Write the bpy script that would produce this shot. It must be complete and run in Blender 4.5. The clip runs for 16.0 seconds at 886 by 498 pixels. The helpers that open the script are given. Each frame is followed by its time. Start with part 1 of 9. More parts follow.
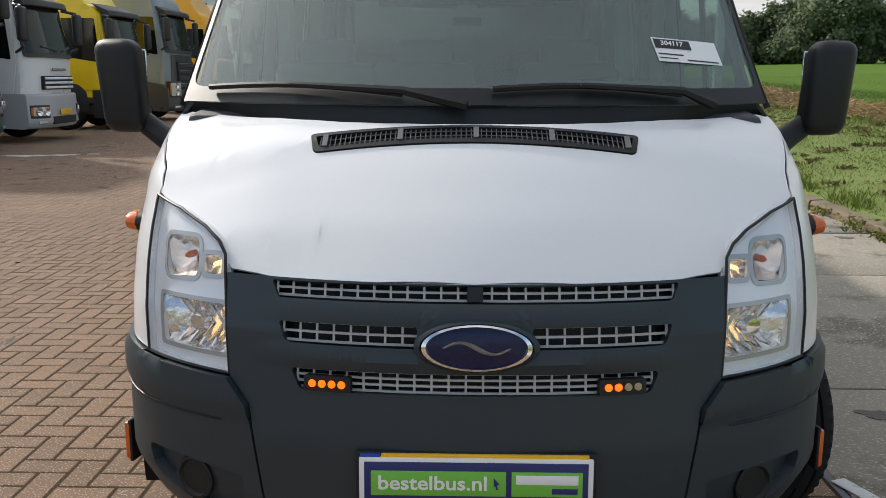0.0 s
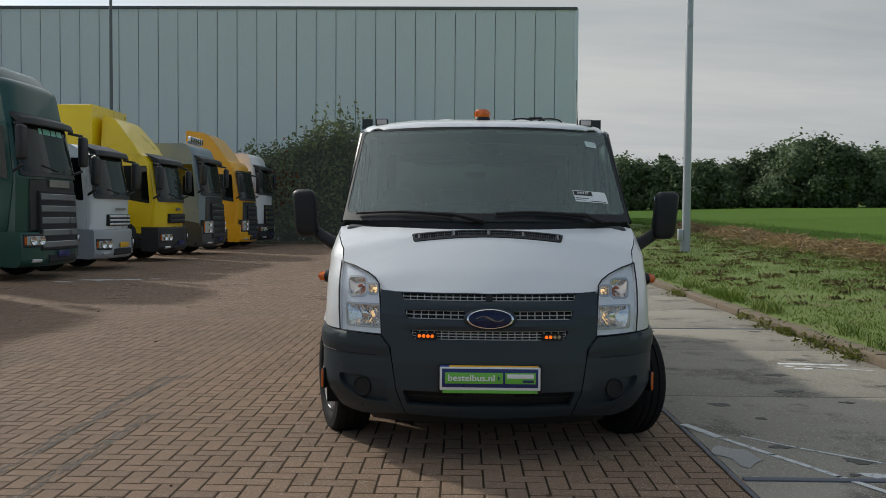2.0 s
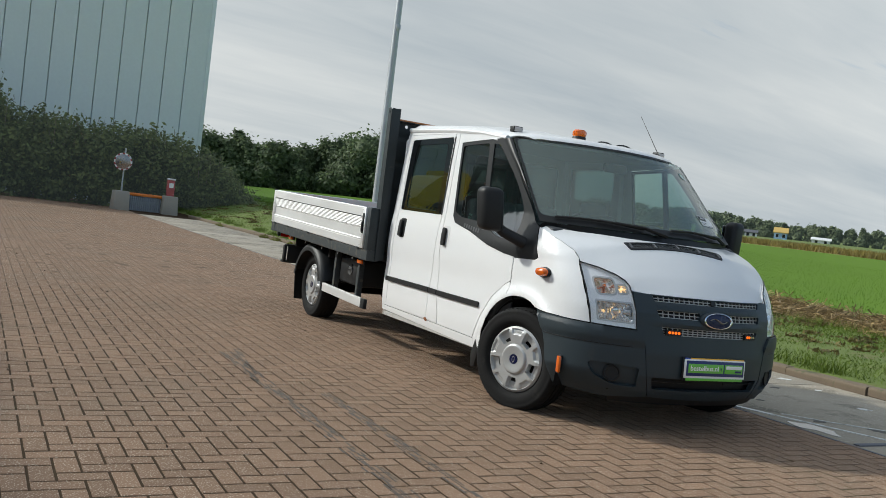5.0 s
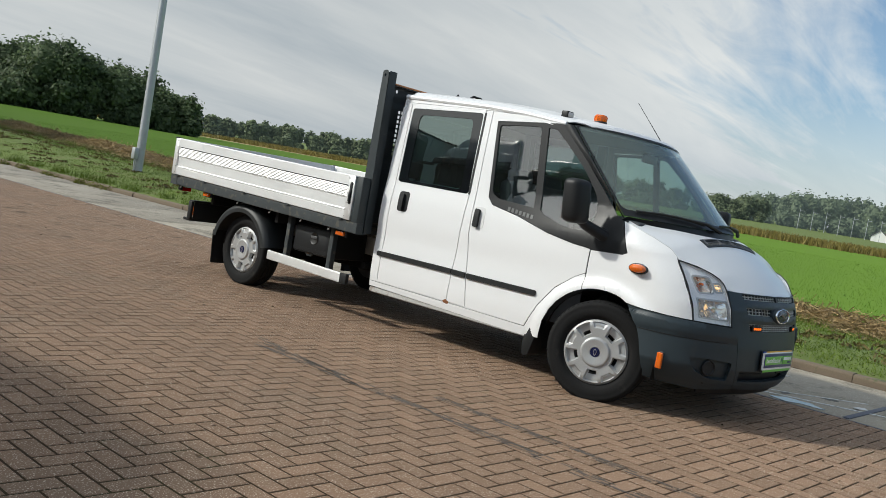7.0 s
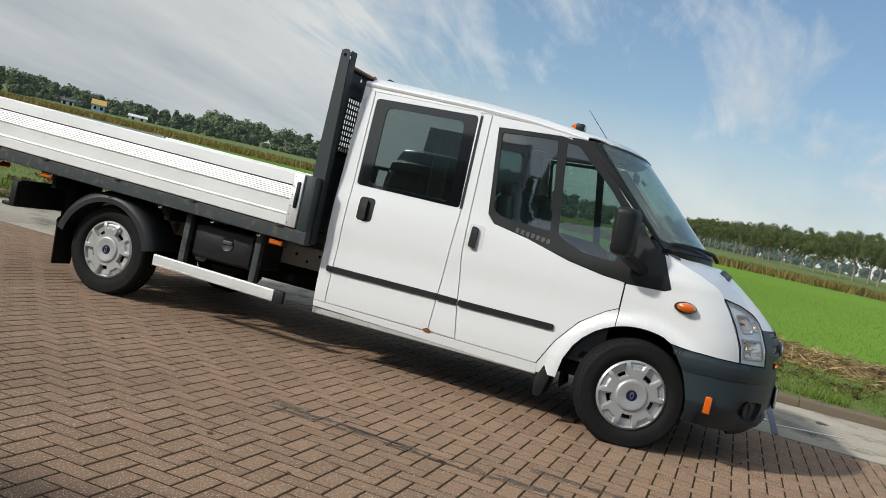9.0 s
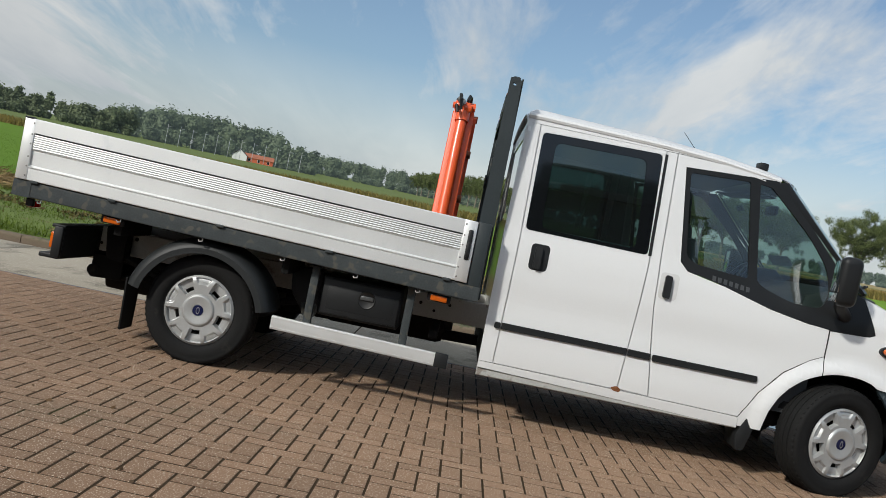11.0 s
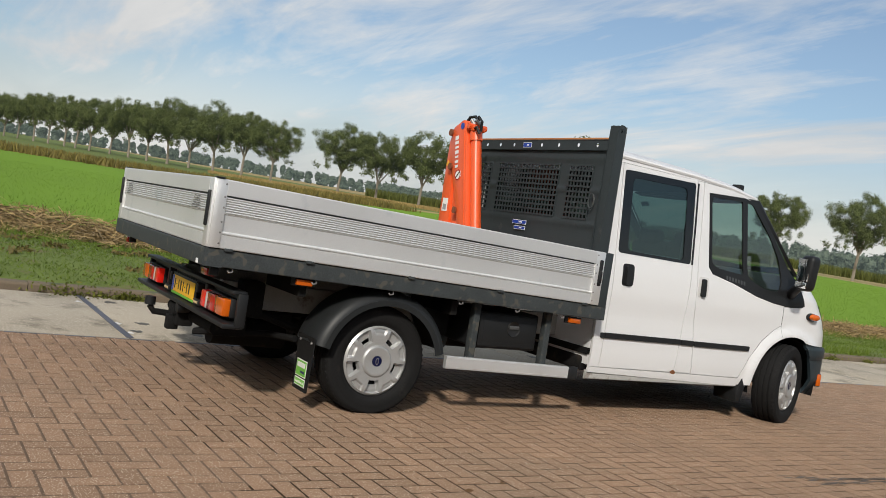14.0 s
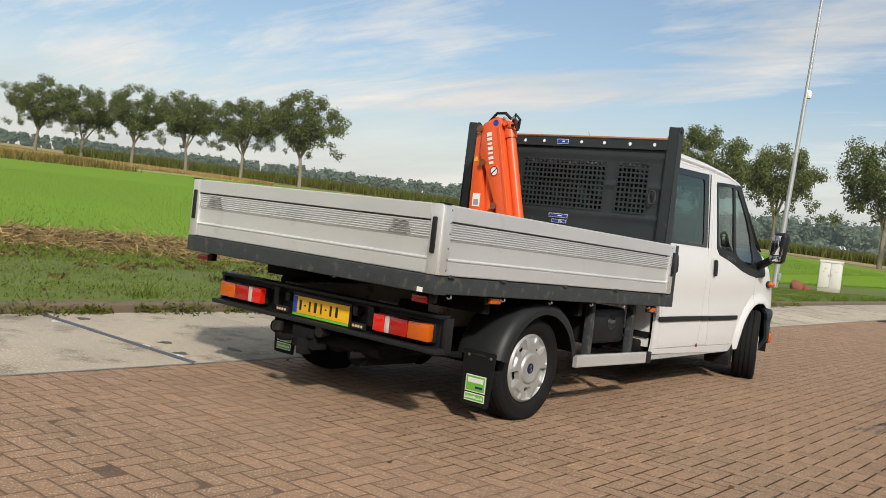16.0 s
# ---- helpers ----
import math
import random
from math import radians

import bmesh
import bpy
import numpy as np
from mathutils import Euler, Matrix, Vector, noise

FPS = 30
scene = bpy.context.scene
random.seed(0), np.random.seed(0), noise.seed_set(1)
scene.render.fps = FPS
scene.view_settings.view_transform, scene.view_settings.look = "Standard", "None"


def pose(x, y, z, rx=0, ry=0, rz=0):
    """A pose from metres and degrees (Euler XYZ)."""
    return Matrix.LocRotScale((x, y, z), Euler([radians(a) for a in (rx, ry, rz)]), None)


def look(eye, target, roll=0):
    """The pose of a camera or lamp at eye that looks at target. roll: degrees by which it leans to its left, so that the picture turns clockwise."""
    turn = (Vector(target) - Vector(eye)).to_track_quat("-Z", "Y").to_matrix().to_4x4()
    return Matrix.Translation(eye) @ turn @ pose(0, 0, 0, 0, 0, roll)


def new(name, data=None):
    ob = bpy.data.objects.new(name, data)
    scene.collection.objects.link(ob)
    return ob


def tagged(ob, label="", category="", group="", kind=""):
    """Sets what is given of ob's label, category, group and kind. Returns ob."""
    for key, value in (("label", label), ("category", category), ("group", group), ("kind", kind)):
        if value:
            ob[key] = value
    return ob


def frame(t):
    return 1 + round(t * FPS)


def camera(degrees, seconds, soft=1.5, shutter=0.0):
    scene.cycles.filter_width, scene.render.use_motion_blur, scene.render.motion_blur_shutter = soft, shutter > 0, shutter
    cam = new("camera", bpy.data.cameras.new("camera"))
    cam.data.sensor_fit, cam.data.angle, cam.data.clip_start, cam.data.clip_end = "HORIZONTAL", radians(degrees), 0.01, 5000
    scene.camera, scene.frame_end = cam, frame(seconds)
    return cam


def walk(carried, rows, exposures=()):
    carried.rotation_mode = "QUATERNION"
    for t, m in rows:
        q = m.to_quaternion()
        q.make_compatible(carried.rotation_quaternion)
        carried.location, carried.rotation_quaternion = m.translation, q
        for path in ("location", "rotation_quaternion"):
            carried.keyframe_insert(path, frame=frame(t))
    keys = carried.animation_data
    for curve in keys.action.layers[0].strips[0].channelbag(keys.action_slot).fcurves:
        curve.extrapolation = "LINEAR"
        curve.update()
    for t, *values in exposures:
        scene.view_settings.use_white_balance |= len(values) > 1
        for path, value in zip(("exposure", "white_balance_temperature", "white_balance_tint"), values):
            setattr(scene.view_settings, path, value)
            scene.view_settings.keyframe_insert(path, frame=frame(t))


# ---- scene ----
# camera and its walk
cam = camera(52.7, 16.0, 0.55)
PATH = [
    (0, (-0.032, -1.818, 1.387), (-0.073, 0.144, 1.003), 0.2),
    (0.5, (0.018, -2.589, 1.412), (-0.042, -0.604, 1.179), 0.0),
    (1, (0.044, -3.383, 1.414), (-0.024, -1.387, 1.302), 0.2),
    (1.5, (0.02, -4.075, 1.355), (-0.054, -2.078, 1.278), 0.1),
    (2, (-0.156, -4.616, 1.329), (-0.195, -2.618, 1.256), 0.4),
    (2.5, (-0.651, -4.863, 1.326), (-0.547, -2.867, 1.253), 1.4),
    (3, (-1.364, -4.892, 1.32), (-1.113, -2.909, 1.256), 2.4),
    (3.5, (-2.153, -4.875, 1.303), (-1.73, -2.921, 1.242), 3.6),
    (4, (-2.9, -4.703, 1.262), (-2.307, -2.794, 1.205), 4.7),
    (4.5, (-3.64, -4.5, 1.241), (-2.875, -2.653, 1.177), 5.8),
    (5, (-4.362, -4.196, 1.236), (-3.425, -2.431, 1.169), 7.0),
    (5.2, (-4.647, -4.095, 1.289), (-3.649, -2.364, 1.212), 7.0),
    (7.3, (-6.528, -1.843, 1.23), (-4.94, -0.634, 1.102), 10.7),
    (7.5, (-6.626, -1.574, 1.214), (-4.979, -0.447, 1.086), 11.3),
    (8, (-6.783, -0.888, 1.225), (-5.026, 0.06, 1.111), 12.0),
    (8.2, (-6.835, -0.629, 1.23), (-5.042, 0.251, 1.124), 12.3),
    (10.3, (-6.774, 2.441, 1.197), (-4.792, 2.701, 1.135), 12.1),
    (10.5, (-6.765, 2.747, 1.198), (-4.777, 2.95, 1.139), 12.0),
    (11, (-6.669, 3.543, 1.2), (-4.67, 3.585, 1.146), 11.5),
    (11.5, (-6.615, 4.253, 1.214), (-4.619, 4.139, 1.168), 11.4),
    (12, (-6.581, 4.962, 1.208), (-4.598, 4.706, 1.167), 10.8),
    (12.5, (-6.582, 5.758, 1.181), (-4.636, 5.296, 1.159), 10.6),
    (13, (-6.472, 6.499, 1.195), (-4.575, 5.867, 1.151), 9.9),
    (13.5, (-6.304, 7.224, 1.245), (-4.503, 6.356, 1.191), 9.4),
    (14, (-5.99, 7.895, 1.256), (-4.295, 6.834, 1.209), 8.8),
    (14.5, (-5.654, 8.55, 1.27), (-4.067, 7.334, 1.227), 8.6),
    (15, (-5.231, 9.109, 1.268), (-3.732, 7.786, 1.212), 7.7),
    (15.5, (-4.754, 9.656, 1.269), (-3.381, 8.203, 1.211), 7.3),
    (16, (-4.175, 10.083, 1.259), (-2.912, 8.534, 1.192), 6.5),
]
EXPOSURES = [
    (0.0, 0.76, 6650, 11), (0.5, 0.70, 6750, 13), (1.0, 0.37, 6550, 9), (1.5, 0.16, 6450, 8), (2.0, 0.08, 6400, 7), (2.5, 0.10, 6400, 7), (3.5, 0.31, 6320, 7), (5.0, 0.41, 6230, 5),
    (7.5, 0.35, 6300, 6), (10.5, 0.14, 6300, 7), (12.5, 0.08, 6300, 9), (14.5, 0.23, 6720, 10), (16.0, 0.32, 6820, 10),
]
walk(cam, [(t, look(eye, target, roll)) for t, eye, target, roll in PATH], EXPOSURES)

# world, sun, exposure
SUN_DIR = Vector((-0.64, 0.545, 0.545)).normalized()


def make_world():
    world = bpy.data.worlds.new("sky")
    scene.world = world
    world.use_nodes = True
    nt = world.node_tree
    nt.nodes.clear()
    out = nt.nodes.new("ShaderNodeOutputWorld")
    back = nt.nodes.new("ShaderNodeBackground")
    sky = nt.nodes.new("ShaderNodeTexSky")
    sky.sky_type = "NISHITA"
    sky.sun_disc = False
    sky.sun_elevation = math.asin(SUN_DIR.z)
    sky.sun_rotation = math.atan2(SUN_DIR.x, SUN_DIR.y)
    sky.air_density, sky.dust_density, sky.ozone_density = 1.0, 1.6, 1.3
    coord = nt.nodes.new("ShaderNodeTexCoord")
    # thin streaky cloud: stretched, warped noise over the direction, flattened towards the horizon
    sep = nt.nodes.new("ShaderNodeSeparateXYZ")
    nt.links.new(coord.outputs["Generated"], sep.inputs[0])
    up = nt.nodes.new("ShaderNodeMath")
    up.operation = "MAXIMUM"
    up.inputs[1].default_value = 0.0
    nt.links.new(sep.outputs[2], up.inputs[0])
    lift = nt.nodes.new("ShaderNodeMath")
    lift.operation = "ADD"
    lift.inputs[1].default_value = 0.16
    nt.links.new(up.outputs[0], lift.inputs[0])
    plane = []
    for k in range(2):
        d = nt.nodes.new("ShaderNodeMath")
        d.operation = "DIVIDE"
        nt.links.new(sep.outputs[k], d.inputs[0])
        nt.links.new(lift.outputs[0], d.inputs[1])
        plane.append(d)
    flat = nt.nodes.new("ShaderNodeCombineXYZ")
    nt.links.new(plane[0].outputs[0], flat.inputs[0])
    nt.links.new(plane[1].outputs[0], flat.inputs[1])
    turn = nt.nodes.new("ShaderNodeMapping")
    turn.inputs["Rotation"].default_value = (0, 0, radians(28))
    turn.inputs["Scale"].default_value = (0.55, 1.5, 1.0)
    nt.links.new(flat.outputs[0], turn.inputs[0])
    noise_a = nt.nodes.new("ShaderNodeTexNoise")
    noise_a.inputs["Scale"].default_value = 0.85
    noise_a.inputs["Detail"].default_value = 9
    noise_a.inputs["Roughness"].default_value = 0.60
    noise_a.inputs["Distortion"].default_value = 0.55
    nt.links.new(turn.outputs[0], noise_a.inputs["Vector"])
    ramp = nt.nodes.new("ShaderNodeValToRGB")
    ramp.color_ramp.elements[0].position, ramp.color_ramp.elements[0].color = 0.475, (0.03, 0.03, 0.03, 1)
    ramp.color_ramp.elements[1].position, ramp.color_ramp.elements[1].color = 0.675, (1, 1, 1, 1)
    # cloud closes towards the horizon
    low = nt.nodes.new("ShaderNodeMapRange")
    low.inputs["From Min"].default_value, low.inputs["From Max"].default_value = 0.02, 0.17
    low.inputs["To Min"].default_value, low.inputs["To Max"].default_value = 0.92, 0.0
    nt.links.new(up.outputs[0], low.inputs[0])
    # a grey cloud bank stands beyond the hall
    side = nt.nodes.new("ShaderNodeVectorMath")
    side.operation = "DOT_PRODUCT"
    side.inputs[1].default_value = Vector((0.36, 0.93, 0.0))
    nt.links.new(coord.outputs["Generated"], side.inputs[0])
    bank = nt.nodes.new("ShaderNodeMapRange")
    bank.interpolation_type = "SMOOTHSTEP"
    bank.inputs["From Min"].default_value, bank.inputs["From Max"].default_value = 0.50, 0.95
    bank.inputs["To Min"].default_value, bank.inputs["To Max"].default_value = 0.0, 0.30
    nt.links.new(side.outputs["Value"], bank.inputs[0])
    thick = nt.nodes.new("ShaderNodeMath")
    thick.operation = "ADD"
    # fine combed streaks ride on the broad cloud
    comb = nt.nodes.new("ShaderNodeMapping")
    comb.inputs["Rotation"].default_value = (0, 0, radians(-14))
    comb.inputs["Scale"].default_value = (1.1, 4.6, 1.0)
    nt.links.new(flat.outputs[0], comb.inputs[0])
    noise_c = nt.nodes.new("ShaderNodeTexNoise")
    noise_c.inputs["Scale"].default_value, noise_c.inputs["Detail"].default_value = 1.15, 8
    noise_c.inputs["Roughness"].default_value, noise_c.inputs["Distortion"].default_value = 0.62, 0.9
    nt.links.new(comb.outputs[0], noise_c.inputs["Vector"])
    streak = nt.nodes.new("ShaderNodeMath")
    streak.operation = "MULTIPLY_ADD"
    streak.inputs[1].default_value, streak.inputs[2].default_value = 0.32, -0.16
    nt.links.new(noise_c.outputs["Fac"], streak.inputs[0])
    ragged = nt.nodes.new("ShaderNodeMath")
    ragged.operation = "ADD"
    nt.links.new(noise_a.outputs["Fac"], ragged.inputs[0])
    nt.links.new(streak.outputs[0], ragged.inputs[1])
    nt.links.new(ragged.outputs[0], thick.inputs[0])
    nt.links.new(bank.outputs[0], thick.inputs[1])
    nt.links.new(thick.outputs[0], ramp.inputs[0])
    cover = nt.nodes.new("ShaderNodeMath")
    cover.operation = "MAXIMUM"
    nt.links.new(ramp.outputs[0], cover.inputs[0])
    high = nt.nodes.new("ShaderNodeMapRange")
    high.interpolation_type = "SMOOTHSTEP"
    high.inputs["From Min"].default_value, high.inputs["From Max"].default_value = 0.42, 0.9
    high.inputs["To Min"].default_value, high.inputs["To Max"].default_value = 0.0, 0.6
    nt.links.new(up.outputs[0], high.inputs[0])
    veil = nt.nodes.new("ShaderNodeMath")
    veil.operation = "MAXIMUM"
    nt.links.new(low.outputs[0], veil.inputs[0])
    nt.links.new(high.outputs[0], veil.inputs[1])
    nt.links.new(veil.outputs[0], cover.inputs[1])
    # cloud tone: grey undersides and bright veils
    noise_b = nt.nodes.new("ShaderNodeTexNoise")
    noise_b.inputs["Scale"].default_value = 0.55
    noise_b.inputs["Detail"].default_value = 6
    nt.links.new(turn.outputs[0], noise_b.inputs["Vector"])
    tone = nt.nodes.new("ShaderNodeValToRGB")
    tone.color_ramp.elements[0].position, tone.color_ramp.elements[0].color = 0.36, (4.55, 4.88, 5.20, 1)
    tone.color_ramp.elements[1].position, tone.color_ramp.elements[1].color = 0.64, (7.0, 6.95, 6.85, 1)
    shade = nt.nodes.new("ShaderNodeMath")
    shade.operation = "MULTIPLY_ADD"
    shade.inputs[1].default_value = 0.55
    nt.links.new(streak.outputs[0], shade.inputs[0])
    nt.links.new(noise_b.outputs["Fac"], shade.inputs[2])
    nt.links.new(shade.outputs[0], tone.inputs[0])
    # thin cloud is brightest round the sun
    toward = nt.nodes.new("ShaderNodeVectorMath")
    toward.operation = "DOT_PRODUCT"
    toward.inputs[1].default_value = SUN_DIR
    nt.links.new(coord.outputs["Generated"], toward.inputs[0])
    near = nt.nodes.new("ShaderNodeMath")
    near.operation = "MAXIMUM"
    near.inputs[1].default_value = 0.0
    nt.links.new(toward.outputs["Value"], near.inputs[0])
    halo = nt.nodes.new("ShaderNodeMath")
    halo.operation = "POWER"
    halo.inputs[1].default_value = 6.0
    nt.links.new(near.outputs[0], halo.inputs[0])
    gain = nt.nodes.new("ShaderNodeMath")
    gain.operation = "MULTIPLY_ADD"
    gain.inputs[1].default_value, gain.inputs[2].default_value = 1.8, 1.0
    nt.links.new(halo.outputs[0], gain.inputs[0])
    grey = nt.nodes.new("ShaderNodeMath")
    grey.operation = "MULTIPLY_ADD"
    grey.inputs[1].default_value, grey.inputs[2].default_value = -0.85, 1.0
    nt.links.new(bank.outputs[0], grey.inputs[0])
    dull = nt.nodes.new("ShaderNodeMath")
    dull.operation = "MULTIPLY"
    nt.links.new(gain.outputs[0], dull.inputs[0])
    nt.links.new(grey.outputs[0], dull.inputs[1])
    lit = nt.nodes.new("ShaderNodeVectorMath")
    lit.operation = "SCALE"
    nt.links.new(tone.outputs[0], lit.inputs[0])
    nt.links.new(dull.outputs[0], lit.inputs["Scale"])
    blue = nt.nodes.new("ShaderNodeMix")
    blue.data_type = "RGBA"
    blue.blend_type = "MULTIPLY"
    blue.inputs[0].default_value = 1.0
    blue.inputs[7].default_value = SKY_TINT
    nt.links.new(sky.outputs[0], blue.inputs[6])
    mix = nt.nodes.new("ShaderNodeMix")
    mix.data_type = "RGBA"
    nt.links.new(cover.outputs[0], mix.inputs[0])
    nt.links.new(blue.outputs[2], mix.inputs[6])
    nt.links.new(lit.outputs[0], mix.inputs[7])
    nt.links.new(mix.outputs[2], back.inputs["Color"])
    back.inputs["Strength"].default_value = SKY_STRENGTH
    nt.links.new(back.outputs[0], out.inputs[0])


SKY_STRENGTH, SUN_STRENGTH, SKY_TINT = 0.10, 2.6, (0.95, 0.99, 1.01, 1.0)
make_world()
sun_data = bpy.data.lights.new("sun", "SUN")
sun_data.energy, sun_data.angle, sun_data.color = SUN_STRENGTH, radians(3.0), (1.0, 0.945, 0.865)
sun = new("sun", sun_data)
sun.matrix_basis = look(SUN_DIR * 60, (0, 0, 0))


# ---- materials ----
def surface(name, col, rough=0.5, metal=0.0, vary=0.12, scale=6.0, fine=90.0, bump=0.0, coat=0.0, bump_scale=None, island=0.0,
            spots=None, spot_scale=3.0, spot_at=0.6, object_random=0.0, rough_vary=0.08, emit=None, specks=None, shine=0.5, matt=0.0):
    """A painted, moulded or natural surface: base colour with variation at two scales, uneven gloss and fine relief."""
    m = bpy.data.materials.new(name)
    m.use_nodes = True
    nt = m.node_tree
    b = nt.nodes["Principled BSDF"]
    tc = nt.nodes.new("ShaderNodeTexCoord")
    big = nt.nodes.new("ShaderNodeTexNoise")
    big.inputs["Scale"].default_value, big.inputs["Detail"].default_value = scale, 5
    small = nt.nodes.new("ShaderNodeTexNoise")
    small.inputs["Scale"].default_value, small.inputs["Detail"].default_value = fine, 3
    nt.links.new(tc.outputs["Object"], big.inputs["Vector"])
    nt.links.new(tc.outputs["Object"], small.inputs["Vector"])
    add = nt.nodes.new("ShaderNodeMath")
    add.operation = "ADD"
    nt.links.new(big.outputs["Fac"], add.inputs[0])
    nt.links.new(small.outputs["Fac"], add.inputs[1])
    total = add.outputs[0]
    if island or object_random:
        rnd = nt.nodes.new("ShaderNodeNewGeometry" if island else "ShaderNodeObjectInfo")
        mul = nt.nodes.new("ShaderNodeMath")
        mul.operation = "MULTIPLY_ADD"
        mul.inputs[1].default_value = (island or object_random)
        mul.inputs[2].default_value = -(island or object_random) / 2
        nt.links.new(rnd.outputs["Random Per Island" if island else "Random"], mul.inputs[0])
        plus = nt.nodes.new("ShaderNodeMath")
        plus.operation = "ADD"
        nt.links.new(total, plus.inputs[0])
        nt.links.new(mul.outputs[0], plus.inputs[1])
        total = plus.outputs[0]
    rng = nt.nodes.new("ShaderNodeMapRange")
    rng.inputs["From Min"].default_value, rng.inputs["From Max"].default_value = 0.4, 1.6
    rng.inputs["To Min"].default_value, rng.inputs["To Max"].default_value = 1 - vary, 1 + vary
    rng.clamp = False
    nt.links.new(total, rng.inputs[0])
    mix = nt.nodes.new("ShaderNodeVectorMath")
    mix.operation = "SCALE"
    mix.inputs[0].default_value = col
    nt.links.new(rng.outputs[0], mix.inputs["Scale"])
    colour = mix.outputs[0]
    if spots:
        sp = nt.nodes.new("ShaderNodeTexNoise")
        sp.inputs["Scale"].default_value, sp.inputs["Detail"].default_value, sp.inputs["Roughness"].default_value = spot_scale, 6, 0.65
        nt.links.new(tc.outputs["Object"], sp.inputs["Vector"])
        r = nt.nodes.new("ShaderNodeMapRange")
        r.inputs["From Min"].default_value, r.inputs["From Max"].default_value = spot_at, spot_at + 0.09
        nt.links.new(sp.outputs["Fac"], r.inputs[0])
        mx = nt.nodes.new("ShaderNodeMix")
        mx.data_type = "RGBA"
        mx.inputs[7].default_value = (*spots, 1)
        nt.links.new(r.outputs[0], mx.inputs[0])
        nt.links.new(colour, mx.inputs[6])
        colour = mx.outputs[2]
    if specks:
        grit = nt.nodes.new("ShaderNodeTexNoise")
        grit.inputs["Scale"].default_value, grit.inputs["Detail"].default_value = specks[3], 1
        nt.links.new(tc.outputs["Object"], grit.inputs["Vector"])
        r = nt.nodes.new("ShaderNodeMapRange")
        r.inputs["From Min"].default_value, r.inputs["From Max"].default_value = specks[4], specks[4] + 0.07
        nt.links.new(grit.outputs["Fac"], r.inputs[0])
        mx = nt.nodes.new("ShaderNodeMix")
        mx.data_type = "RGBA"
        mx.inputs[7].default_value = (*specks[:3], 1)
        nt.links.new(r.outputs[0], mx.inputs[0])
        nt.links.new(colour, mx.inputs[6])
        colour = mx.outputs[2]
    nt.links.new(colour, b.inputs["Base Color"])
    rr = nt.nodes.new("ShaderNodeMapRange")
    rr.inputs["To Min"].default_value, rr.inputs["To Max"].default_value = max(0.02, rough - rough_vary), min(1, rough + rough_vary)
    nt.links.new(big.outputs["Fac"], rr.inputs[0])
    nt.links.new(rr.outputs[0], b.inputs["Roughness"])
    b.inputs["Metallic"].default_value = metal
    b.inputs["Specular IOR Level"].default_value = shine
    b.inputs["Coat Weight"].default_value = coat
    b.inputs["Diffuse Roughness"].default_value = matt
    b.inputs["Coat Roughness"].default_value = 0.06
    if emit:
        b.inputs["Emission Color"].default_value = (*emit[:3], 1)
        b.inputs["Emission Strength"].default_value = emit[3]
    if bump:
        bp = nt.nodes.new("ShaderNodeBump")
        bp.inputs["Strength"].default_value = 0.6
        bp.inputs["Distance"].default_value = bump
        src = small
        if bump_scale:
            src = nt.nodes.new("ShaderNodeTexNoise")
            src.inputs["Scale"].default_value, src.inputs["Detail"].default_value = bump_scale, 6
            nt.links.new(tc.outputs["Object"], src.inputs["Vector"])
        nt.links.new(src.outputs["Fac"], bp.inputs["Height"])
        nt.links.new(bp.outputs[0], b.inputs["Normal"])
    return m


def pane_glass(name, tint, gloss=(1.0, 1.0, 1.0), rough=0.0, film_mix=0.008, index=1.75, film_tint=(0.50, 0.56, 0.52)):
    """A thin clear or tinted pane: it lets light straight through and mirrors by Fresnel."""
    m = bpy.data.materials.new(name)
    m.use_nodes = True
    nt = m.node_tree
    nt.nodes.remove(nt.nodes["Principled BSDF"])
    out = nt.nodes["Material Output"]
    clear = nt.nodes.new("ShaderNodeBsdfTransparent")
    clear.inputs[0].default_value = (*tint, 1)
    shine = nt.nodes.new("ShaderNodeBsdfGlossy")
    shine.inputs["Roughness"].default_value = rough
    shine.inputs["Color"].default_value = (*gloss, 1)
    # gloss rises towards the edge as on real glass, alike from both sides
    base = ((index - 1) / (index + 1)) ** 2
    facing = nt.nodes.new("ShaderNodeLayerWeight")
    facing.inputs[0].default_value = 0.5
    steep = nt.nodes.new("ShaderNodeMath")
    steep.operation = "POWER"
    steep.inputs[1].default_value = 5.0
    nt.links.new(facing.outputs["Facing"], steep.inputs[0])
    fres = nt.nodes.new("ShaderNodeMath")
    fres.operation = "MULTIPLY_ADD"
    fres.inputs[1].default_value, fres.inputs[2].default_value = 1 - base, base
    nt.links.new(steep.outputs[0], fres.inputs[0])
    mix = nt.nodes.new("ShaderNodeMixShader")
    nt.links.new(fres.outputs[0], mix.inputs[0])
    nt.links.new(clear.outputs[0], mix.inputs[1])
    nt.links.new(shine.outputs[0], mix.inputs[2])
    # matt film over the pane: dust and, on the windscreen, the sky's sheen
    film = nt.nodes.new("ShaderNodeBsdfDiffuse")
    film.inputs[0].default_value = (*film_tint, 1)
    over = nt.nodes.new("ShaderNodeMixShader")
    over.inputs[0].default_value = film_mix
    nt.links.new(mix.outputs[0], over.inputs[1])
    nt.links.new(film.outputs[0], over.inputs[2])
    nt.links.new(over.outputs[0], out.inputs[0])
    return m


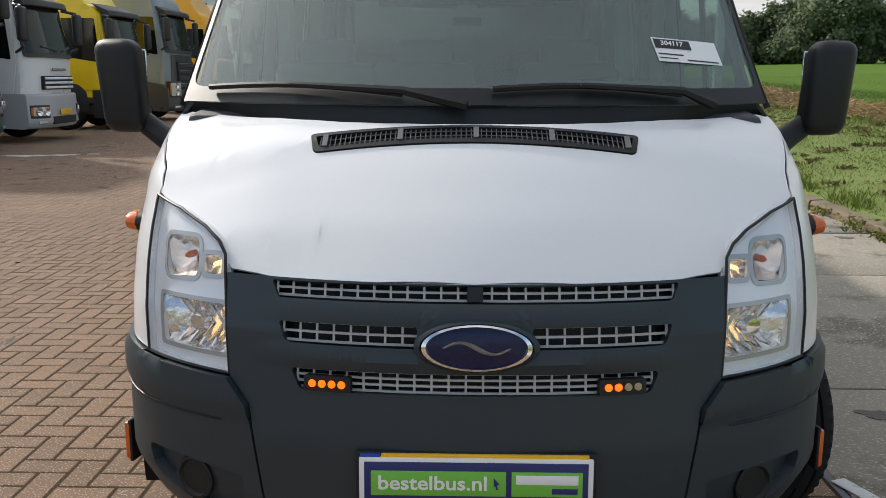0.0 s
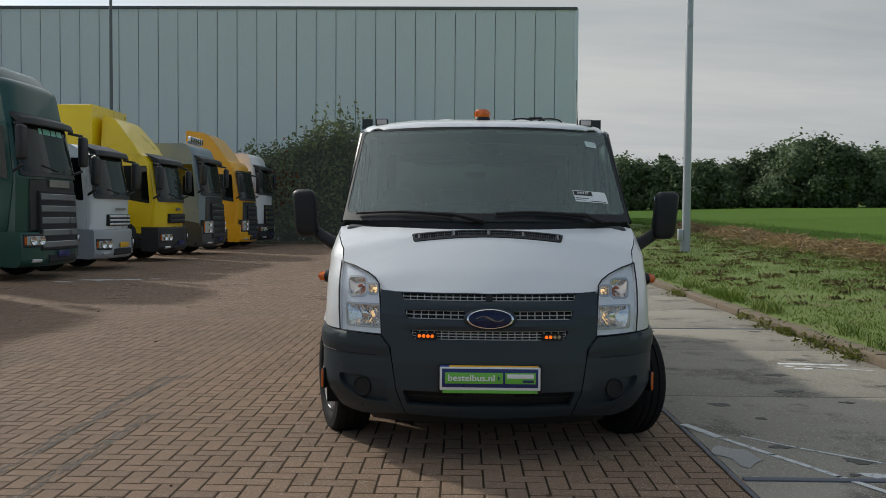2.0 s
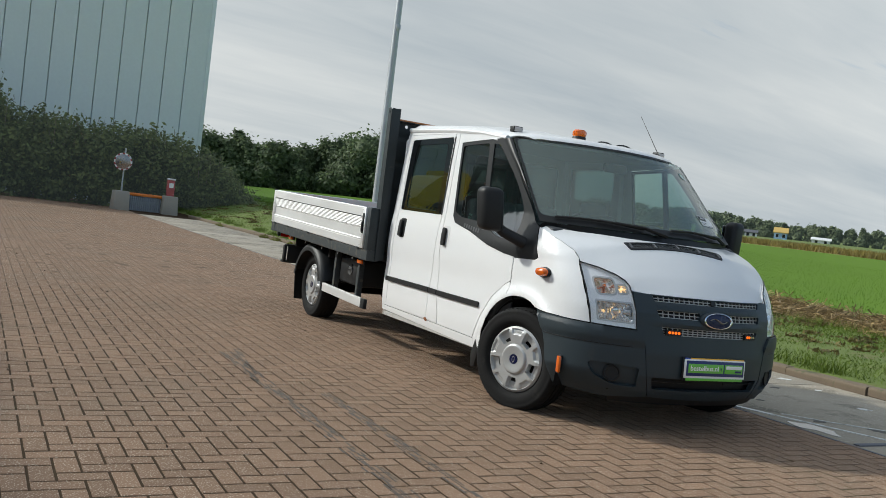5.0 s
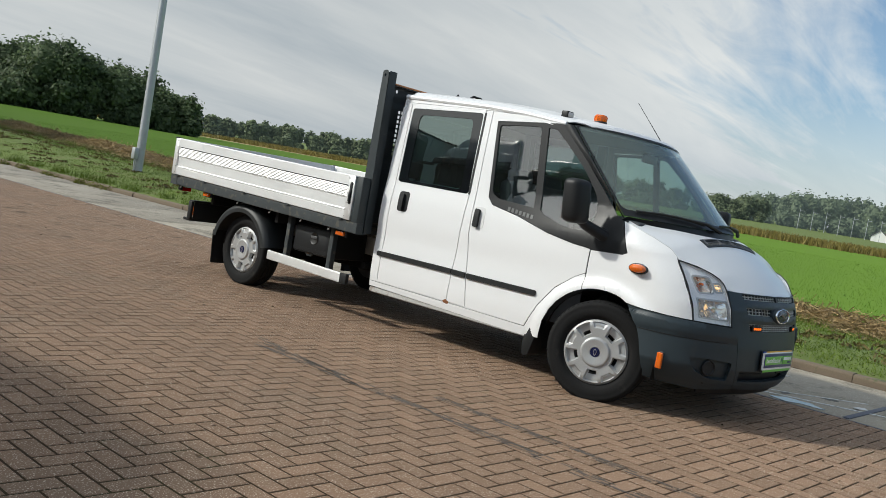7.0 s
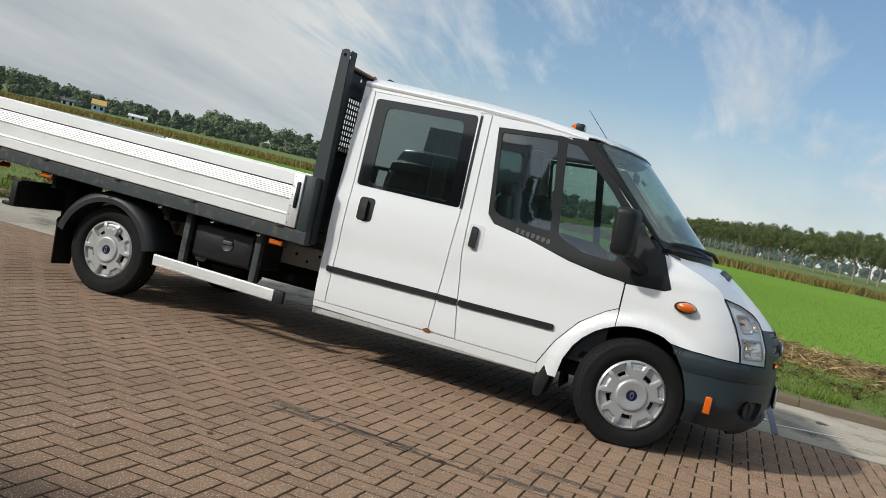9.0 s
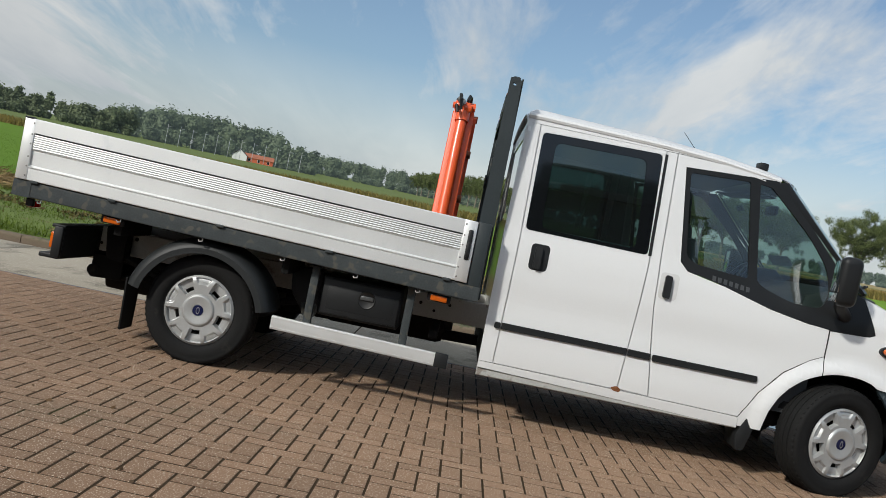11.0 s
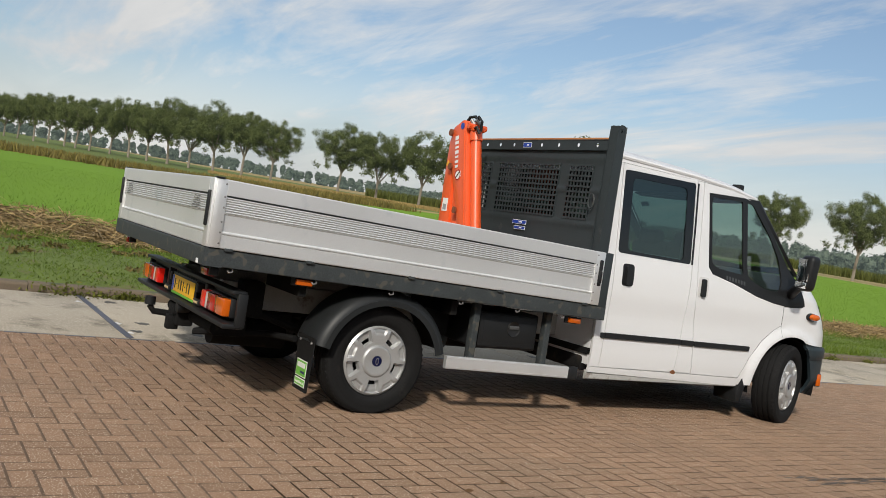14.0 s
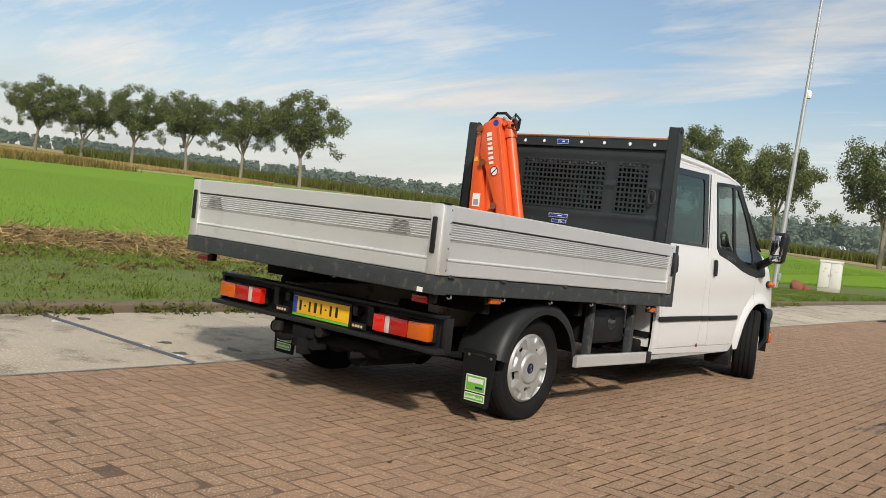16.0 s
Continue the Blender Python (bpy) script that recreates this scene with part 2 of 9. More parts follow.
def leafy(name, col, vary=0.5, glow=0.35, air=None):
    """Leaves and blades: colour by leaf, and some light let through."""
    m = bpy.data.materials.new(name)
    m.use_nodes = True
    nt = m.node_tree
    b = nt.nodes["Principled BSDF"]
    geo = nt.nodes.new("ShaderNodeNewGeometry")
    tc = nt.nodes.new("ShaderNodeTexCoord")
    n = nt.nodes.new("ShaderNodeTexNoise")
    n.inputs["Scale"].default_value = 0.35
    nt.links.new(tc.outputs["Object"], n.inputs["Vector"])
    add = nt.nodes.new("ShaderNodeMath")
    add.operation = "ADD"
    nt.links.new(geo.outputs["Random Per Island"], add.inputs[0])
    nt.links.new(n.outputs["Fac"], add.inputs[1])
    ramp = nt.nodes.new("ShaderNodeValToRGB")
    e = ramp.color_ramp.elements
    e[0].position, e[0].color = 0.15, (col[0] * (1 - vary), col[1] * (1 - vary), col[2] * (1 - vary), 1)
    e[1].position, e[1].color = 0.85, (min(1, col[0] * (1 + vary * 1.3)), min(1, col[1] * (1 + vary)), col[2] * (1 + vary * 0.4), 1)
    half = nt.nodes.new("ShaderNodeMath")
    half.operation = "MULTIPLY"
    half.inputs[1].default_value = 0.5
    nt.links.new(add.outputs[0], half.inputs[0])
    nt.links.new(half.outputs[0], ramp.inputs[0])
    nt.links.new(ramp.outputs[0], b.inputs["Base Color"])
    b.inputs["Roughness"].default_value = 0.6
    b.inputs["Specular IOR Level"].default_value = 0.25
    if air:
        # glow put into leaves stands for hazy air, on hedge and near trees too
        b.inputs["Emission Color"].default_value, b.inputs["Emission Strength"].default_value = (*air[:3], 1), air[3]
    tr = nt.nodes.new("ShaderNodeBsdfTranslucent")
    nt.links.new(ramp.outputs[0], tr.inputs[0])
    mix = nt.nodes.new("ShaderNodeMixShader")
    mix.inputs[0].default_value = glow
    nt.links.new(b.outputs[0], mix.inputs[1])
    nt.links.new(tr.outputs[0], mix.inputs[2])
    nt.links.new(mix.outputs[0], nt.nodes["Material Output"].inputs[0])
    return m


WHITE = surface("white_paint", (0.745, 0.75, 0.75), 0.30, vary=0.02, scale=1.2, coat=0.5, rough_vary=0.04, shine=0.4)
PLASTIC = surface("dark_bumper_plastic", (0.0205, 0.032, 0.039), 0.46, shine=0.45, vary=0.14, scale=3, fine=350, bump=0.0006, spots=(0.028, 0.036, 0.041), spot_scale=5, spot_at=0.58)
BLACK = surface("black_plastic", (0.014, 0.015, 0.016), 0.48, vary=0.2, fine=250, bump=0.0004, shine=0.3)
BLACK_GLOSS = surface("satin_black_trim", (0.014, 0.015, 0.016), 0.42, vary=0.1, shine=0.28)
RUBBER = surface("rubber", (0.011, 0.011, 0.011), 0.82, shine=0.2, vary=0.25, scale=9, bump=0.0008, spots=(0.020, 0.019, 0.017), spot_scale=7, spot_at=0.62)
SILVER = surface("silver_hubcap_paint", (0.47, 0.475, 0.47), 0.40, metal=0.50, vary=0.07, scale=14, spots=(0.50, 0.49, 0.47), spot_scale=22, spot_at=0.62)
RIM_STEEL = surface("dusty_black_rim_steel", (0.045, 0.043, 0.041), 0.6, vary=0.25, scale=9)
CHROME = surface("chrome", (0.78, 0.78, 0.79), 0.10, metal=1.0, vary=0.03)
STEEL = surface("dull_steel", (0.32, 0.31, 0.30), 0.5, metal=0.8, vary=0.2, bump=0.0006)
ALU = surface("brushed_aluminium", (0.760, 0.766, 0.758), 0.50, metal=0.62, vary=0.07, scale=2.2, fine=160, bump=0.0003, spots=(0.68, 0.70, 0.70), spot_scale=4, spot_at=0.60)
ALU_TRIM = surface("bright_aluminium_trim", (0.78, 0.785, 0.775), 0.46, metal=0.65, vary=0.05, fine=200, bump=0.0003)
FRAME = surface("dark_frame_steel", (0.042, 0.049, 0.051), 0.6, shine=0.3, vary=0.45, scale=9, bump=0.0015, spots=(0.145, 0.070, 0.034), spot_scale=4.5, spot_at=0.635, specks=(0.080, 0.078, 0.066, 18, 0.60))
HEAD = surface("anthracite_headboard_paint", (0.030, 0.038, 0.041), 0.5, shine=0.35, vary=0.2, scale=4, bump=0.0006, spots=(0.075, 0.078, 0.075), spot_scale=6, spot_at=0.66)
CHASSIS = surface("chassis_paint", (0.40, 0.40, 0.38), 0.6, vary=0.2, scale=5, bump=0.001, spots=(0.16, 0.12, 0.09), spot_scale=5, spot_at=0.6)
UNDER = surface("grimy_underbody", (0.011, 0.011, 0.011), 0.85, shine=0.15, vary=0.4, scale=5, bump=0.003, spots=(0.032, 0.026, 0.020), spot_scale=5, spot_at=0.6)
WOOD_DECK = surface("coated_plywood", (0.06, 0.045, 0.035), 0.6, vary=0.25, scale=4, bump=0.001)
LATH = surface("varnished_lath", (0.42, 0.17, 0.06), 0.5, vary=0.2, scale=9, bump=0.0006)
ORANGE = surface("crane_orange_paint", (0.78, 0.105, 0.022), 0.36, vary=0.1, scale=6, coat=0.3, spots=(0.42, 0.07, 0.025), spot_scale=7, spot_at=0.68, bump=0.0004)
AMBER = surface("amber_lens", (0.60, 0.112, 0.006), 0.16, vary=0.12, fine=60, coat=0.5)
AMBER_LIT = surface("lit_amber_lens", (0.85, 0.20, 0.008), 0.2, vary=0.1, coat=0.5, emit=(1.0, 0.13, 0.004, 0.9))
RED_LENS = surface("red_lens", (0.42, 0.010, 0.008), 0.14, vary=0.15, fine=60, coat=0.6)
RED_LIT = surface("lit_red_lens", (0.55, 0.012, 0.008), 0.16, vary=0.25, fine=50, coat=0.5, emit=(1.0, 0.02, 0.008, 0.14))
WHITE_LENS = surface("white_lens", (0.55, 0.50, 0.48), 0.2, vary=0.05, coat=0.5)
PLATE_Y = surface("yellow_plate", (0.86, 0.48, 0.02), 0.35, vary=0.04)
SIGN_GREEN = surface("sign_green", (0.16, 0.50, 0.06), 0.3, vary=0.05)
SIGN_NAVY = surface("sign_navy", (0.012, 0.022, 0.13), 0.3, vary=0.05)
SIGN_WHITE = surface("sign_white", (0.82, 0.82, 0.80), 0.35, vary=0.03)
SIGN_BLUE = surface("sign_blue", (0.012, 0.06, 0.36), 0.3, vary=0.05)
BADGE_BLUE = surface("badge_blue_enamel", (0.006, 0.010, 0.050), 0.28, vary=0.05, coat=0.15, shine=0.3)
PRINT = surface("black_print", (0.012, 0.012, 0.012), 0.5, vary=0.05)
PAPER = surface("paper", (0.80, 0.80, 0.79), 0.7, vary=0.03)
GLASS = pane_glass("clear_glass", (0.52, 0.63, 0.59), index=1.95)
TINTED = pane_glass("tinted_glass", (0.12, 0.19, 0.185), (0.80, 1.0, 0.96), film_mix=0.010, index=1.95)
FRIT = surface("printed_glass_border", (0.006, 0.007, 0.008), 0.06, vary=0.05, rough_vary=0.01)
# grey-green film painted in for the sky mirrored in the windscreen, besides dust
SCREEN = pane_glass("windscreen_glass", (0.54, 0.70, 0.63), film_mix=0.18, index=1.8, film_tint=(0.41, 0.53, 0.48))
LENS = pane_glass("headlamp_lens", (0.93, 0.94, 0.95), index=1.5)
REFLECTOR = surface("lamp_reflector", (0.82, 0.81, 0.79), 0.16, metal=0.95, vary=0.06, fine=18, bump=0.003, bump_scale=40)
LAMP_HOUSING = surface("lamp_housing", (0.84, 0.845, 0.85), 0.32, metal=0.12, vary=0.04, coat=0.3)
LAMP_RIM = surface("bright_lamp_rim", (0.80, 0.80, 0.80), 0.22, metal=0.5, vary=0.04)
AMBER_BOWL = surface("indicator_bowl", (0.82, 0.74, 0.66), 0.20, metal=0.85, vary=0.2, fine=18, bump=0.003, bump_scale=40)
GUARD = surface("grey_black_mudguard", (0.017, 0.019, 0.020), 0.50, vary=0.2, scale=4, fine=260, bump=0.0006, shine=0.35)
BULB = surface("lit_filament_bulb", (1, 0.85, 0.6), 0.3, emit=(1.0, 0.62, 0.26, 0.9))
MIRROR = surface("mirror_glass", (0.9, 0.92, 0.92), 0.01, metal=1.0, vary=0.0, rough_vary=0.0)
CLOTH = surface("seat_cloth", (0.055, 0.060, 0.068), 0.9, vary=0.2, scale=10, fine=300, bump=0.001)
DASH = surface("dashboard_plastic", (0.040, 0.043, 0.046), 0.62, vary=0.1, fine=300, bump=0.0005)
LINING = surface("cab_lining", (0.30, 0.31, 0.31), 0.85, vary=0.08, bump=0.0008)
RUST = surface("rust", (0.20, 0.075, 0.026), 0.9, vary=0.4, scale=20, bump=0.001)
BRICK = surface("brown_concrete_brick", (0.232, 0.147, 0.094), 0.86, vary=0.27, scale=0.55, fine=150, bump=0.004, island=0.6, spots=(0.205, 0.136, 0.090), spot_scale=0.5, spot_at=0.52, specks=(0.52, 0.43, 0.33, 140, 0.60), matt=0.45, shine=0.2)
BRICK_PIECE = surface("brown_concrete_brick_piece", (0.230, 0.146, 0.093), 0.86, vary=0.27, scale=0.55, fine=150, bump=0.004, object_random=0.6, specks=(0.52, 0.43, 0.33, 140, 0.60), matt=0.45, shine=0.2)
TYRE_MARK = surface("tyre_rubber_smear", (0.092, 0.076, 0.062), 0.8, vary=0.35, scale=12, bump=0.001)
SAND = surface("joint_sand", (0.046, 0.031, 0.018), 0.95, vary=0.3, scale=3, bump=0.002, spots=(0.040, 0.046, 0.016), spot_scale=0.5, spot_at=0.58, shine=0.1)
CONCRETE = surface("concrete_slab", (0.335, 0.298, 0.238), 0.86, specks=(0.47, 0.43, 0.36, 70, 0.60), vary=0.34, scale=0.9, fine=120, bump=0.0022, spots=(0.190, 0.170, 0.134), spot_scale=1.5, spot_at=0.52, object_random=0.35, matt=0.5, shine=0.25)
GRIT = surface("brown_joint_grit", (0.135, 0.094, 0.066), 0.95, vary=0.35, scale=3, fine=120, bump=0.003, specks=(0.30, 0.23, 0.17, 150, 0.62), shine=0.1)
KERB = surface("mossy_kerb_concrete", (0.150, 0.115, 0.078), 0.9, vary=0.25, scale=3, bump=0.005, spots=(0.075, 0.09, 0.04), spot_scale=3.3, spot_at=0.54)
EDGE_STEEL = surface("steel_edging", (0.11, 0.115, 0.14), 0.6, metal=0.3, vary=0.15, bump=0.0006)
ROAD_PAINT = surface("worn_white_line_paint", (0.62, 0.62, 0.60), 0.7, vary=0.15, scale=9, spots=(0.33, 0.32, 0.30), spot_scale=14, spot_at=0.52)
OIL = surface("dried_oil_stain", (0.085, 0.078, 0.066), 0.7, vary=0.3, scale=20)
WATER = surface("standing_water", (0.05, 0.06, 0.07), 0.03, vary=0.05, rough_vary=0.02)
WALL_PANEL = surface("grey_green_cladding", (0.66, 0.735, 0.725), 0.5, metal=0.05, vary=0.05, scale=0.2, fine=6)
GALV = surface("galvanised_pole", (0.42, 0.44, 0.45), 0.45, metal=0.5, vary=0.12, scale=4, bump=0.0006)
BARK = surface("bark", (0.23, 0.20, 0.155), 0.95, vary=0.3, scale=5, fine=30, bump=0.02, bump_scale=14)
BLOCK = surface("weathered_concrete_block", (0.37, 0.345, 0.29), 0.9, vary=0.15, scale=2, bump=0.004)
# air glow and the paler far greens stand in for haze over distance
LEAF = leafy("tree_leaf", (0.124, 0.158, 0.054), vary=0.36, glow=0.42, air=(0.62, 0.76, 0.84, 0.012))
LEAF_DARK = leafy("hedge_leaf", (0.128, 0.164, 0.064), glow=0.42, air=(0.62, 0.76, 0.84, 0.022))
LEAF_WOOD = leafy("far_wood_leaf", (0.104, 0.150, 0.084), vary=0.40, glow=0.45)
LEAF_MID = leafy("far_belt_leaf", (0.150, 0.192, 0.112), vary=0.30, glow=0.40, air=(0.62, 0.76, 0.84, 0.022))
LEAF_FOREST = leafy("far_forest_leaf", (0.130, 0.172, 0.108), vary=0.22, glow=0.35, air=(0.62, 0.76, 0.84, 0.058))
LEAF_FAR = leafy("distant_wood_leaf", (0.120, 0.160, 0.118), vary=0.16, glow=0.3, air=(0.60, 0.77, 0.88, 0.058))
LEAF_RUST = leafy("autumn_leaf", (0.20, 0.075, 0.02))
GRASS = leafy("verge_grass_blade", (0.102, 0.160, 0.020), vary=0.42, glow=0.14)
CROP = leafy("field_grass_blade", (0.112, 0.205, 0.024), vary=0.22, glow=0.22)
WEED = leafy("kerb_weed", (0.115, 0.135, 0.030), vary=0.5)
STRAW = leafy("cut_straw", (0.275, 0.215, 0.128), vary=0.6, glow=0.1)
CUTTINGS = leafy("old_cuttings", (0.115, 0.102, 0.040), vary=0.5, glow=0.15)
LITTER = leafy("dry_fallen_leaf", (0.075, 0.045, 0.022), vary=0.5, glow=0.05)
DRY_BLADE = leafy("dry_grass_blade", (0.36, 0.27, 0.115), vary=0.25, glow=0.2)
REED = leafy("reed", (0.19, 0.165, 0.055), vary=0.45)
MAIZE = leafy("ripening_maize", (0.105, 0.125, 0.036), vary=0.45)
VERGE = surface("mown_verge_soil", (0.108, 0.150, 0.026), 0.95, vary=0.35, scale=1.2, fine=40, bump=0.03, bump_scale=22, spots=(0.135, 0.118, 0.046), spot_scale=1.7, spot_at=0.57)
FIELD = surface("green_field_turf", (0.106, 0.188, 0.023), 0.9, matt=1.0, shine=0.08, vary=0.16, scale=0.06, fine=22, bump=0.05, bump_scale=9)
DRY = surface("dry_grass_bank", (0.30, 0.235, 0.095), 0.95, vary=0.25, scale=0.3, fine=8, bump=0.06, bump_scale=5)


# ---- building helpers ----
def finish(bm, angle=32):
    bmesh.ops.recalc_face_normals(bm, faces=bm.faces)
    for f in bm.faces:
        f.smooth = True
    mesh = bpy.data.meshes.new("mesh")
    bm.to_mesh(mesh)
    bm.free()
    mesh.set_sharp_from_angle(angle=radians(angle))
    return mesh


def part(name, bm, material, parent=None, label="", kind="", angle=32):
    """Links a bmesh (or a mesh) as one mesh object under a thing or a part."""
    mesh = finish(bm, angle) if isinstance(bm, bmesh.types.BMesh) else bm
    if not mesh.materials:
        mesh.materials.append(material)
    ob = new(name, mesh)
    ob.parent = parent
    return tagged(ob, label=label, kind=kind)


def thing(name, label, category, group="", kind="", at=None):
    ob = new(name)
    ob.empty_display_size = 0.2
    if at is not None:
        ob.matrix_basis = at
    return tagged(ob, label, category, group, kind)


def join(*bms):
    out = bmesh.new()
    for b in bms:
        m = bpy.data.meshes.new("tmp")
        b.to_mesh(m)
        out.from_mesh(m)
        bpy.data.meshes.remove(m)
        b.free()
    return out


def moved(bm, m):
    bmesh.ops.transform(bm, matrix=m, verts=bm.verts)
    return bm


def box(cx, cy, cz, sx, sy, sz, bevel=0.0, seg=2):
    bm = bmesh.new()
    bmesh.ops.create_cube(bm, size=1.0, matrix=Matrix.Translation((cx, cy, cz)) @ Matrix.Diagonal((sx, sy, sz, 1)))
    if bevel:
        bmesh.ops.bevel(bm, geom=list(bm.edges), offset=min(bevel, 0.45 * min(sx, sy, sz)), segments=seg, profile=0.5, affect="EDGES", clamp_overlap=True)
    return bm


def prism(poly, axis, a, b, bevel=0.0, seg=2):
    """A 2D outline pushed along an axis from a to b: x takes (y, z), y takes (x, z), z takes (x, y)."""
    bm = bmesh.new()

    def at(p, h):
        return {"x": (h, p[0], p[1]), "y": (p[0], h, p[1]), "z": (p[0], p[1], h)}[axis]

    lo, hi = [bm.verts.new(at(p, a)) for p in poly], [bm.verts.new(at(p, b)) for p in poly]
    n = len(poly)
    bm.faces.new(lo), bm.faces.new(hi[::-1])
    for i in range(n):
        bm.faces.new((lo[i], lo[(i + 1) % n], hi[(i + 1) % n], hi[i]))
    bmesh.ops.recalc_face_normals(bm, faces=bm.faces)
    if bevel:
        bmesh.ops.bevel(bm, geom=list(bm.edges), offset=bevel, segments=seg, profile=0.5, affect="EDGES", clamp_overlap=True)
    return bm


def tube(points, radii, seg=10, caps=True):
    """A round rod along a line of points, with a radius for all or for each."""
    bm = bmesh.new()
    pts = [Vector(p) for p in points]
    radii = [radii] * len(pts) if isinstance(radii, (int, float)) else radii
    rings, side = [], None
    for i, p in enumerate(pts):
        d = (pts[min(i + 1, len(pts) - 1)] - pts[max(i - 1, 0)]).normalized()
        if side is None:
            side = d.orthogonal().normalized()
        side = (side - d * side.dot(d)).normalized()
        up = d.cross(side)
        rings.append([bm.verts.new(p + radii[i] * (math.cos(2 * math.pi * k / seg) * side + math.sin(2 * math.pi * k / seg) * up)) for k in range(seg)])
    for r, s in zip(rings, rings[1:]):
        for k in range(seg):
            bm.faces.new((r[k], r[(k + 1) % seg], s[(k + 1) % seg], s[k]))
    if caps:
        bm.faces.new(rings[0][::-1]), bm.faces.new(rings[-1])
    return bm


def lathe(profile, m, seg=32, arc=1.0):
    """A profile of (radius, height) turned round the local z axis, laid at m."""
    bm = bmesh.new()
    rings = []
    for r, h in profile:
        if r < 1e-6:
            rings.append([bm.verts.new(m @ Vector((0, 0, h)))])
        else:
            rings.append([bm.verts.new(m @ Vector((r * math.cos(2 * math.pi * arc * k / seg), r * math.sin(2 * math.pi * arc * k / seg), h))) for k in range(seg)])
    for a, b in zip(rings, rings[1:]):
        for k in range(seg):
            q = [a[k % len(a)], a[(k + 1) % len(a)], b[(k + 1) % len(b)], b[k % len(b)]]
            q = [v for i, v in enumerate(q) if v not in q[:i]]
            if len(q) > 2:
                bm.faces.new(q)
    return bm


def spread(points, step, closed=True):
    out = []
    n = len(points)
    for i in range(n if closed else n - 1):
        a, b = points[i], points[(i + 1) % n]
        k = max(1, math.ceil(math.dist(a, b) / step))
        out += [(a[0] + (b[0] - a[0]) * j / k, a[1] + (b[1] - a[1]) * j / k) for j in range(k)]
    return out if closed else out + [points[-1]]


def rounded(poly, r, seg=5):
    """The outline with its corners rounded; r is one radius or one for each corner."""
    out, n = [], len(poly)
    for i in range(n):
        p, a, b = Vector(poly[i]), Vector(poly[i - 1]), Vector(poly[(i + 1) % n])
        ri = r[i] if isinstance(r, (list, tuple)) else r
        da, db = a - p, b - p
        cut = min(ri, 0.45 * da.length, 0.45 * db.length)
        if cut < 1e-5:
            out.append(tuple(p))
            continue
        s, e = p + da.normalized() * cut, p + db.normalized() * cut
        for k in range(seg + 1):
            t = k / seg
            q = (1 - t) ** 2 * s + 2 * t * (1 - t) * p + t * t * e
            out.append((q.x, q.y))
    return out


def ellipse(cx, cy, rx, ry, n=28, a0=0.0, a1=360.0):
    k = n if a1 - a0 >= 360 else n + 1
    return [(cx + rx * math.cos(radians(a0 + (a1 - a0) * i / n)), cy + ry * math.sin(radians(a0 + (a1 - a0) * i / n))) for i in range(k)]


def sheet(outer, holes, place, step, thick=0.0, inside=(0, 1.8, 0.9), grid=None):
    """A panel: a 2D outline with openings, cut into a grid and laid on a curved surface by place(u, v)."""
    bm = bmesh.new()
    for loop in (outer, *holes):
        loop = spread(loop, step)
        vs = [bm.verts.new((u, v, 0)) for u, v in loop]
        for i in range(len(vs)):
            bm.edges.new((vs[i - 1], vs[i]))
    bmesh.ops.triangle_fill(bm, use_beauty=True, edges=list(bm.edges))
    us, vs = [p[0] for p in outer], [p[1] for p in outer]
    grid = grid or step
    for lo, hi, no in ((min(us), max(us), (1, 0, 0)), (min(vs), max(vs), (0, 1, 0))):
        k = max(1, round((hi - lo) / grid))
        for i in range(1, k):
            c = lo + (hi - lo) * i / k + 1e-4
            bmesh.ops.bisect_plane(bm, geom=list(bm.verts) + list(bm.edges) + list(bm.faces), dist=1e-5, plane_co=(no[0] * c, no[1] * c, 0), plane_no=no)
    bmesh.ops.dissolve_degenerate(bm, dist=2e-5, edges=list(bm.edges))
    for v in bm.verts:
        v.co = place(v.co.x, v.co.y)
    bm.normal_update()
    mid = sum((f.calc_center_median() for f in bm.faces), Vector()) / max(1, len(bm.faces))
    nor = sum((f.normal * f.calc_area() for f in bm.faces), Vector())
    if nor.dot(mid - Vector(inside)) < 0:
        bmesh.ops.reverse_faces(bm, faces=list(bm.faces))
    if thick:
        faces = list(bm.faces)
        bm.normal_update()
        normals = {v: v.normal.copy() for v in bm.verts}
        rim = [e for e in bm.edges if e.is_boundary]
        copy = bmesh.ops.duplicate(bm, geom=list(bm.verts) + list(bm.edges) + faces)
        twin = copy["vert_map"]
        for v, n in normals.items():
            twin[v].co = v.co - n * thick
        bmesh.ops.reverse_faces(bm, faces=[g for g in copy["geom"] if isinstance(g, bmesh.types.BMFace)])
        for e in rim:
            a, b = e.verts
            bm.faces.new((a, b, twin[b], twin[a]))
    return bm


def raw_mesh(verts, faces, material, smooth=False):
    mesh = bpy.data.meshes.new("mesh")
    mesh.from_pydata(verts.tolist() if hasattr(verts, "tolist") else verts, [], faces.tolist() if hasattr(faces, "tolist") else faces)
    mesh.materials.append(material)
    if smooth:
        mesh.shade_smooth()
    return mesh


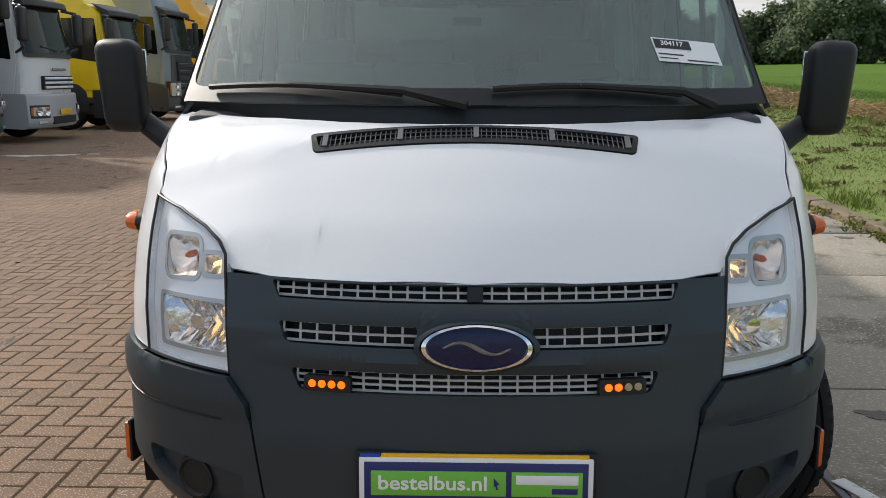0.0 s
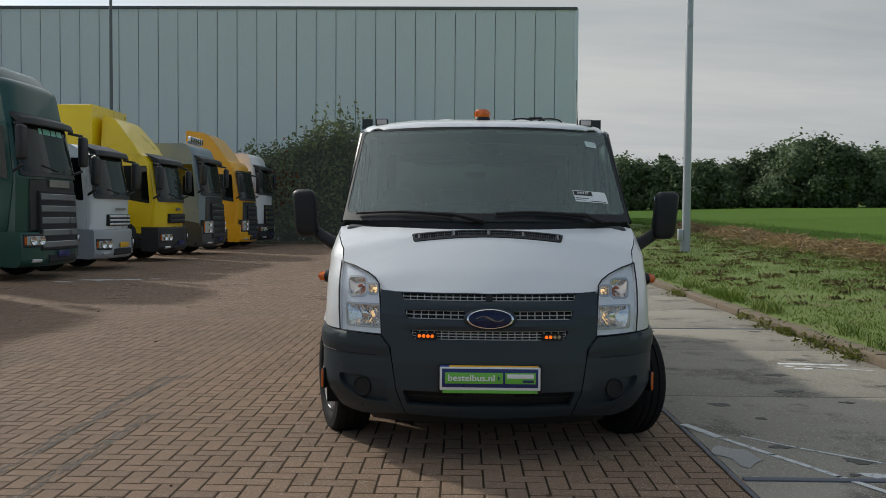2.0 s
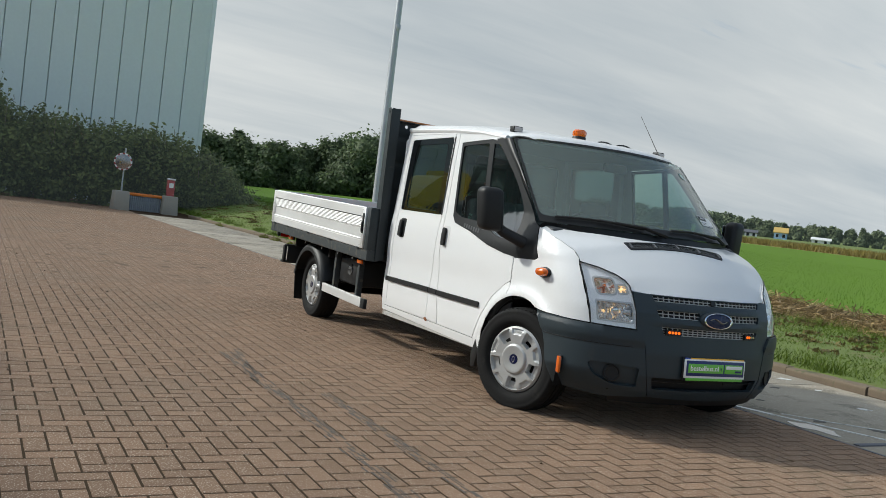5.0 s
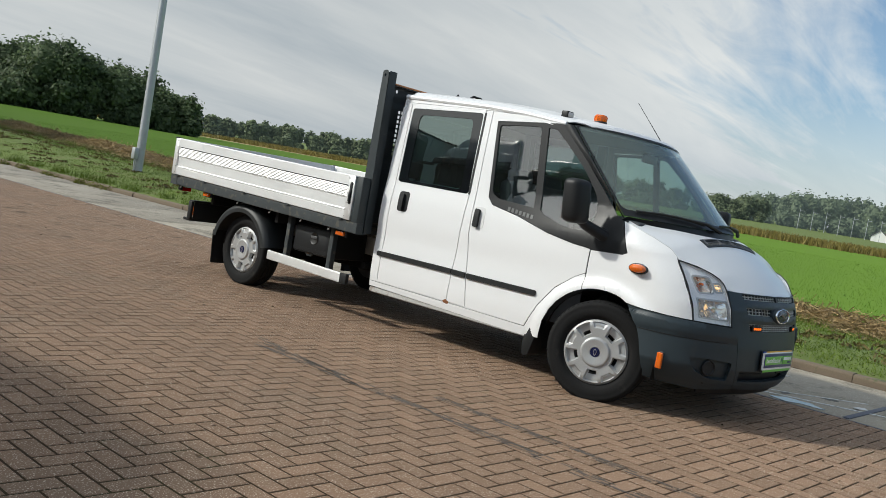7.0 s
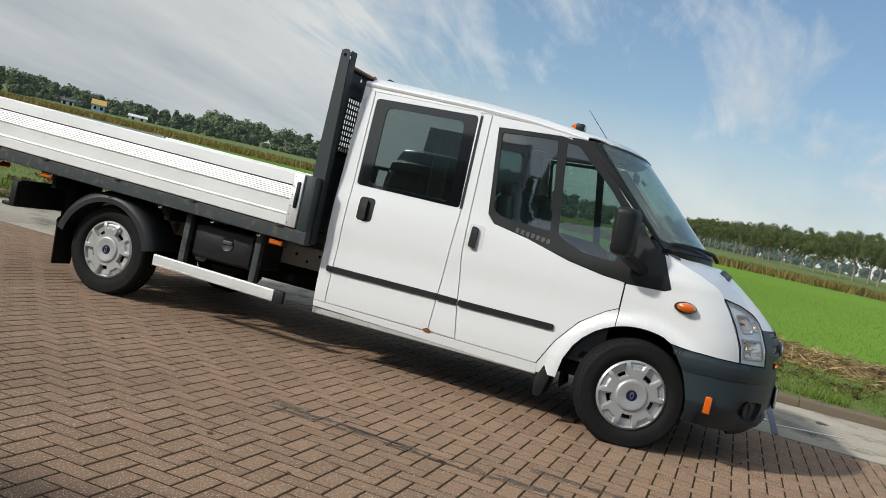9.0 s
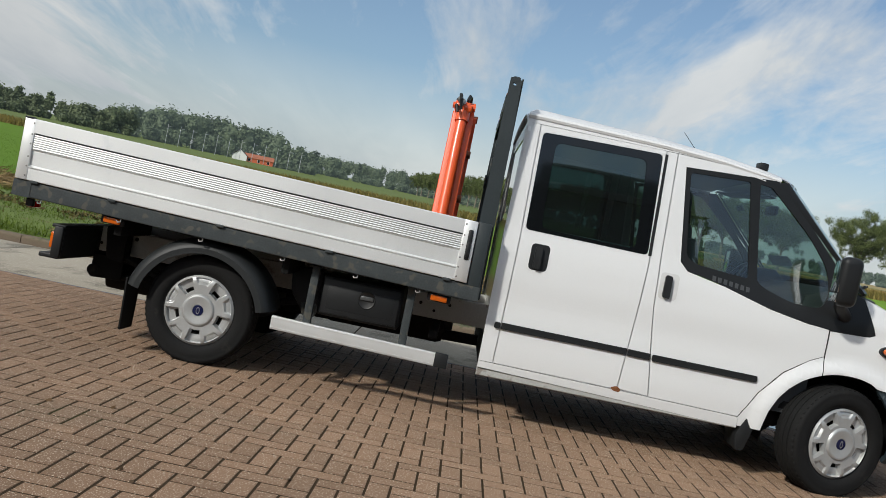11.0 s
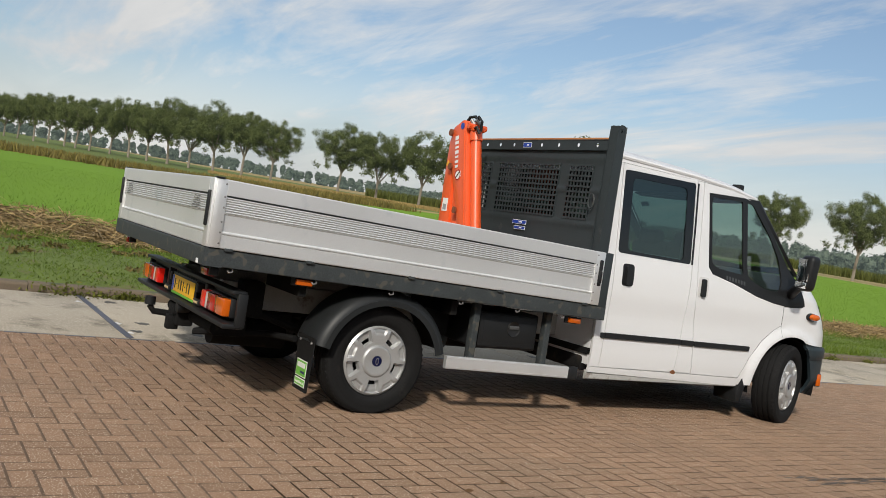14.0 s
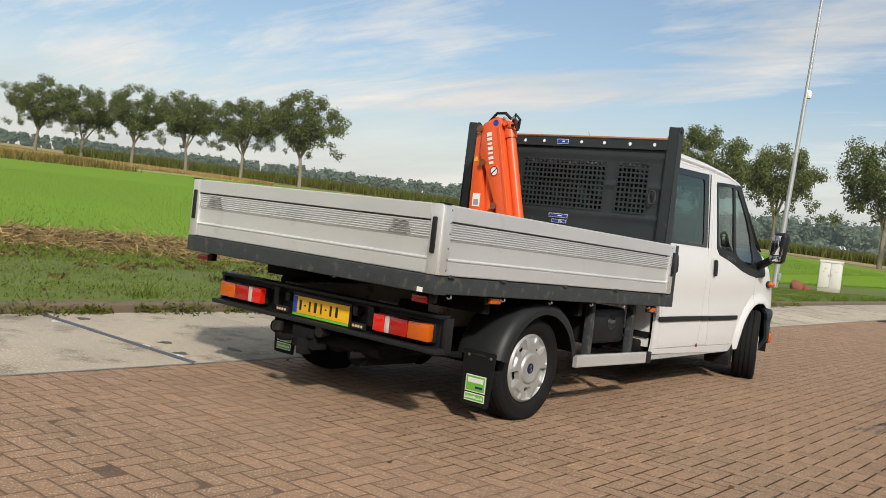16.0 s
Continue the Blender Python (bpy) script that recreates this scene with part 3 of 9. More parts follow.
def leaf_mesh(centres, size, material, rng, long=1.7, droop=0.0, facing=None):
    """Many small leaves, each a pointed quad of its own, turned every way or, with facing, mostly outwards from its clump."""
    n = len(centres)
    d = rng.normal(size=(n, 3))
    d[:, 2] -= droop
    d /= np.linalg.norm(d, axis=1)[:, None]
    s = np.cross(d, rng.normal(size=(n, 3)))
    if facing is not None:
        out = facing / (np.linalg.norm(facing, axis=1)[:, None] + 1e-9) + np.array([0, 0, 0.35]) + rng.normal(0, 0.42, (n, 3))
        d = np.cross(out, d)
        d /= np.linalg.norm(d, axis=1)[:, None] + 1e-9
        s = np.cross(out, d)
    s /= np.linalg.norm(s, axis=1)[:, None] + 1e-9
    k = (np.asarray(size) * rng.uniform(0.6, 1.4, n))[:, None]
    v = np.stack([centres - d * k * long / 2, centres + s * k / 2, centres + d * k * long / 2, centres - s * k / 2], 1).reshape(-1, 3)
    return raw_mesh(v, np.arange(4 * n).reshape(-1, 4), material)


def blade_mesh(base, height, width, material, rng, lean=0.35):
    """Upright blades: one thin triangle each."""
    n = len(base)
    a = rng.uniform(0, 2 * math.pi, n)
    h = height * rng.uniform(0.5, 1.3, n)
    w = width * rng.uniform(0.6, 1.3, n)
    side = np.stack([np.cos(a) * w, np.sin(a) * w, np.zeros(n)], 1)
    tip = np.stack([rng.normal(0, lean, n) * h, rng.normal(0, lean, n) * h, h], 1)
    v = np.stack([base - side / 2, base + side / 2, base + tip], 1).reshape(-1, 3)
    return raw_mesh(v, np.arange(3 * n).reshape(-1, 3), material)


def words(name, text, size, m, material, parent, depth=0.002, bold=0.0, width=None):
    """Raised lettering with the built-in font, as a mesh; centred on m, with x along the line and y up."""
    cu = bpy.data.curves.new("text", "FONT")
    cu.body, cu.size, cu.align_x, cu.align_y, cu.extrude, cu.offset = text, size, "CENTER", "CENTER", depth / 2, bold
    cu.resolution_u = 3
    ob = bpy.data.objects.new("text", cu)
    mesh = bpy.data.meshes.new_from_object(ob)
    bpy.data.objects.remove(ob)
    if width and mesh.vertices:
        xs = [v.co.x for v in mesh.vertices]
        k = width / (max(xs) - min(xs))
        mesh.transform(Matrix.Diagonal((k, 1, 1, 1)))
    mesh.transform(m)
    mesh.materials.clear()
    mesh.materials.append(material)
    o = new(name, mesh)
    o.parent = parent
    return o


RNG = np.random.default_rng(7)


# ---- ground ----
def lie(x, y):
    """The height of the ground: a flat yard, a verge behind the kerb, and fields that rise a little."""
    x, y = np.asarray(x, float), np.asarray(y, float)
    z = np.where(x < 3.72, np.where((np.abs(y - 2) < 40) & (x > -50), -0.0006, -0.03), 0.0)
    z = np.where(x >= 3.72, np.interp(x, [3.72, 4.3, 5.5, 8.0, 10.2, 11.5, 13.0], [0.085, 0.15, 0.19, 0.14, 0.08, 0.02, 0.02]) + 0.020 * np.clip(y - 4, -8, 30) * np.clip((x - 3.8) / 3, 0, 1) * np.exp(-(np.clip(x - 11, 0, None) / 9) ** 2), z)
    z = z + 0.029 * np.clip(x - 13, 0, None) + np.where(x > 13, np.clip(0.018 * (-20 - y), 0, 1.2), 0.0) + np.where(x > 3.72, (0.0120 + 0.010 * np.exp(-((x - 40) / 34) ** 2)) * np.clip(y - 34, 0, None), 0.0)
    z = z + np.where((x <= 3.72), 0.0120 * np.clip(y - 44, 0, None), 0)
    return z


def ground_sheet():
    xs = np.r_[-2500, -900, -300, -120, -60, -30, -14, -4, 1.24, 3.64, 3.72, 3.9, 4.4, np.arange(5, 14, 0.7), 16, 20, 26, 34, 45, 60, 80, 92, 100, 115, 150, 220, 350, 600, 1200, 2500]
    ys = np.r_[-2500, -900, -400, -200, -120, -80, -50, np.arange(-36, 46, 2.0), 55, 75, 100, 140, 200, 300, 600, 1200, 2500]
    gx, gy = np.meshgrid(xs, ys)
    gz = lie(gx, gy)
    bumps = np.array([[noise.noise((x * 0.9, y * 0.9, 3.1)) for x, y in zip(rx, ry)] for rx, ry in zip(gx, gy)])
    gz = gz + np.where((gx > 4.2) & (gx < 13), 0.035 * bumps, 0)
    n, k = len(xs), len(ys)
    verts = np.stack([gx, gy, gz], -1).reshape(-1, 3)
    faces, kinds = [], []
    for j in range(k - 1):
        for i in range(n - 1):
            faces.append((j * n + i, j * n + i + 1, (j + 1) * n + i + 1, (j + 1) * n + i))
            mx, my = (xs[i] + xs[i + 1]) / 2, (ys[j] + ys[j + 1]) / 2
            kinds.append(0 if mx < 3.7 and -40 < my < 44 and mx > -60 else 1 if mx < 12 and abs(my) < 60 else 3 if (mx > 92 and mx < 100) or my < -80 else 1 if mx > 100 else 2)
    mesh = raw_mesh(verts, faces, SAND, smooth=True)
    for m in (VERGE, FIELD, DRY):
        mesh.materials.append(m)
    mesh.polygons.foreach_set("material_index", kinds)
    ob = new("ground", mesh)
    tagged(ob, "flat ground with sandy yard bed, mown verge and bright green field", "ground", kind="structure")
    return ob


ground_sheet()


def scatter(n, x0, x1, y0, y1, rng=RNG):
    x, y = rng.uniform(x0, x1, n), rng.uniform(y0, y1, n)
    return np.stack([x, y, lie(x, y)], 1)


def verge_plants():
    keep = []
    p = scatter(300000, 3.85, 10.2, -30, 46)
    patch = np.array([noise.noise((x * 0.55, y * 0.55, 0.3)) + 0.5 * noise.noise((x * 2.1, y * 2.1, 5.3)) for x, y, _ in p])
    near = np.exp(-((p[:, 1] - 3) / 26) ** 2)
    keep = p[(patch + RNG.normal(0, 0.25, len(p)) > -0.36) & (RNG.uniform(size=len(p)) < 0.25 + 0.75 * near)]
    tagged(part("verge_grass", blade_mesh(keep, 0.036, 0.013, GRASS, RNG, 0.8), GRASS), "short mown yellow-green verge grass with bare patches", "grass", kind="stuff")
    # dark raked clumps of old cuttings lying on the grass
    cs = []
    for _ in range(430):
        x, y, s = RNG.uniform(4.2, 9.8), RNG.uniform(-5, 36), RNG.uniform(0.02, 0.07)
        cs.append(np.array([x, y, float(lie(x, y)) + 0.03]) + RNG.normal(size=(30, 3)) * [s * 2.2, s * 1.3, 0.010])
    tagged(part("raked_clumps", leaf_mesh(np.concatenate(cs), 0.030, CUTTINGS, RNG, 2.6), CUTTINGS), "dark brown clumps of raked cuttings on the verge", "cuttings", kind="stuff")
    # longer tufts along the kerb and along the heap of cut reed
    p = np.r_[scatter(16000, 3.78, 4.05, -30, 46), scatter(15000, 8.6, 9.9, -24, 40), scatter(16000, 10.4, 11.8, -24, 60)]
    tuft = np.array([noise.noise((x * 1.7, y * 1.1, 9.0)) for x, y, _ in p])
    p = p[tuft > 0.05]
    tagged(part("tall_grass", blade_mesh(p, 0.16, 0.012, GRASS, RNG, 0.5), GRASS), "longer grass tufts along the kerb and bank", "grass", kind="stuff")
    # cut reed and straw raked into a long heap
    n = 80000
    y = RNG.uniform(-28, 40, n)
    off = RNG.normal(0, 0.52, n)
    lump = np.array([0.85 + 0.5 * noise.noise((0.0, v * 0.45, 1.0)) for v in y])
    x = 10.4 + 0.35 * np.sin(y * 0.21) + off
    z = lie(x, y) + RNG.uniform(0, 1, n) * np.clip(0.42 * lump * np.exp(-(off / 0.75) ** 2), 0.03, None)
    c = np.stack([x, y, z], 1)
    d = np.stack([RNG.normal(0, 1, n), RNG.normal(0, 1, n), RNG.normal(0, 0.35, n)], 1)
    d *= (RNG.uniform(0.07, 0.26, n) / np.linalg.norm(d, axis=1))[:, None]
    s = np.cross(d, RNG.normal(size=(n, 3)))
    s *= (0.010 / (np.linalg.norm(s, axis=1) + 1e-9))[:, None]
    v = np.stack([c - d - s, c - d + s, c + d + s * 0.3], 1).reshape(-1, 3)
    tagged(part("straw_heap", raw_mesh(v, np.arange(3 * n).reshape(-1, 3), STRAW), STRAW), "long raked heap of dry brown cut reed and straw", "straw", kind="stuff")
    # field grass, thick near the heap and thinner with distance
    n = 150000
    x = 11.6 + 46 * RNG.uniform(0, 1, n) ** 2.0
    y = RNG.uniform(-70, 75, n)
    p = np.stack([x, y, lie(x, y)], 1)
    tagged(part("field_grass", blade_mesh(p, 0.075, 0.018, CROP, RNG, 0.5), CROP), "dense bright green field grass", "grass", kind="stuff")


verge_plants()


def kerb_weeds():
    r = np.random.default_rng(31)
    cs = []
    for _ in range(135):
        y = r.uniform(-16, 30)
        if noise.noise((0.3, y * 0.35, 2.0)) < 0.0:
            continue
        x, s = 3.60 + r.normal(0, 0.05), r.uniform(0.04, 0.12)
        g = r.normal(size=(110, 3)) * [s, s * 1.5, s * 0.55]
        c = np.array([x, y, 0.03]) + g
        c[:, 2] = np.abs(c[:, 2])
        cs.append(c)
    tagged(part("kerb_weeds", leaf_mesh(np.concatenate(cs), 0.020, WEED, r, 2.4), WEED), "low green and yellowing weeds along the kerb", "weeds", kind="stuff")


kerb_weeds()


# ---- paved yard ----
def herringbone(x0, x1, y0, y1, length=0.212):
    """Centres of bricks laid in herringbone, square to the yard: (x, y, lies along x)."""
    w = length / 2
    out = []
    ni, nj = int((x1 - x0) / w) + 6, int((y1 - y0) / w) + 6
    for j in range(-2, nj):
        for i in range(-2, ni):
            k = (i - j) % 4
            x, y = x0 + i * w, y0 + j * w
            if k == 0 and x0 <= x and x + 2 * w <= x1 and y0 <= y <= y1:
                out.append((x + w, y + w / 2, 1))
            elif k == 0 and x0 <= x and x + w <= x1 + 0.02 and y0 <= y <= y1:
                out.append((x + w / 2, y + w / 2, 2))
            elif k == 3 and x0 <= x <= x1 and y0 <= y and y + 2 * w <= y1 + w:
                out.append((x + w / 2, y + w, 0))
    return np.array(out)


def brick_shape(length=0.2030, width=0.0970, deep=0.05, chamfer=0.0030, drop=0.003):
    a, b = length / 2, width / 2
    top = [(-a + chamfer, -b + chamfer, 0), (a - chamfer, -b + chamfer, 0), (a - chamfer, b - chamfer, 0), (-a + chamfer, b - chamfer, 0)]
    mid = [(-a, -b, -drop), (a, -b, -drop), (a, b, -drop), (-a, b, -drop)]
    low = [(x, y, -deep) for x, y, _ in mid]
    faces = [(0, 1, 2, 3)]
    for i in range(4):
        j = (i + 1) % 4
        faces += [(4 + i, 4 + j, j, i), (8 + i, 8 + j, 4 + j, 4 + i)]
    return np.array(top + mid + low), np.array(faces)


def joined_bricks(rows, rng, deep=0.03):
    v0, f0 = brick_shape(deep=deep)
    n = len(rows)
    v = np.repeat(v0[None], n, 0)
    upright = rows[:, 2] < 0.5
    v[upright] = v[upright][:, :, [1, 0, 2]] * [-1, 1, 1]
    v[rows[:, 2] > 1.5, :, 0] *= 0.475
    tilt = rng.normal(0, 0.002, (n, 2))
    v[:, :, 2] += (v[:, :, :2] * tilt[:, None]).sum(-1)
    v += np.stack([rows[:, 0], rows[:, 1], rng.normal(0.0014, 0.0004, n)], 1)[:, None]
    f = (f0[None] + 12 * np.arange(n)[:, None, None]).reshape(-1, 4)
    return raw_mesh(v.reshape(-1, 3), f, BRICK)


def concrete_apron():
    apron = thing("concrete_apron", "strip of large weathered grey concrete slabs beside the brick yard", "pavement", kind="structure")
    cuts = [-30, -27.6, -25.2, -22.8, -20.4, -18, -15.7, -13.4, -11.1, -8.8, -6.6, -4.4, -2.25, -0.09, 2.05, 4.4, 6.12, 8.4, 10.7, 13, 15.3, 17.6, 19.9, 22.2, 24.5, 26.8, 29.1, 31.4]
    for a, b in zip(cuts, cuts[1:]):
        part("slab", box(2.45, (a + b) / 2, -0.0555, 2.34, b - a - 0.014, 0.12 + RNG.normal(0, 0.002), 0.006), CONCRETE, apron)
    for y in (-0.09, 6.12):
        part("joint_strip", box(2.45, y, 0.005, 2.32, 0.055, 0.012, 0.002), EDGE_STEEL, apron, "dark blue-grey joint strip")
    part("edge_rail", box(1.262, 0.7, -0.028, 0.028, 62, 0.06, 0.002), EDGE_STEEL, apron, "dark steel edging rail")
    for x0, y0, x1, y1, w in ((1.285, 1.10, 1.42, 0.76, 0.06), (1.42, 0.76, 1.60, 0.38, 0.042), (1.60, 0.38, 1.80, -0.03, 0.04), (1.80, -0.03, 2.14, -0.72, 0.04), (1.56, 0.80, 1.80, 0.54, 0.02), (1.80, 0.54, 2.35, 0.06, 0.022), (2.76, 3.56, 3.34, 3.50, 0.08), (2.95, 3.40, 3.45, 3.22, 0.03)):
        d, mid = Vector((x1 - x0, y1 - y0, 0)), Vector(((x0 + x1) / 2, (y0 + y1) / 2, 0.0072))
        bm = box(0, 0, 0, d.length + 0.02, w, 0.004, 0.001)
        part("painted_line", moved(bm, Matrix.Translation(mid) @ Matrix.Rotation(math.atan2(d.y, d.x), 4, "Z")), ROAD_PAINT, apron, "worn thin white line")
    return apron


APRON = concrete_apron()


def kerb_row():
    kerb = thing("kerb", "row of mossy brown concrete kerb stones along the verge", "kerb", kind="structure")
    bm = prism(rounded([(-0.08, -0.1), (-0.08, 0.075), (-0.065, 0.095), (0.08, 0.10), (0.08, -0.1)], [0, 0.012, 0.015, 0.015, 0]), "y", -0.498, 0.498)
    mesh = finish(bm)
    mesh.materials.append(KERB)
    for i in range(62):
        o = new("kerb_stone", mesh)
        o.parent = kerb
        o.matrix_basis = pose(3.71 + RNG.normal(0, 0.006), -28 + i * 1.003, RNG.normal(0, 0.005), RNG.normal(0, 0.25), RNG.normal(0, 1.0), RNG.normal(0, 0.4))
    return kerb


kerb_row()


def puddle(cx, cy, rx, ry, seed):
    r = np.random.default_rng(seed)
    ph = r.uniform(0, 6, 4)
    pts = [(cx + rx * (1 + 0.3 * math.sin(2 * a + ph[0]) + 0.18 * math.sin(5 * a + ph[1])) * math.cos(a), cy + ry * (1 + 0.3 * math.sin(3 * a + ph[2])) * math.sin(a)) for a in np.linspace(0, 2 * math.pi, 40)[:-1]]
    return prism(pts, "z", 0.0006, 0.0024)


tagged(part("puddle", moved(puddle(1.40, 0.36, 0.10, 0.20, 1), Matrix.Translation((0, 0, 0.0062))), WATER), "small shallow puddle of standing water on the concrete", "puddle")
stain_rng = np.random.default_rng(12)
for k in range(30):
    px, py, r = stain_rng.uniform(1.5, 3.4), stain_rng.uniform(-1.5, 6.5), stain_rng.uniform(0.02, 0.06)
    part("oil_stain" if k % 3 else "pale_splash", moved(puddle(px, py, r * 1.5, r, 20 + k), Matrix.Translation((0, 0, 0.0052))), OIL if k % 3 else ROAD_PAINT, APRON, "small dark oil stain" if k % 3 else "small pale paint splash")
# flat whitish patches laid on the bricks, in the line paint's colour
for k, (px, py, rx, ry) in enumerate(((-7.45, 13.2, 0.34, 0.16), (-6.88, 13.4, 0.26, 0.11), (-6.42, 13.6, 0.14, 0.06), (-7.85, 12.6, 0.22, 0.09))):
    mark = part("paint_mark", moved(puddle(px, py, rx, ry, 3 + k), Matrix.Translation((0, 0, 0.0016))), ROAD_PAINT)
    tagged(mark, "irregular whitish patch on the brick yard", "paint mark", "worn paint marks")


# ---- trees, hedge, far woods ----
def tree_meshes(seed, height=12.6, spread_r=6.2):
    r = np.random.default_rng(seed)
    trunk_top = height * r.uniform(0.27, 0.33)
    lean = r.normal(0, 0.25, 2)
    limbs = [tube([(0, 0, -0.3), (lean[0] * 0.3, lean[1] * 0.3, trunk_top * 0.5), (lean[0], lean[1], trunk_top)], [0.33, 0.26, 0.23], 9)]
    tips = []
    for i in range(6):
        a = 2 * math.pi * (i + r.uniform(-0.3, 0.3)) / 6
        reach, rise = spread_r * r.uniform(0.45, 0.8), (height - trunk_top) * r.uniform(0.45, 0.85)
        base = Vector((lean[0], lean[1], trunk_top - r.uniform(0, 0.5)))
        mid = base + Vector((math.cos(a) * reach * 0.4, math.sin(a) * reach * 0.4, rise * 0.5))
        end = base + Vector((math.cos(a) * reach, math.sin(a) * reach, rise))
        limbs.append(tube([base, mid, end], [0.17, 0.11, 0.035], 6))
        tips += [mid.lerp(end, 0.3), end]
        for k in range(3):
            b = a + r.uniform(-0.9, 0.9)
            e2 = mid + Vector((math.cos(b), math.sin(b), r.uniform(0.1, 0.9))) * reach * r.uniform(0.5, 0.8)
            limbs.append(tube([mid, mid.lerp(e2, 0.5) + Vector((0, 0, 0.15)), e2], [0.08, 0.05, 0.015], 5))
            tips.append(e2)
    wood = finish(join(*limbs))
    wood.materials.append(BARK)
    centres, ways = [], []
    cz, hz = trunk_top + (height - trunk_top) * 0.56, (height - trunk_top) * 0.46
    puffs = [(np.array(t), r.uniform(0.75, 1.25)) for t in tips]
    for _ in range(78):
        d = r.normal(size=3)
        d /= np.linalg.norm(d)
        q = r.uniform(0.45, 1.0)
        wide = 1 + 0.22 * noise.noise(Vector(d) * 1.6 + Vector((seed, 0, 0)))
        puffs.append((np.array([lean[0] + d[0] * spread_r * q * wide, lean[1] + d[1] * spread_r * q * wide, cz + d[2] * hz * q * wide]), r.uniform(0.65, 1.35)))
    # a few boughs hang low under the crown
    for _ in range(9):
        a = r.uniform(0, 2 * math.pi)
        puffs.append((np.array([math.cos(a) * spread_r * r.uniform(0.7, 1.05), math.sin(a) * spread_r * r.uniform(0.7, 1.05), cz - hz * r.uniform(0.7, 1.12)]), r.uniform(0.45, 0.8)))
    for p, size in puffs:
        k = int(190 * size ** 1.5)
        g = r.normal(size=(k, 3))
        g /= np.linalg.norm(g, axis=1)[:, None]
        g *= (r.uniform(0.15, 1.0, k) ** 0.6)[:, None] * size * 1.1
        g[:, 2] *= 0.75
        centres.append(p + g + r.normal(0, 0.10, (k, 3)))
        ways.append(g + [0, 0, 0.35])
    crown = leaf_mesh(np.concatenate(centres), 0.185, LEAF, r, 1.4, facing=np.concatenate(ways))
    return wood, crown


TREES = [tree_meshes(s) for s in range(40, 45)]


def plant_tree(x, y, i, scale=1.0, wide=0.88):
    t = thing("roadside_tree", "roadside tree with forked limbs and a rounded green crown", "tree", "trees along the road")
    wood, crown = TREES[i % len(TREES)]
    part("trunk", wood, BARK, t)
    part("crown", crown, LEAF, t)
    s = scale * RNG.uniform(0.92, 1.1)
    t.matrix_basis = Matrix.Translation((x, y, float(lie(x, y)) - 0.1)) @ Matrix.Rotation(RNG.uniform(0, 6.28), 4, "Z") @ Matrix.Diagonal((s * wide, s * wide, s, 1))


def avenue(rows, gap, first=0, scale=1.0):
    """Trees along a bent line, given by bearing and distance from the yard."""
    pts = [(-5 + d * math.sin(radians(a)), 5 + d * math.cos(radians(a))) for a, d in rows]
    line = spread(pts, 0.5, closed=False)
    due, last, count = 0.0, line[0], first
    for p in line:
        due -= math.dist(p, last)
        last = p
        if due <= 0:
            plant_tree(p[0] + RNG.normal(0, 0.5), p[1] + RNG.normal(0, 0.5), count, scale)
            due, count = gap * RNG.uniform(0.93, 1.07), count + 1


# the nearest trees of the avenue stand one by one, those beyond run on along its bend
for k, (a, d, sc) in enumerate(((131.0, 132, 1.0), (127.35, 135.5, 1.0), (124.05, 139, 0.97), (120.9, 144, 0.97), (118.1, 149, 0.86), (115.6, 155, 0.96), (111.3, 168, 1.02))):
    plant_tree(-4.75 + d * math.sin(radians(a)), 9.66 + d * math.cos(radians(a)), k, sc)
for k, (a, d) in enumerate(((108.54, 182), (106.82, 193), (105.38, 203), (104.13, 212), (102.93, 222), (101.89, 232), (100.83, 242), (99.7, 253), (98.92, 262))):
    plant_tree(-6.3 + d * math.sin(radians(a)), 7.2 + d * math.cos(radians(a)), k + 2, 1.08)
avenue([(97.9, 272), (96.3, 292), (93.2, 340), (90.9, 390), (88.7, 450), (86.5, 520)], 11.2, 0, 1.08)
for k, (a, d, sc) in enumerate(((156.4, 101, 1.0), (160.8, 107, 1.0), (166.7, 97, 1.06), (152.0, 114, 0.92), (147.9, 119, 0.88), (143.4, 122, 0.86), (172.6, 92, 1.0))):
    plant_tree(-4.25 + d * math.sin(radians(a)), 10.1 + d * math.cos(radians(a)), k + 1, sc * 0.94, 0.80)


def round_shell(level):
    bm = bmesh.new()
    bmesh.ops.create_icosphere(bm, subdivisions=level, radius=1)
    v = np.array([tuple(p.co) for p in bm.verts])
    fc = np.array([[p.index for p in q.verts] for q in bm.faces])
    bm.free()
    return v, fc


SHELL = round_shell(2)


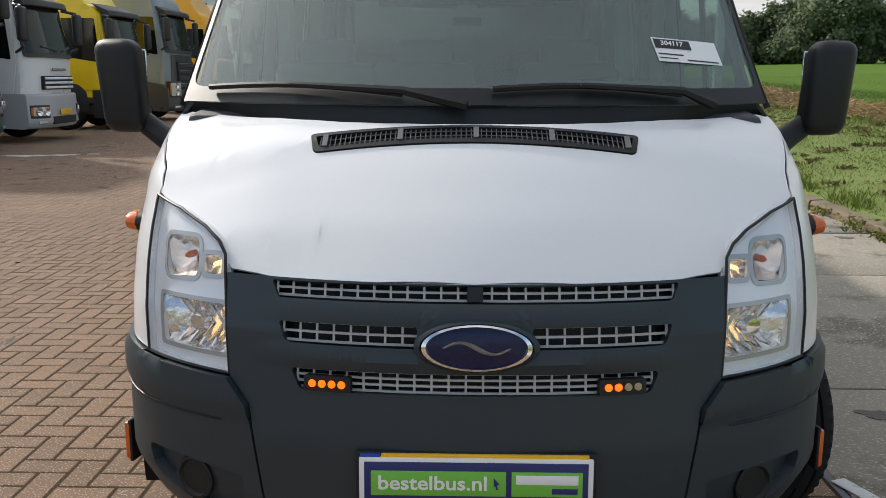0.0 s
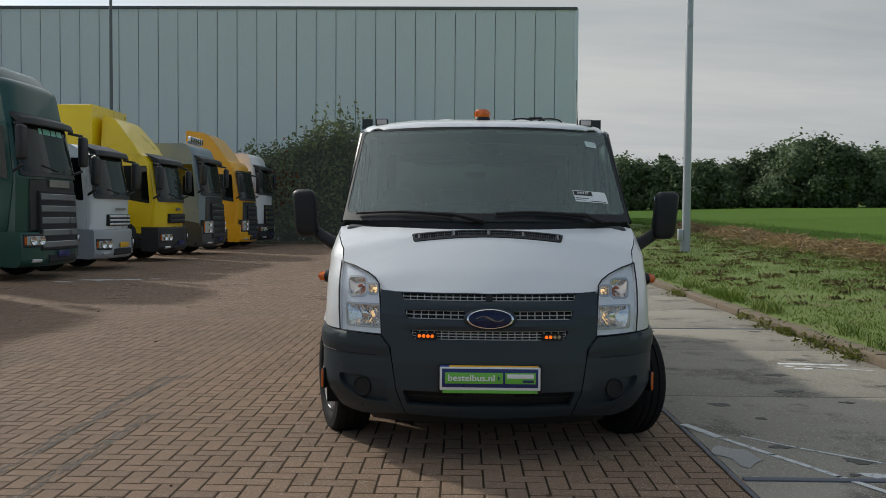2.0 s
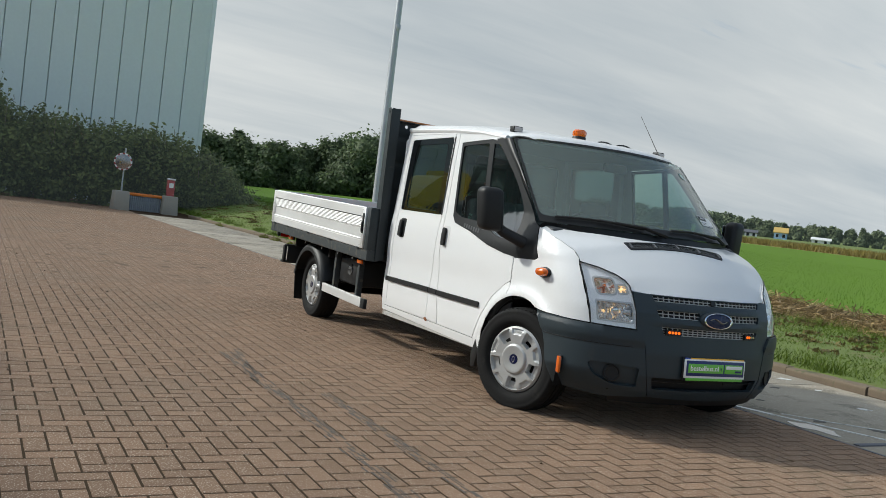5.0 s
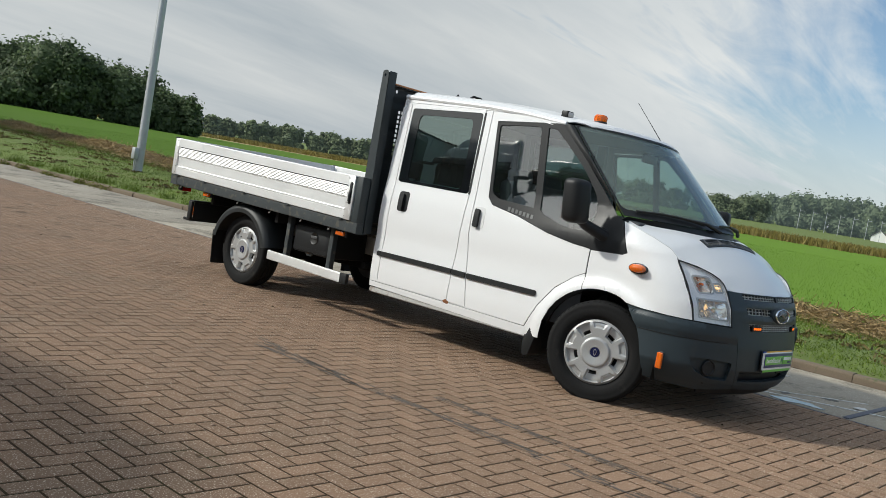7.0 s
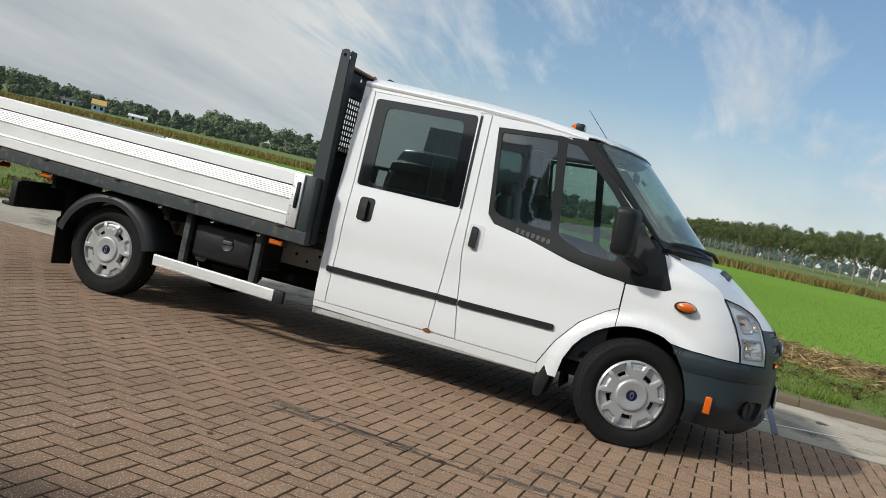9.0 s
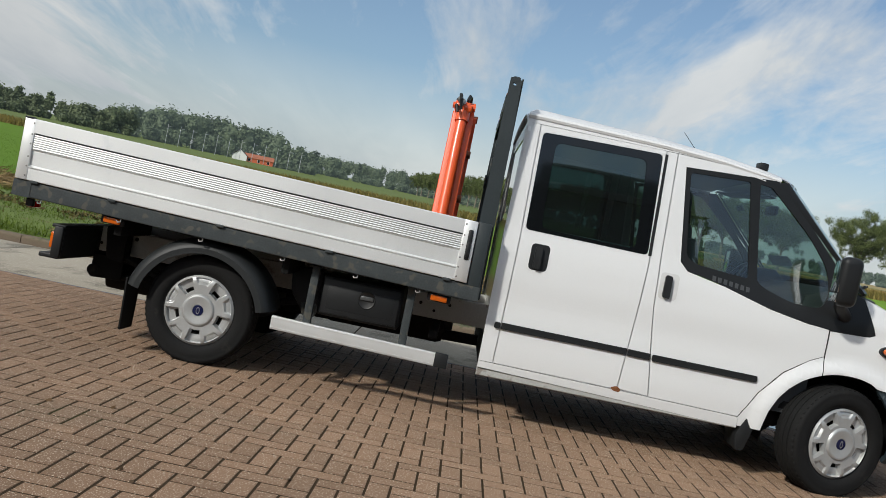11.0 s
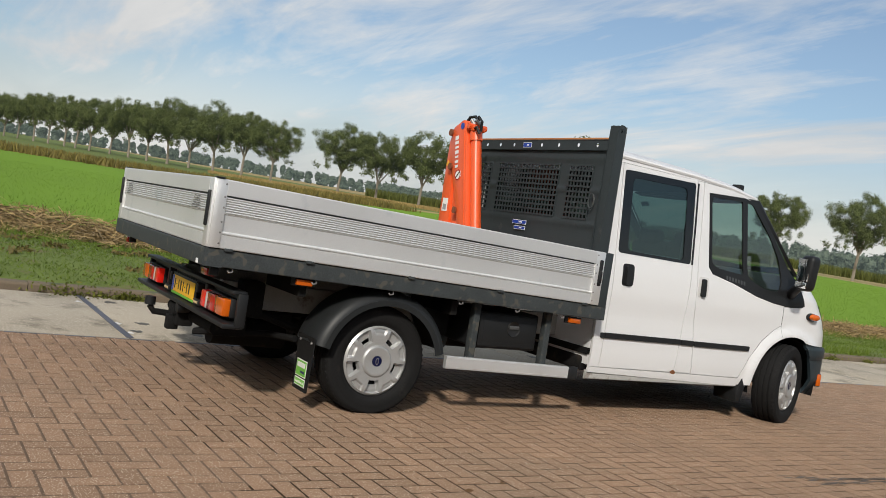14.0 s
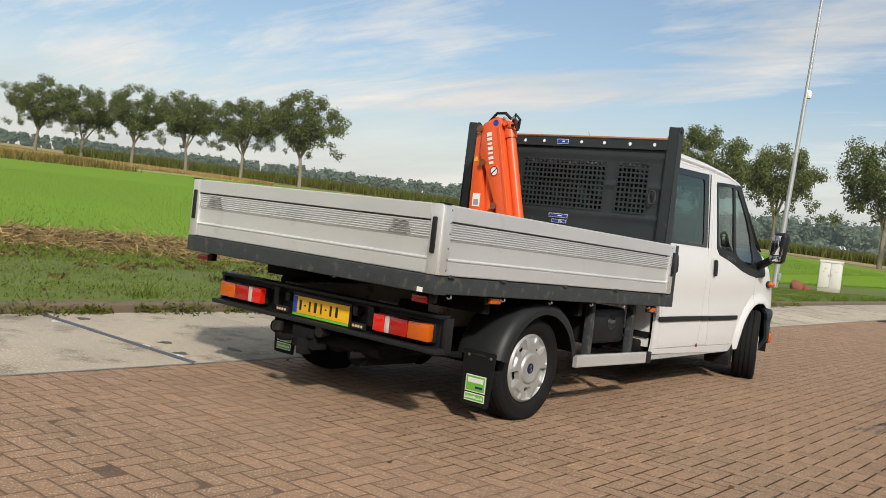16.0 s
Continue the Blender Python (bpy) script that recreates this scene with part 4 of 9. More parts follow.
def wood_belt(name, belts, material, label, seed, leaf=0.6, thick=1.0, close=0.15, even=0.0, deep=1.0):
    """A far belt of trees as one mass of leaf clumps on lobed crowns: rows of bearing, bearing, distance and the tops' elevations at both ends.
    even: how level the canopy is; deep: how many tree heights the belt goes back."""
    r = np.random.default_rng(seed)
    out, ways, verts, faces = [], [], [], []
    count = 0
    v = SHELL[0]
    for a0, a1, dist, top0, top1 in belts:
        arc = radians(a1 - a0) * dist
        tall = dist * math.tan(radians((top0 + top1) / 2))
        n = max(2, int(arc / (tall * close)))
        crowns = []
        for i in range(n):
            u = (i + r.uniform(0.0, 1.0)) / n
            wave = 0.10 * (1 - even) * noise.noise((u * arc / tall * 0.9, seed * 3.1, 0))
            tree = r.choice(3, p=(0.62, 0.18, 0.20))
            share = r.uniform(0.80 + 0.14 * even, 1.0) + wave
            # broad crowns, slim tall ones, and low ones that fill the skirt
            crowns.append((u, r.uniform(0.15, 1.0) * deep, share * (1.0, 1.06, 0.86)[tree], (r.uniform(0.24, 0.34), r.uniform(0.12, 0.16), r.uniform(0.30, 0.40))[tree], 0.30))
            crowns.append((u + r.uniform(-0.5, 0.5) / n, r.uniform(0, 0.2), r.uniform(0.16, 0.46), r.uniform(0.45, 0.75), 0.0))
        for u, back, share, stout, foot in crowns:
            a = radians(a0 + (a1 - a0) * u)
            d = dist + back * tall
            x, y = -5 + d * math.sin(a), 5 + d * math.cos(a)
            z0 = float(lie(x, y))
            full = 1.25 + d * math.tan(radians(top0 + (top1 - top0) * u)) - z0
            h, w = full * share, full * share * stout
            low = h * foot * r.uniform(0.3, 1.0)
            lobes = [((0, 0, low + (h - low) * 0.5), (w, w, (h - low) * 0.5))]
            for _ in range(3 if foot else 1):
                b, k = r.uniform(0, 6.28), r.uniform(0.35, 0.6)
                lobes.append(((math.cos(b) * w * 0.7, math.sin(b) * w * 0.7, low + (h - low) * r.uniform(0.25, 0.75)), (w * k, w * k, (h - low) * 0.5 * k)))
            for j, (c, size) in enumerate(lobes):
                off = r.uniform(0, 50)
                lump = np.array([0.26 * noise.noise(Vector((p[0] * 1.9, p[1] * 1.9, p[2] * 2.6 + off))) for p in v])
                q = v * (0.82 + lump)[:, None] * size + np.array([x, y, z0]) + c
                verts.append(q)
                faces.append(SHELL[1] + count)
                count += len(v)
                m = int((430 if j == 0 else 190) * thick)
                p = q[r.integers(0, len(v), m)] + r.normal(0, 1, (m, 3)) * (0.16 * size[0] + 0.02 * h)
                out.append(p)
                ways.append((p - (np.array([x, y, z0]) + c)) / np.array(size) + r.normal(0, 0.45, (m, 3)) + [0, 0, 0.3])
    bm = bmesh.new()
    for mesh in (leaf_mesh(np.concatenate(out), leaf, material, r, 1.3, facing=np.concatenate(ways)), raw_mesh(np.concatenate(verts), np.concatenate(faces), material, True)):
        bm.from_mesh(mesh)
        bpy.data.meshes.remove(mesh)
    mesh = bpy.data.meshes.new("mesh")
    bm.to_mesh(mesh)
    bm.free()
    tagged(part(name, mesh, material), label, "trees", kind="stuff")


wood_belt("near_wood", [(9, 17, 127, 4.1, 4.1), (17, 20.2, 127, 4.15, 4.05), (20.2, 21.4, 140, 3.0, 3.0), (21.3, 22.5, 127, 4.3, 4.9), (22.3, 25.7, 127, 5.05, 5.5), (25.6, 28.3, 127, 5.4, 5.05), (28.1, 30.3, 127, 4.2, 4.0), (30.1, 31.3, 127, 4.4, 4.4), (31.0, 33.0, 127, 3.8, 3.4)], LEAF_WOOD, "dense green wood at the field edge", 3, 0.40, 3.2, 0.13)
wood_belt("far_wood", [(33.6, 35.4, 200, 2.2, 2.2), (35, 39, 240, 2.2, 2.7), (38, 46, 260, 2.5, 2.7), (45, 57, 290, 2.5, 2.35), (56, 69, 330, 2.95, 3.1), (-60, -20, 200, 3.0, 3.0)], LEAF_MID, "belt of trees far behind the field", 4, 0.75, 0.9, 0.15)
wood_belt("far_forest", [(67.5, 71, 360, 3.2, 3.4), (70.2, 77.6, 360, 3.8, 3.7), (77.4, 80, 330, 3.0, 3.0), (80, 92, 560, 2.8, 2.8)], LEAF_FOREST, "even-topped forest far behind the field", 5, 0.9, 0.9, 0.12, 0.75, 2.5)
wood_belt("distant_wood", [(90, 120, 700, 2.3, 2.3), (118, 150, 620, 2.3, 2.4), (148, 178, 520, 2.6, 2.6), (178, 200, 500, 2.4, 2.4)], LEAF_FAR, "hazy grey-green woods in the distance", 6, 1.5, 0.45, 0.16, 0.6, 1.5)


def bank_plants():
    r = np.random.default_rng(12)
    n = 60000
    y = r.uniform(-45, 260, n)
    x = 97 - 12 * r.uniform(0, 1, n) ** 1.5 + r.normal(0, 0.6, n) + 0.10 * np.clip(y, 0, None)
    p = np.stack([x, y, lie(x, y)], 1)
    tagged(part("reed_bank", blade_mesh(p, 0.75, 0.2, REED, r, 0.25), REED), "brown and green reeds on the bank behind the field", "reeds", kind="stuff")
    n = 26000
    a = np.radians(r.uniform(106, 127.5, n))
    d = np.interp(np.degrees(a), [106, 112, 118, 124, 127.5], [170, 150, 134, 122, 116]) + r.uniform(0, 1, n) * np.interp(np.degrees(a), [106, 124, 127.5], [14, 12, 3])
    x, y = -5 + d * np.sin(a), 5 + d * np.cos(a)
    p = np.stack([x, y, lie(x, y)], 1)
    tagged(part("dry_grass", blade_mesh(p, 0.42, 0.16, DRY_BLADE, r, 0.5), DRY_BLADE), "strip of dry beige grass along the field edge", "grass", kind="stuff")
    n = 60000
    a = np.radians(r.uniform(116, 168, n))
    d = np.interp(np.degrees(a), [116, 125, 132, 150, 168], [185, 160, 150, 170, 150]) + r.uniform(0, 16, n)
    x, y = -5 + d * np.sin(a), 5 + d * np.cos(a)
    p = np.stack([x, y, lie(x, y)], 1)
    tagged(part("maize_field", blade_mesh(p, 1.5, 0.2, MAIZE, r, 0.12), MAIZE), "strip of tall ripening maize behind the trees", "maize", kind="stuff")


bank_plants()


def hedge():
    r = np.random.default_rng(21)
    xs = np.array([-22, -12, -9, -7.2, -5.6, -4.2, -3.0, -1.8, -0.4, 1.2, 3.0, 4.6, 6.2, 7.2])
    hs = np.array([3.5, 3.4, 4.3, 5.2, 6.0, 4.6, 3.2, 3.4, 3.1, 3.3, 3.2, 2.7, 1.8, 0.7])
    puffs = []
    for _ in range(1250):
        x = r.uniform(-16, 7.0)
        h = np.interp(x, xs, hs)
        puffs.append((x, r.uniform(36.6, 40.0), h * r.uniform(0.04, 0.88) ** 0.8, r.uniform(0.5, 0.95)))
    cs, ways = [], []
    for x, y, z, s in puffs:
        k = 150
        g = r.normal(size=(k, 3))
        g /= np.linalg.norm(g, axis=1)[:, None]
        cs.append(np.array([x, y, z]) + g * (1.1 * s * r.uniform(0.35, 1, k) ** 0.5)[:, None])
        ways.append(g)
    c = np.concatenate(cs)
    c[:, 2] = np.clip(c[:, 2], 0.02, None)
    shrub = thing("overgrown_hedge", "overgrown dark green hedge of mixed shrubs before the hall", "hedge")
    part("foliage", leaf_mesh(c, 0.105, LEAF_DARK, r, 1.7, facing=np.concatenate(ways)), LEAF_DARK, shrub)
    # loose shoots above the outline
    sp = []
    stems = []
    for _ in range(150):
        x = r.uniform(-12, 6.5)
        h = np.interp(x, xs, hs)
        y = r.uniform(36.4, 38.5)
        top = Vector((x + r.normal(0, 0.35), y + r.normal(0, 0.2), h * r.uniform(1.0, 1.16) + 0.2))
        foot = Vector((x, y, h * 0.6))
        stems.append(tube([foot, top], [0.02, 0.006], 4))
        for t in np.linspace(0.35, 1, 16):
            sp.append(np.array(foot.lerp(top, t)) + r.normal(0, 0.09, 3))
    tagged(part("shoot_stem", join(*stems), BARK, shrub), kind="stuff")
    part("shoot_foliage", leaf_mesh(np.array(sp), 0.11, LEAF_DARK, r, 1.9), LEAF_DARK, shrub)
    rust = np.array([[-8.6 + r.normal(0, 0.7), 36.4 + r.normal(0, 0.2), 2.6 + r.normal(0, 0.6)] for _ in range(260)])
    part("autumn_foliage", leaf_mesh(rust, 0.11, LEAF_RUST, r, 1.7), LEAF_RUST, shrub, "rust-brown autumn leaves")


hedge()


# ---- hall, posts, barrier ----
def hall():
    b = thing("industrial_hall", "tall windowless hall clad in grey-green metal panels", "building")
    x1, y0, top = 6.07, 44.4, 12.55
    pitch = 1.082
    mesh = finish(prism([(-pitch / 2 + 0.012, y0 - 0.06), (-pitch / 2 + 0.03, y0 - 0.10), (pitch / 2 - 0.03, y0 - 0.10), (pitch / 2 - 0.012, y0 - 0.06), (pitch / 2 - 0.012, y0), (-pitch / 2 + 0.012, y0)], "z", -0.5, top))
    mesh.materials.append(WALL_PANEL)
    for i in range(52):
        o = new("cladding_panel", mesh)
        o.parent = b
        o.location = (x1 - pitch * (i + 0.5) - 0.10, 0, 0)
    part("wall", box((x1 - 70) / 2, y0 + 20, top / 2 - 0.3, x1 + 70 - 0.04, 39.9, top + 0.4), WALL_PANEL, b)
    part("corner_flashing", box(x1 - 0.05, y0 - 0.06, top / 2, 0.22, 0.14, top + 0.1, 0.01), WALL_PANEL, b)
    part("roof_edge", box((x1 - 70) / 2, y0 - 0.05, top + 0.05, x1 + 70, 0.24, 0.16, 0.02), surface("dark_roof_trim", (0.10, 0.11, 0.115), 0.5), b, "dark roof-edge trim")


hall()


def mast(x, y, high, label, box_at=None, low=0.115, lean=(0.0, 0.0), band=None):
    z = float(lie(x, y)) - 0.05
    m = thing("light_mast", label, "light mast", at=pose(x, y, z))
    up = lambda h: Vector((lean[0] * h, lean[1] * h, h))
    part("pole", tube([up(0), up(high * 0.5), up(high)], [low, low * 0.8, low * 0.5], 16), GALV, m)
    hatch = part("hatch", box(-low - 0.05, -0.02, 0.52, 0.13, 0.17, 0.30, 0.025), GALV, m, "grey service box")
    part("conduit", tube([(-low - 0.04, -0.02, 0.36), (-low - 0.02, -0.01, 0.0)], 0.022, 8), GALV, hatch)
    if band:
        part("band", tube([up(band - 0.10), up(band + 0.10)], [low * 0.80, low * 0.80], 16), surface("faded_orange_band", (0.45, 0.13, 0.08), 0.6), m, "faded orange band")
        part("plate", box(0, -low - 0.02, band, 0.13, 0.02, 0.16, 0.005), GALV, m)
    if box_at:
        p = up(box_at)
        part("camera_unit", join(box(p.x - 0.10, p.y - 0.05, box_at, 0.20, 0.20, 0.36, 0.06), tube([p, p + Vector((-0.10, -0.05, 0))], 0.03, 8)), SIGN_WHITE, m, "small white camera unit")
        loops = [tube([up(high - 0.5) + Vector((-0.05, 0, 0)), up(high - 0.55) + Vector((-0.25, -0.1, 0.05)), up(high - 0.3) + Vector((-0.35, -0.12, 0))], 0.02, 6)]
        part("cable", join(*loops), BLACK, m)
    p = up(high)
    part("head", join(moved(box(0, 0, 0.05, 0.9, 0.12, 0.1, 0.02), Matrix.Translation(p)), moved(box(0.4, -0.1, 0.12, 0.3, 0.42, 0.1, 0.03), Matrix.Translation(p)), moved(box(-0.4, -0.1, 0.12, 0.3, 0.42, 0.1, 0.03), Matrix.Translation(p))), GALV, m, "pair of flat floodlights")


mast(5.94, 19.69, 14.6, "tall galvanised light mast on the verge", band=6.17)
mast(8.9, -28.4, 12.9, "leaning galvanised light mast with a small white camera unit", 8.3, lean=(-0.036, -0.013))


def thin_mast():
    m = thing("floodlight_pole", "slim grey pole standing before the hall", "pole", at=pose(-17.9, 40.6, 0))
    part("pole", tube([(0, 0, 0), (0, 0, 17)], [0.10, 0.06], 10), surface("dark_pole", (0.14, 0.15, 0.155), 0.5), m)


thin_mast()


def cabinet():
    c = thing("utility_cabinet", "stained white street cabinet on the verge", "cabinet", at=pose(7.3, -30.6, float(lie(7.3, -30.6)), 0, 0, 12) @ Matrix.Diagonal((0.86, 0.86, 0.86, 1)))
    dirty = surface("stained_white_cabinet", (0.62, 0.62, 0.58), 0.6, vary=0.1, scale=3, spots=(0.30, 0.29, 0.25), spot_scale=3, spot_at=0.58)
    part("plinth", box(0, 0, 0.10, 1.06, 0.46, 0.2, 0.01), BLOCK, c)
    for s in (-1, 1):
        d = part("door", box(0.26 * s, 0.215, 0.84, 0.5, 0.03, 1.24, 0.008), dirty, c)
        part("handle", box(0.05 * s, 0.236, 0.85, 0.02, 0.02, 0.14, 0.004), BLACK, d)
    part("body", box(0, 0, 0.84, 1.06, 0.40, 1.30, 0.01), dirty, c)
    part("roof", prism([(-0.26, 1.49), (0, 1.56), (0.26, 1.49), (0.26, 1.52), (0, 1.60), (-0.26, 1.52)], "x", -0.56, 0.56), dirty, c)


cabinet()


def far_house(name, bearing, dist, wide, deep, eaves, ridge, wall, roof, label, turn=0.0):
    x, y = -5 + dist * math.sin(radians(bearing)), 5 + dist * math.cos(radians(bearing))
    h = thing(name, label, "house", at=pose(x, y, float(lie(x, y)) - 0.2, 0, 0, -bearing + turn))
    part("wall", prism([(-deep / 2, 0), (deep / 2, 0), (deep / 2, eaves), (0, ridge - 0.15), (-deep / 2, eaves)], "x", -wide / 2, wide / 2), wall, h)
    for s in (-1, 1):
        part("roof", prism([(s * (deep / 2 + 0.3), eaves - 0.1), (0, ridge), (0, ridge + 0.2), (s * (deep / 2 + 0.3), eaves + 0.12)], "x", -wide / 2 - 0.3, wide / 2 + 0.3), roof, h)
    for i in range(max(2, int(wide / 3))):
        wx = -wide / 2 + wide * (i + 0.5) / max(2, int(wide / 3))
        win = part("window", box(wx, -deep / 2 - 0.02, eaves * 0.55, 0.9, 0.05, 1.1, 0.01), SIGN_WHITE, h)
        part("pane", box(wx, -deep / 2 - 0.05, eaves * 0.55, 0.76, 0.02, 0.96), BLACK_GLOSS, win)


TILE_RED = surface("red_roof_tile", (0.36, 0.13, 0.07), 0.8, vary=0.25, scale=2)
TILE_DARK = surface("slate_roof_tile", (0.09, 0.095, 0.11), 0.7, vary=0.2, scale=2)
HOUSE_BRICK = surface("house_brick", (0.24, 0.13, 0.09), 0.9, vary=0.2, scale=2)
far_house("farmhouse", 32.3, 208, 5.6, 5, 1.4, 4.2, HOUSE_BRICK, TILE_RED, "brick farmhouse with an orange-red tiled roof")
far_house("farmhouse", 34.2, 209, 7.0, 5, 1.4, 4.2, HOUSE_BRICK, TILE_DARK, "brick farmhouse with a dark slate roof", 20)
far_house("farmhouse", 49.9, 275, 3.6, 3.6, 2.0, 3.4, surface("pale_blue_wall", (0.30, 0.46, 0.66), 0.7), surface("ochre_roof", (0.48, 0.33, 0.10), 0.8, vary=0.15), "pale blue house with an ochre roof")
far_house("shed", 48.2, 272, 3.4, 3, 1.2, 1.9, surface("whitewash", (0.75, 0.75, 0.73), 0.8), TILE_DARK, "low whitewashed shed with a grey roof")
far_house("shed", 52.2, 276, 5.0, 3, 1.0, 1.6, surface("pale_shed_wall", (0.70, 0.71, 0.70), 0.8), surface("pale_shed_roof", (0.62, 0.63, 0.63), 0.6), "row of low pale sheds")
far_house("barn", 76.5, 325, 10.0, 8, 1.6, 3.0, surface("red_barn_wall", (0.55, 0.13, 0.06), 0.8), TILE_RED, "long low barn with a red roof")
far_house("farmhouse", 75.3, 322, 4.0, 5, 1.8, 4.0, surface("white_gable_wall", (0.74, 0.74, 0.72), 0.8), TILE_DARK, "small white house beside the red barn", 90)


def far_pole(bearing, dist, high):
    x, y = -5 + dist * math.sin(radians(bearing)), 5 + dist * math.cos(radians(bearing))
    p = thing("line_pole", "pale slim pole of the railway line before the forest", "pole", "poles before the forest", at=pose(x, y, float(lie(x, y)) - 0.1, 0, 0, -bearing))
    part("shaft", tube([(0, 0, 0), (0, 0, high)], [0.09, 0.07], 8), GALV, p)
    part("crossarm", box(0.6, 0, high - 0.7, 1.4, 0.1, 0.1), GALV, p)


for k in range(12):
    far_pole(70.8 + 0.75 * k, 318, 7.0)


def rubble():
    r = np.random.default_rng(5)
    for i, (x, y, s) in enumerate(((8.15, -28.9, 0.30), (7.75, -29.0, 0.20))):
        bm = bmesh.new()
        bmesh.ops.create_icosphere(bm, subdivisions=2, radius=s)
        for v in bm.verts:
            v.co *= 1 + 0.35 * noise.noise(v.co * 5 + Vector((i * 7, 0, 0)))
            v.co.z = max(v.co.z, -s * 0.4)
        o = part("rubble_stone", bm, surface("broken_brick_rubble", (0.22, 0.085, 0.05), 0.9, vary=0.3, bump=0.01), None)
        o.matrix_basis = pose(x, y, float(lie(x, y)) + s * 0.3)
        tagged(o, "lump of broken red-brown brick rubble on the grass", "rubble")


rubble()


def barrier():
    y = 34.3
    for x, s in ((0.98, 0), (2.95, 1)):
        o = part("concrete_block", prism([(-0.33, 0), (0.33, 0), (0.28, 0.80), (-0.28, 0.80)], "y", -0.32, 0.32, 0.025), BLOCK)
        o.matrix_basis = pose(x, y, -0.02, 0, 0, 4 - 7 * s)
        tagged(o, "weathered square concrete block at the yard's end", "concrete block", "barrier blocks")
    b = thing("barrier_panel", "corrugated grey barrier panel with an orange top rail", "barrier", at=pose(1.96, y + 0.05, 0))
    prof = [(-0.64 + 0.04 * i, 0.02 * (i % 2)) for i in range(33)]
    bm = prism(prof + [(px, py + 0.012) for px, py in reversed(prof)], "z", 0.03, 0.66)
    part("panel", bm, surface("grey_corrugated_steel", (0.24, 0.27, 0.30), 0.6, metal=0.3, vary=0.2), b)
    part("rail", box(0, 0.01, 0.69, 1.34, 0.09, 0.12, 0.03), surface("orange_rail", (0.75, 0.21, 0.03), 0.5), b, "bright orange rail")
    m = thing("traffic_mirror", "round traffic mirror with a red and white rim on a pole", "traffic mirror", at=pose(1.0, y, 0.78))
    part("pole", tube([(0, 0.06, 0), (0, 0.06, 1.75)], 0.035, 10), GALV, m)
    face = Matrix.Translation((-0.06, -0.01, 1.18)) @ Euler((radians(90), 0, radians(-20))).to_matrix().to_4x4()
    part("dish", lathe([(0, -0.03), (0.33, -0.03), (0.36, 0.0), (0.36, 0.02), (0.30, 0.03)], face, 32), SIGN_WHITE, m)
    part("mirror_glass", lathe([(0.30, 0.028), (0.2, 0.05), (0, 0.06)], face, 32), surface("dull_mirror", (0.35, 0.33, 0.31), 0.25, metal=0.8), m)
    for i in range(10):
        rim = part("rim_mark", moved(box(0, 0.33, 0.031, 0.09, 0.055, 0.006, 0.002), face @ Matrix.Rotation(2 * math.pi * i / 10, 4, "Z")), surface("rim_red", (0.35, 0.07, 0.06), 0.5) if i == 0 else RIM_RED[0], m)
        if i == 0:
            RIM_RED.append(rim.data.materials[0])
    h = thing("hydrant_post", "faded red and white marker post on a concrete block", "marker post", at=pose(2.92, y, 0.775))
    part("post", box(0, 0, 0.34, 0.30, 0.26, 0.68, 0.03), surface("faded_red_post", (0.42, 0.10, 0.10), 0.6, vary=0.25, spots=(0.6, 0.55, 0.5), spot_scale=6, spot_at=0.6), h)
    part("cap", box(0, 0, 0.71, 0.33, 0.29, 0.07, 0.02), SIGN_WHITE, h)
    part("label_panel", box(0.0, -0.133, 0.45, 0.18, 0.006, 0.2, 0.002), SIGN_WHITE, h)


RIM_RED = []
barrier()
part_edge = part("yard_kerb", prism(rounded([(43.8, -0.1), (43.8, 0.12), (44.05, 0.12), (44.05, -0.1)], [0, 0.02, 0.02, 0]), "x", -40, -3.0), KERB)
part_edge.matrix_basis = pose(0, -7.6, 0)
tagged(part_edge, "low dark kerb along the foot of the hedge", "kerb", kind="structure")


# ---- lorries parked in a row ----
LORRY_SCREEN = surface("lorry_windscreen", (0.020, 0.026, 0.024), 0.04, vary=0.6, scale=1.3, rough_vary=0.02, shine=0.30)
LAMP_PALE = surface("pale_lamp_cover", (0.58, 0.60, 0.60), 0.14, metal=0.25, vary=0.25, scale=5, coat=0.5)
LORRY_DARK = surface("lorry_dark_interior", (0.02, 0.021, 0.022), 0.8)
LORRY_BLACK = surface("lorry_black_plastic", (0.022, 0.023, 0.025), 0.5, vary=0.15)


def paint(name, col, rough=0.3):
    return surface(name, col, rough, vary=0.06, scale=1.5, coat=0.4)


def bow(y, w):
    """How far a lorry's front falls back towards its corners."""
    return -0.25 * min(1.0, abs(y) / w) ** 3.6


def loft(profile, y0, y1, w, n=12, taper=None):
    """A section in (x, z) drawn along y, bowed as the lorry's front is; taper(z) narrows it."""
    bm = bmesh.new()
    rows = []
    for y in np.linspace(y0, y1, n + 1):
        rows.append([bm.verts.new((x + bow(y, w) * min(1.0, max(0.0, (x + 0.9) / 0.6)), y * (taper(z) if taper else 1.0), z)) for x, z in profile])
    k = len(profile)
    for p, q in zip(rows, rows[1:]):
        for i in range(k):
            bm.faces.new((p[i], p[(i + 1) % k], q[(i + 1) % k], q[i]))
    bm.faces.new(rows[0])
    bm.faces.new(list(reversed(rows[-1])))
    return bm


def band(w, y0, y1, z0, z1, x, deep, r=0.012, n=6, lean=0.0):
    return loft([(x - deep, z0), (x - r, z0), (x, z0 + r), (x + lean, z1 - r), (x + lean - r, z1), (x - deep, z1)], y0, y1, w, n)


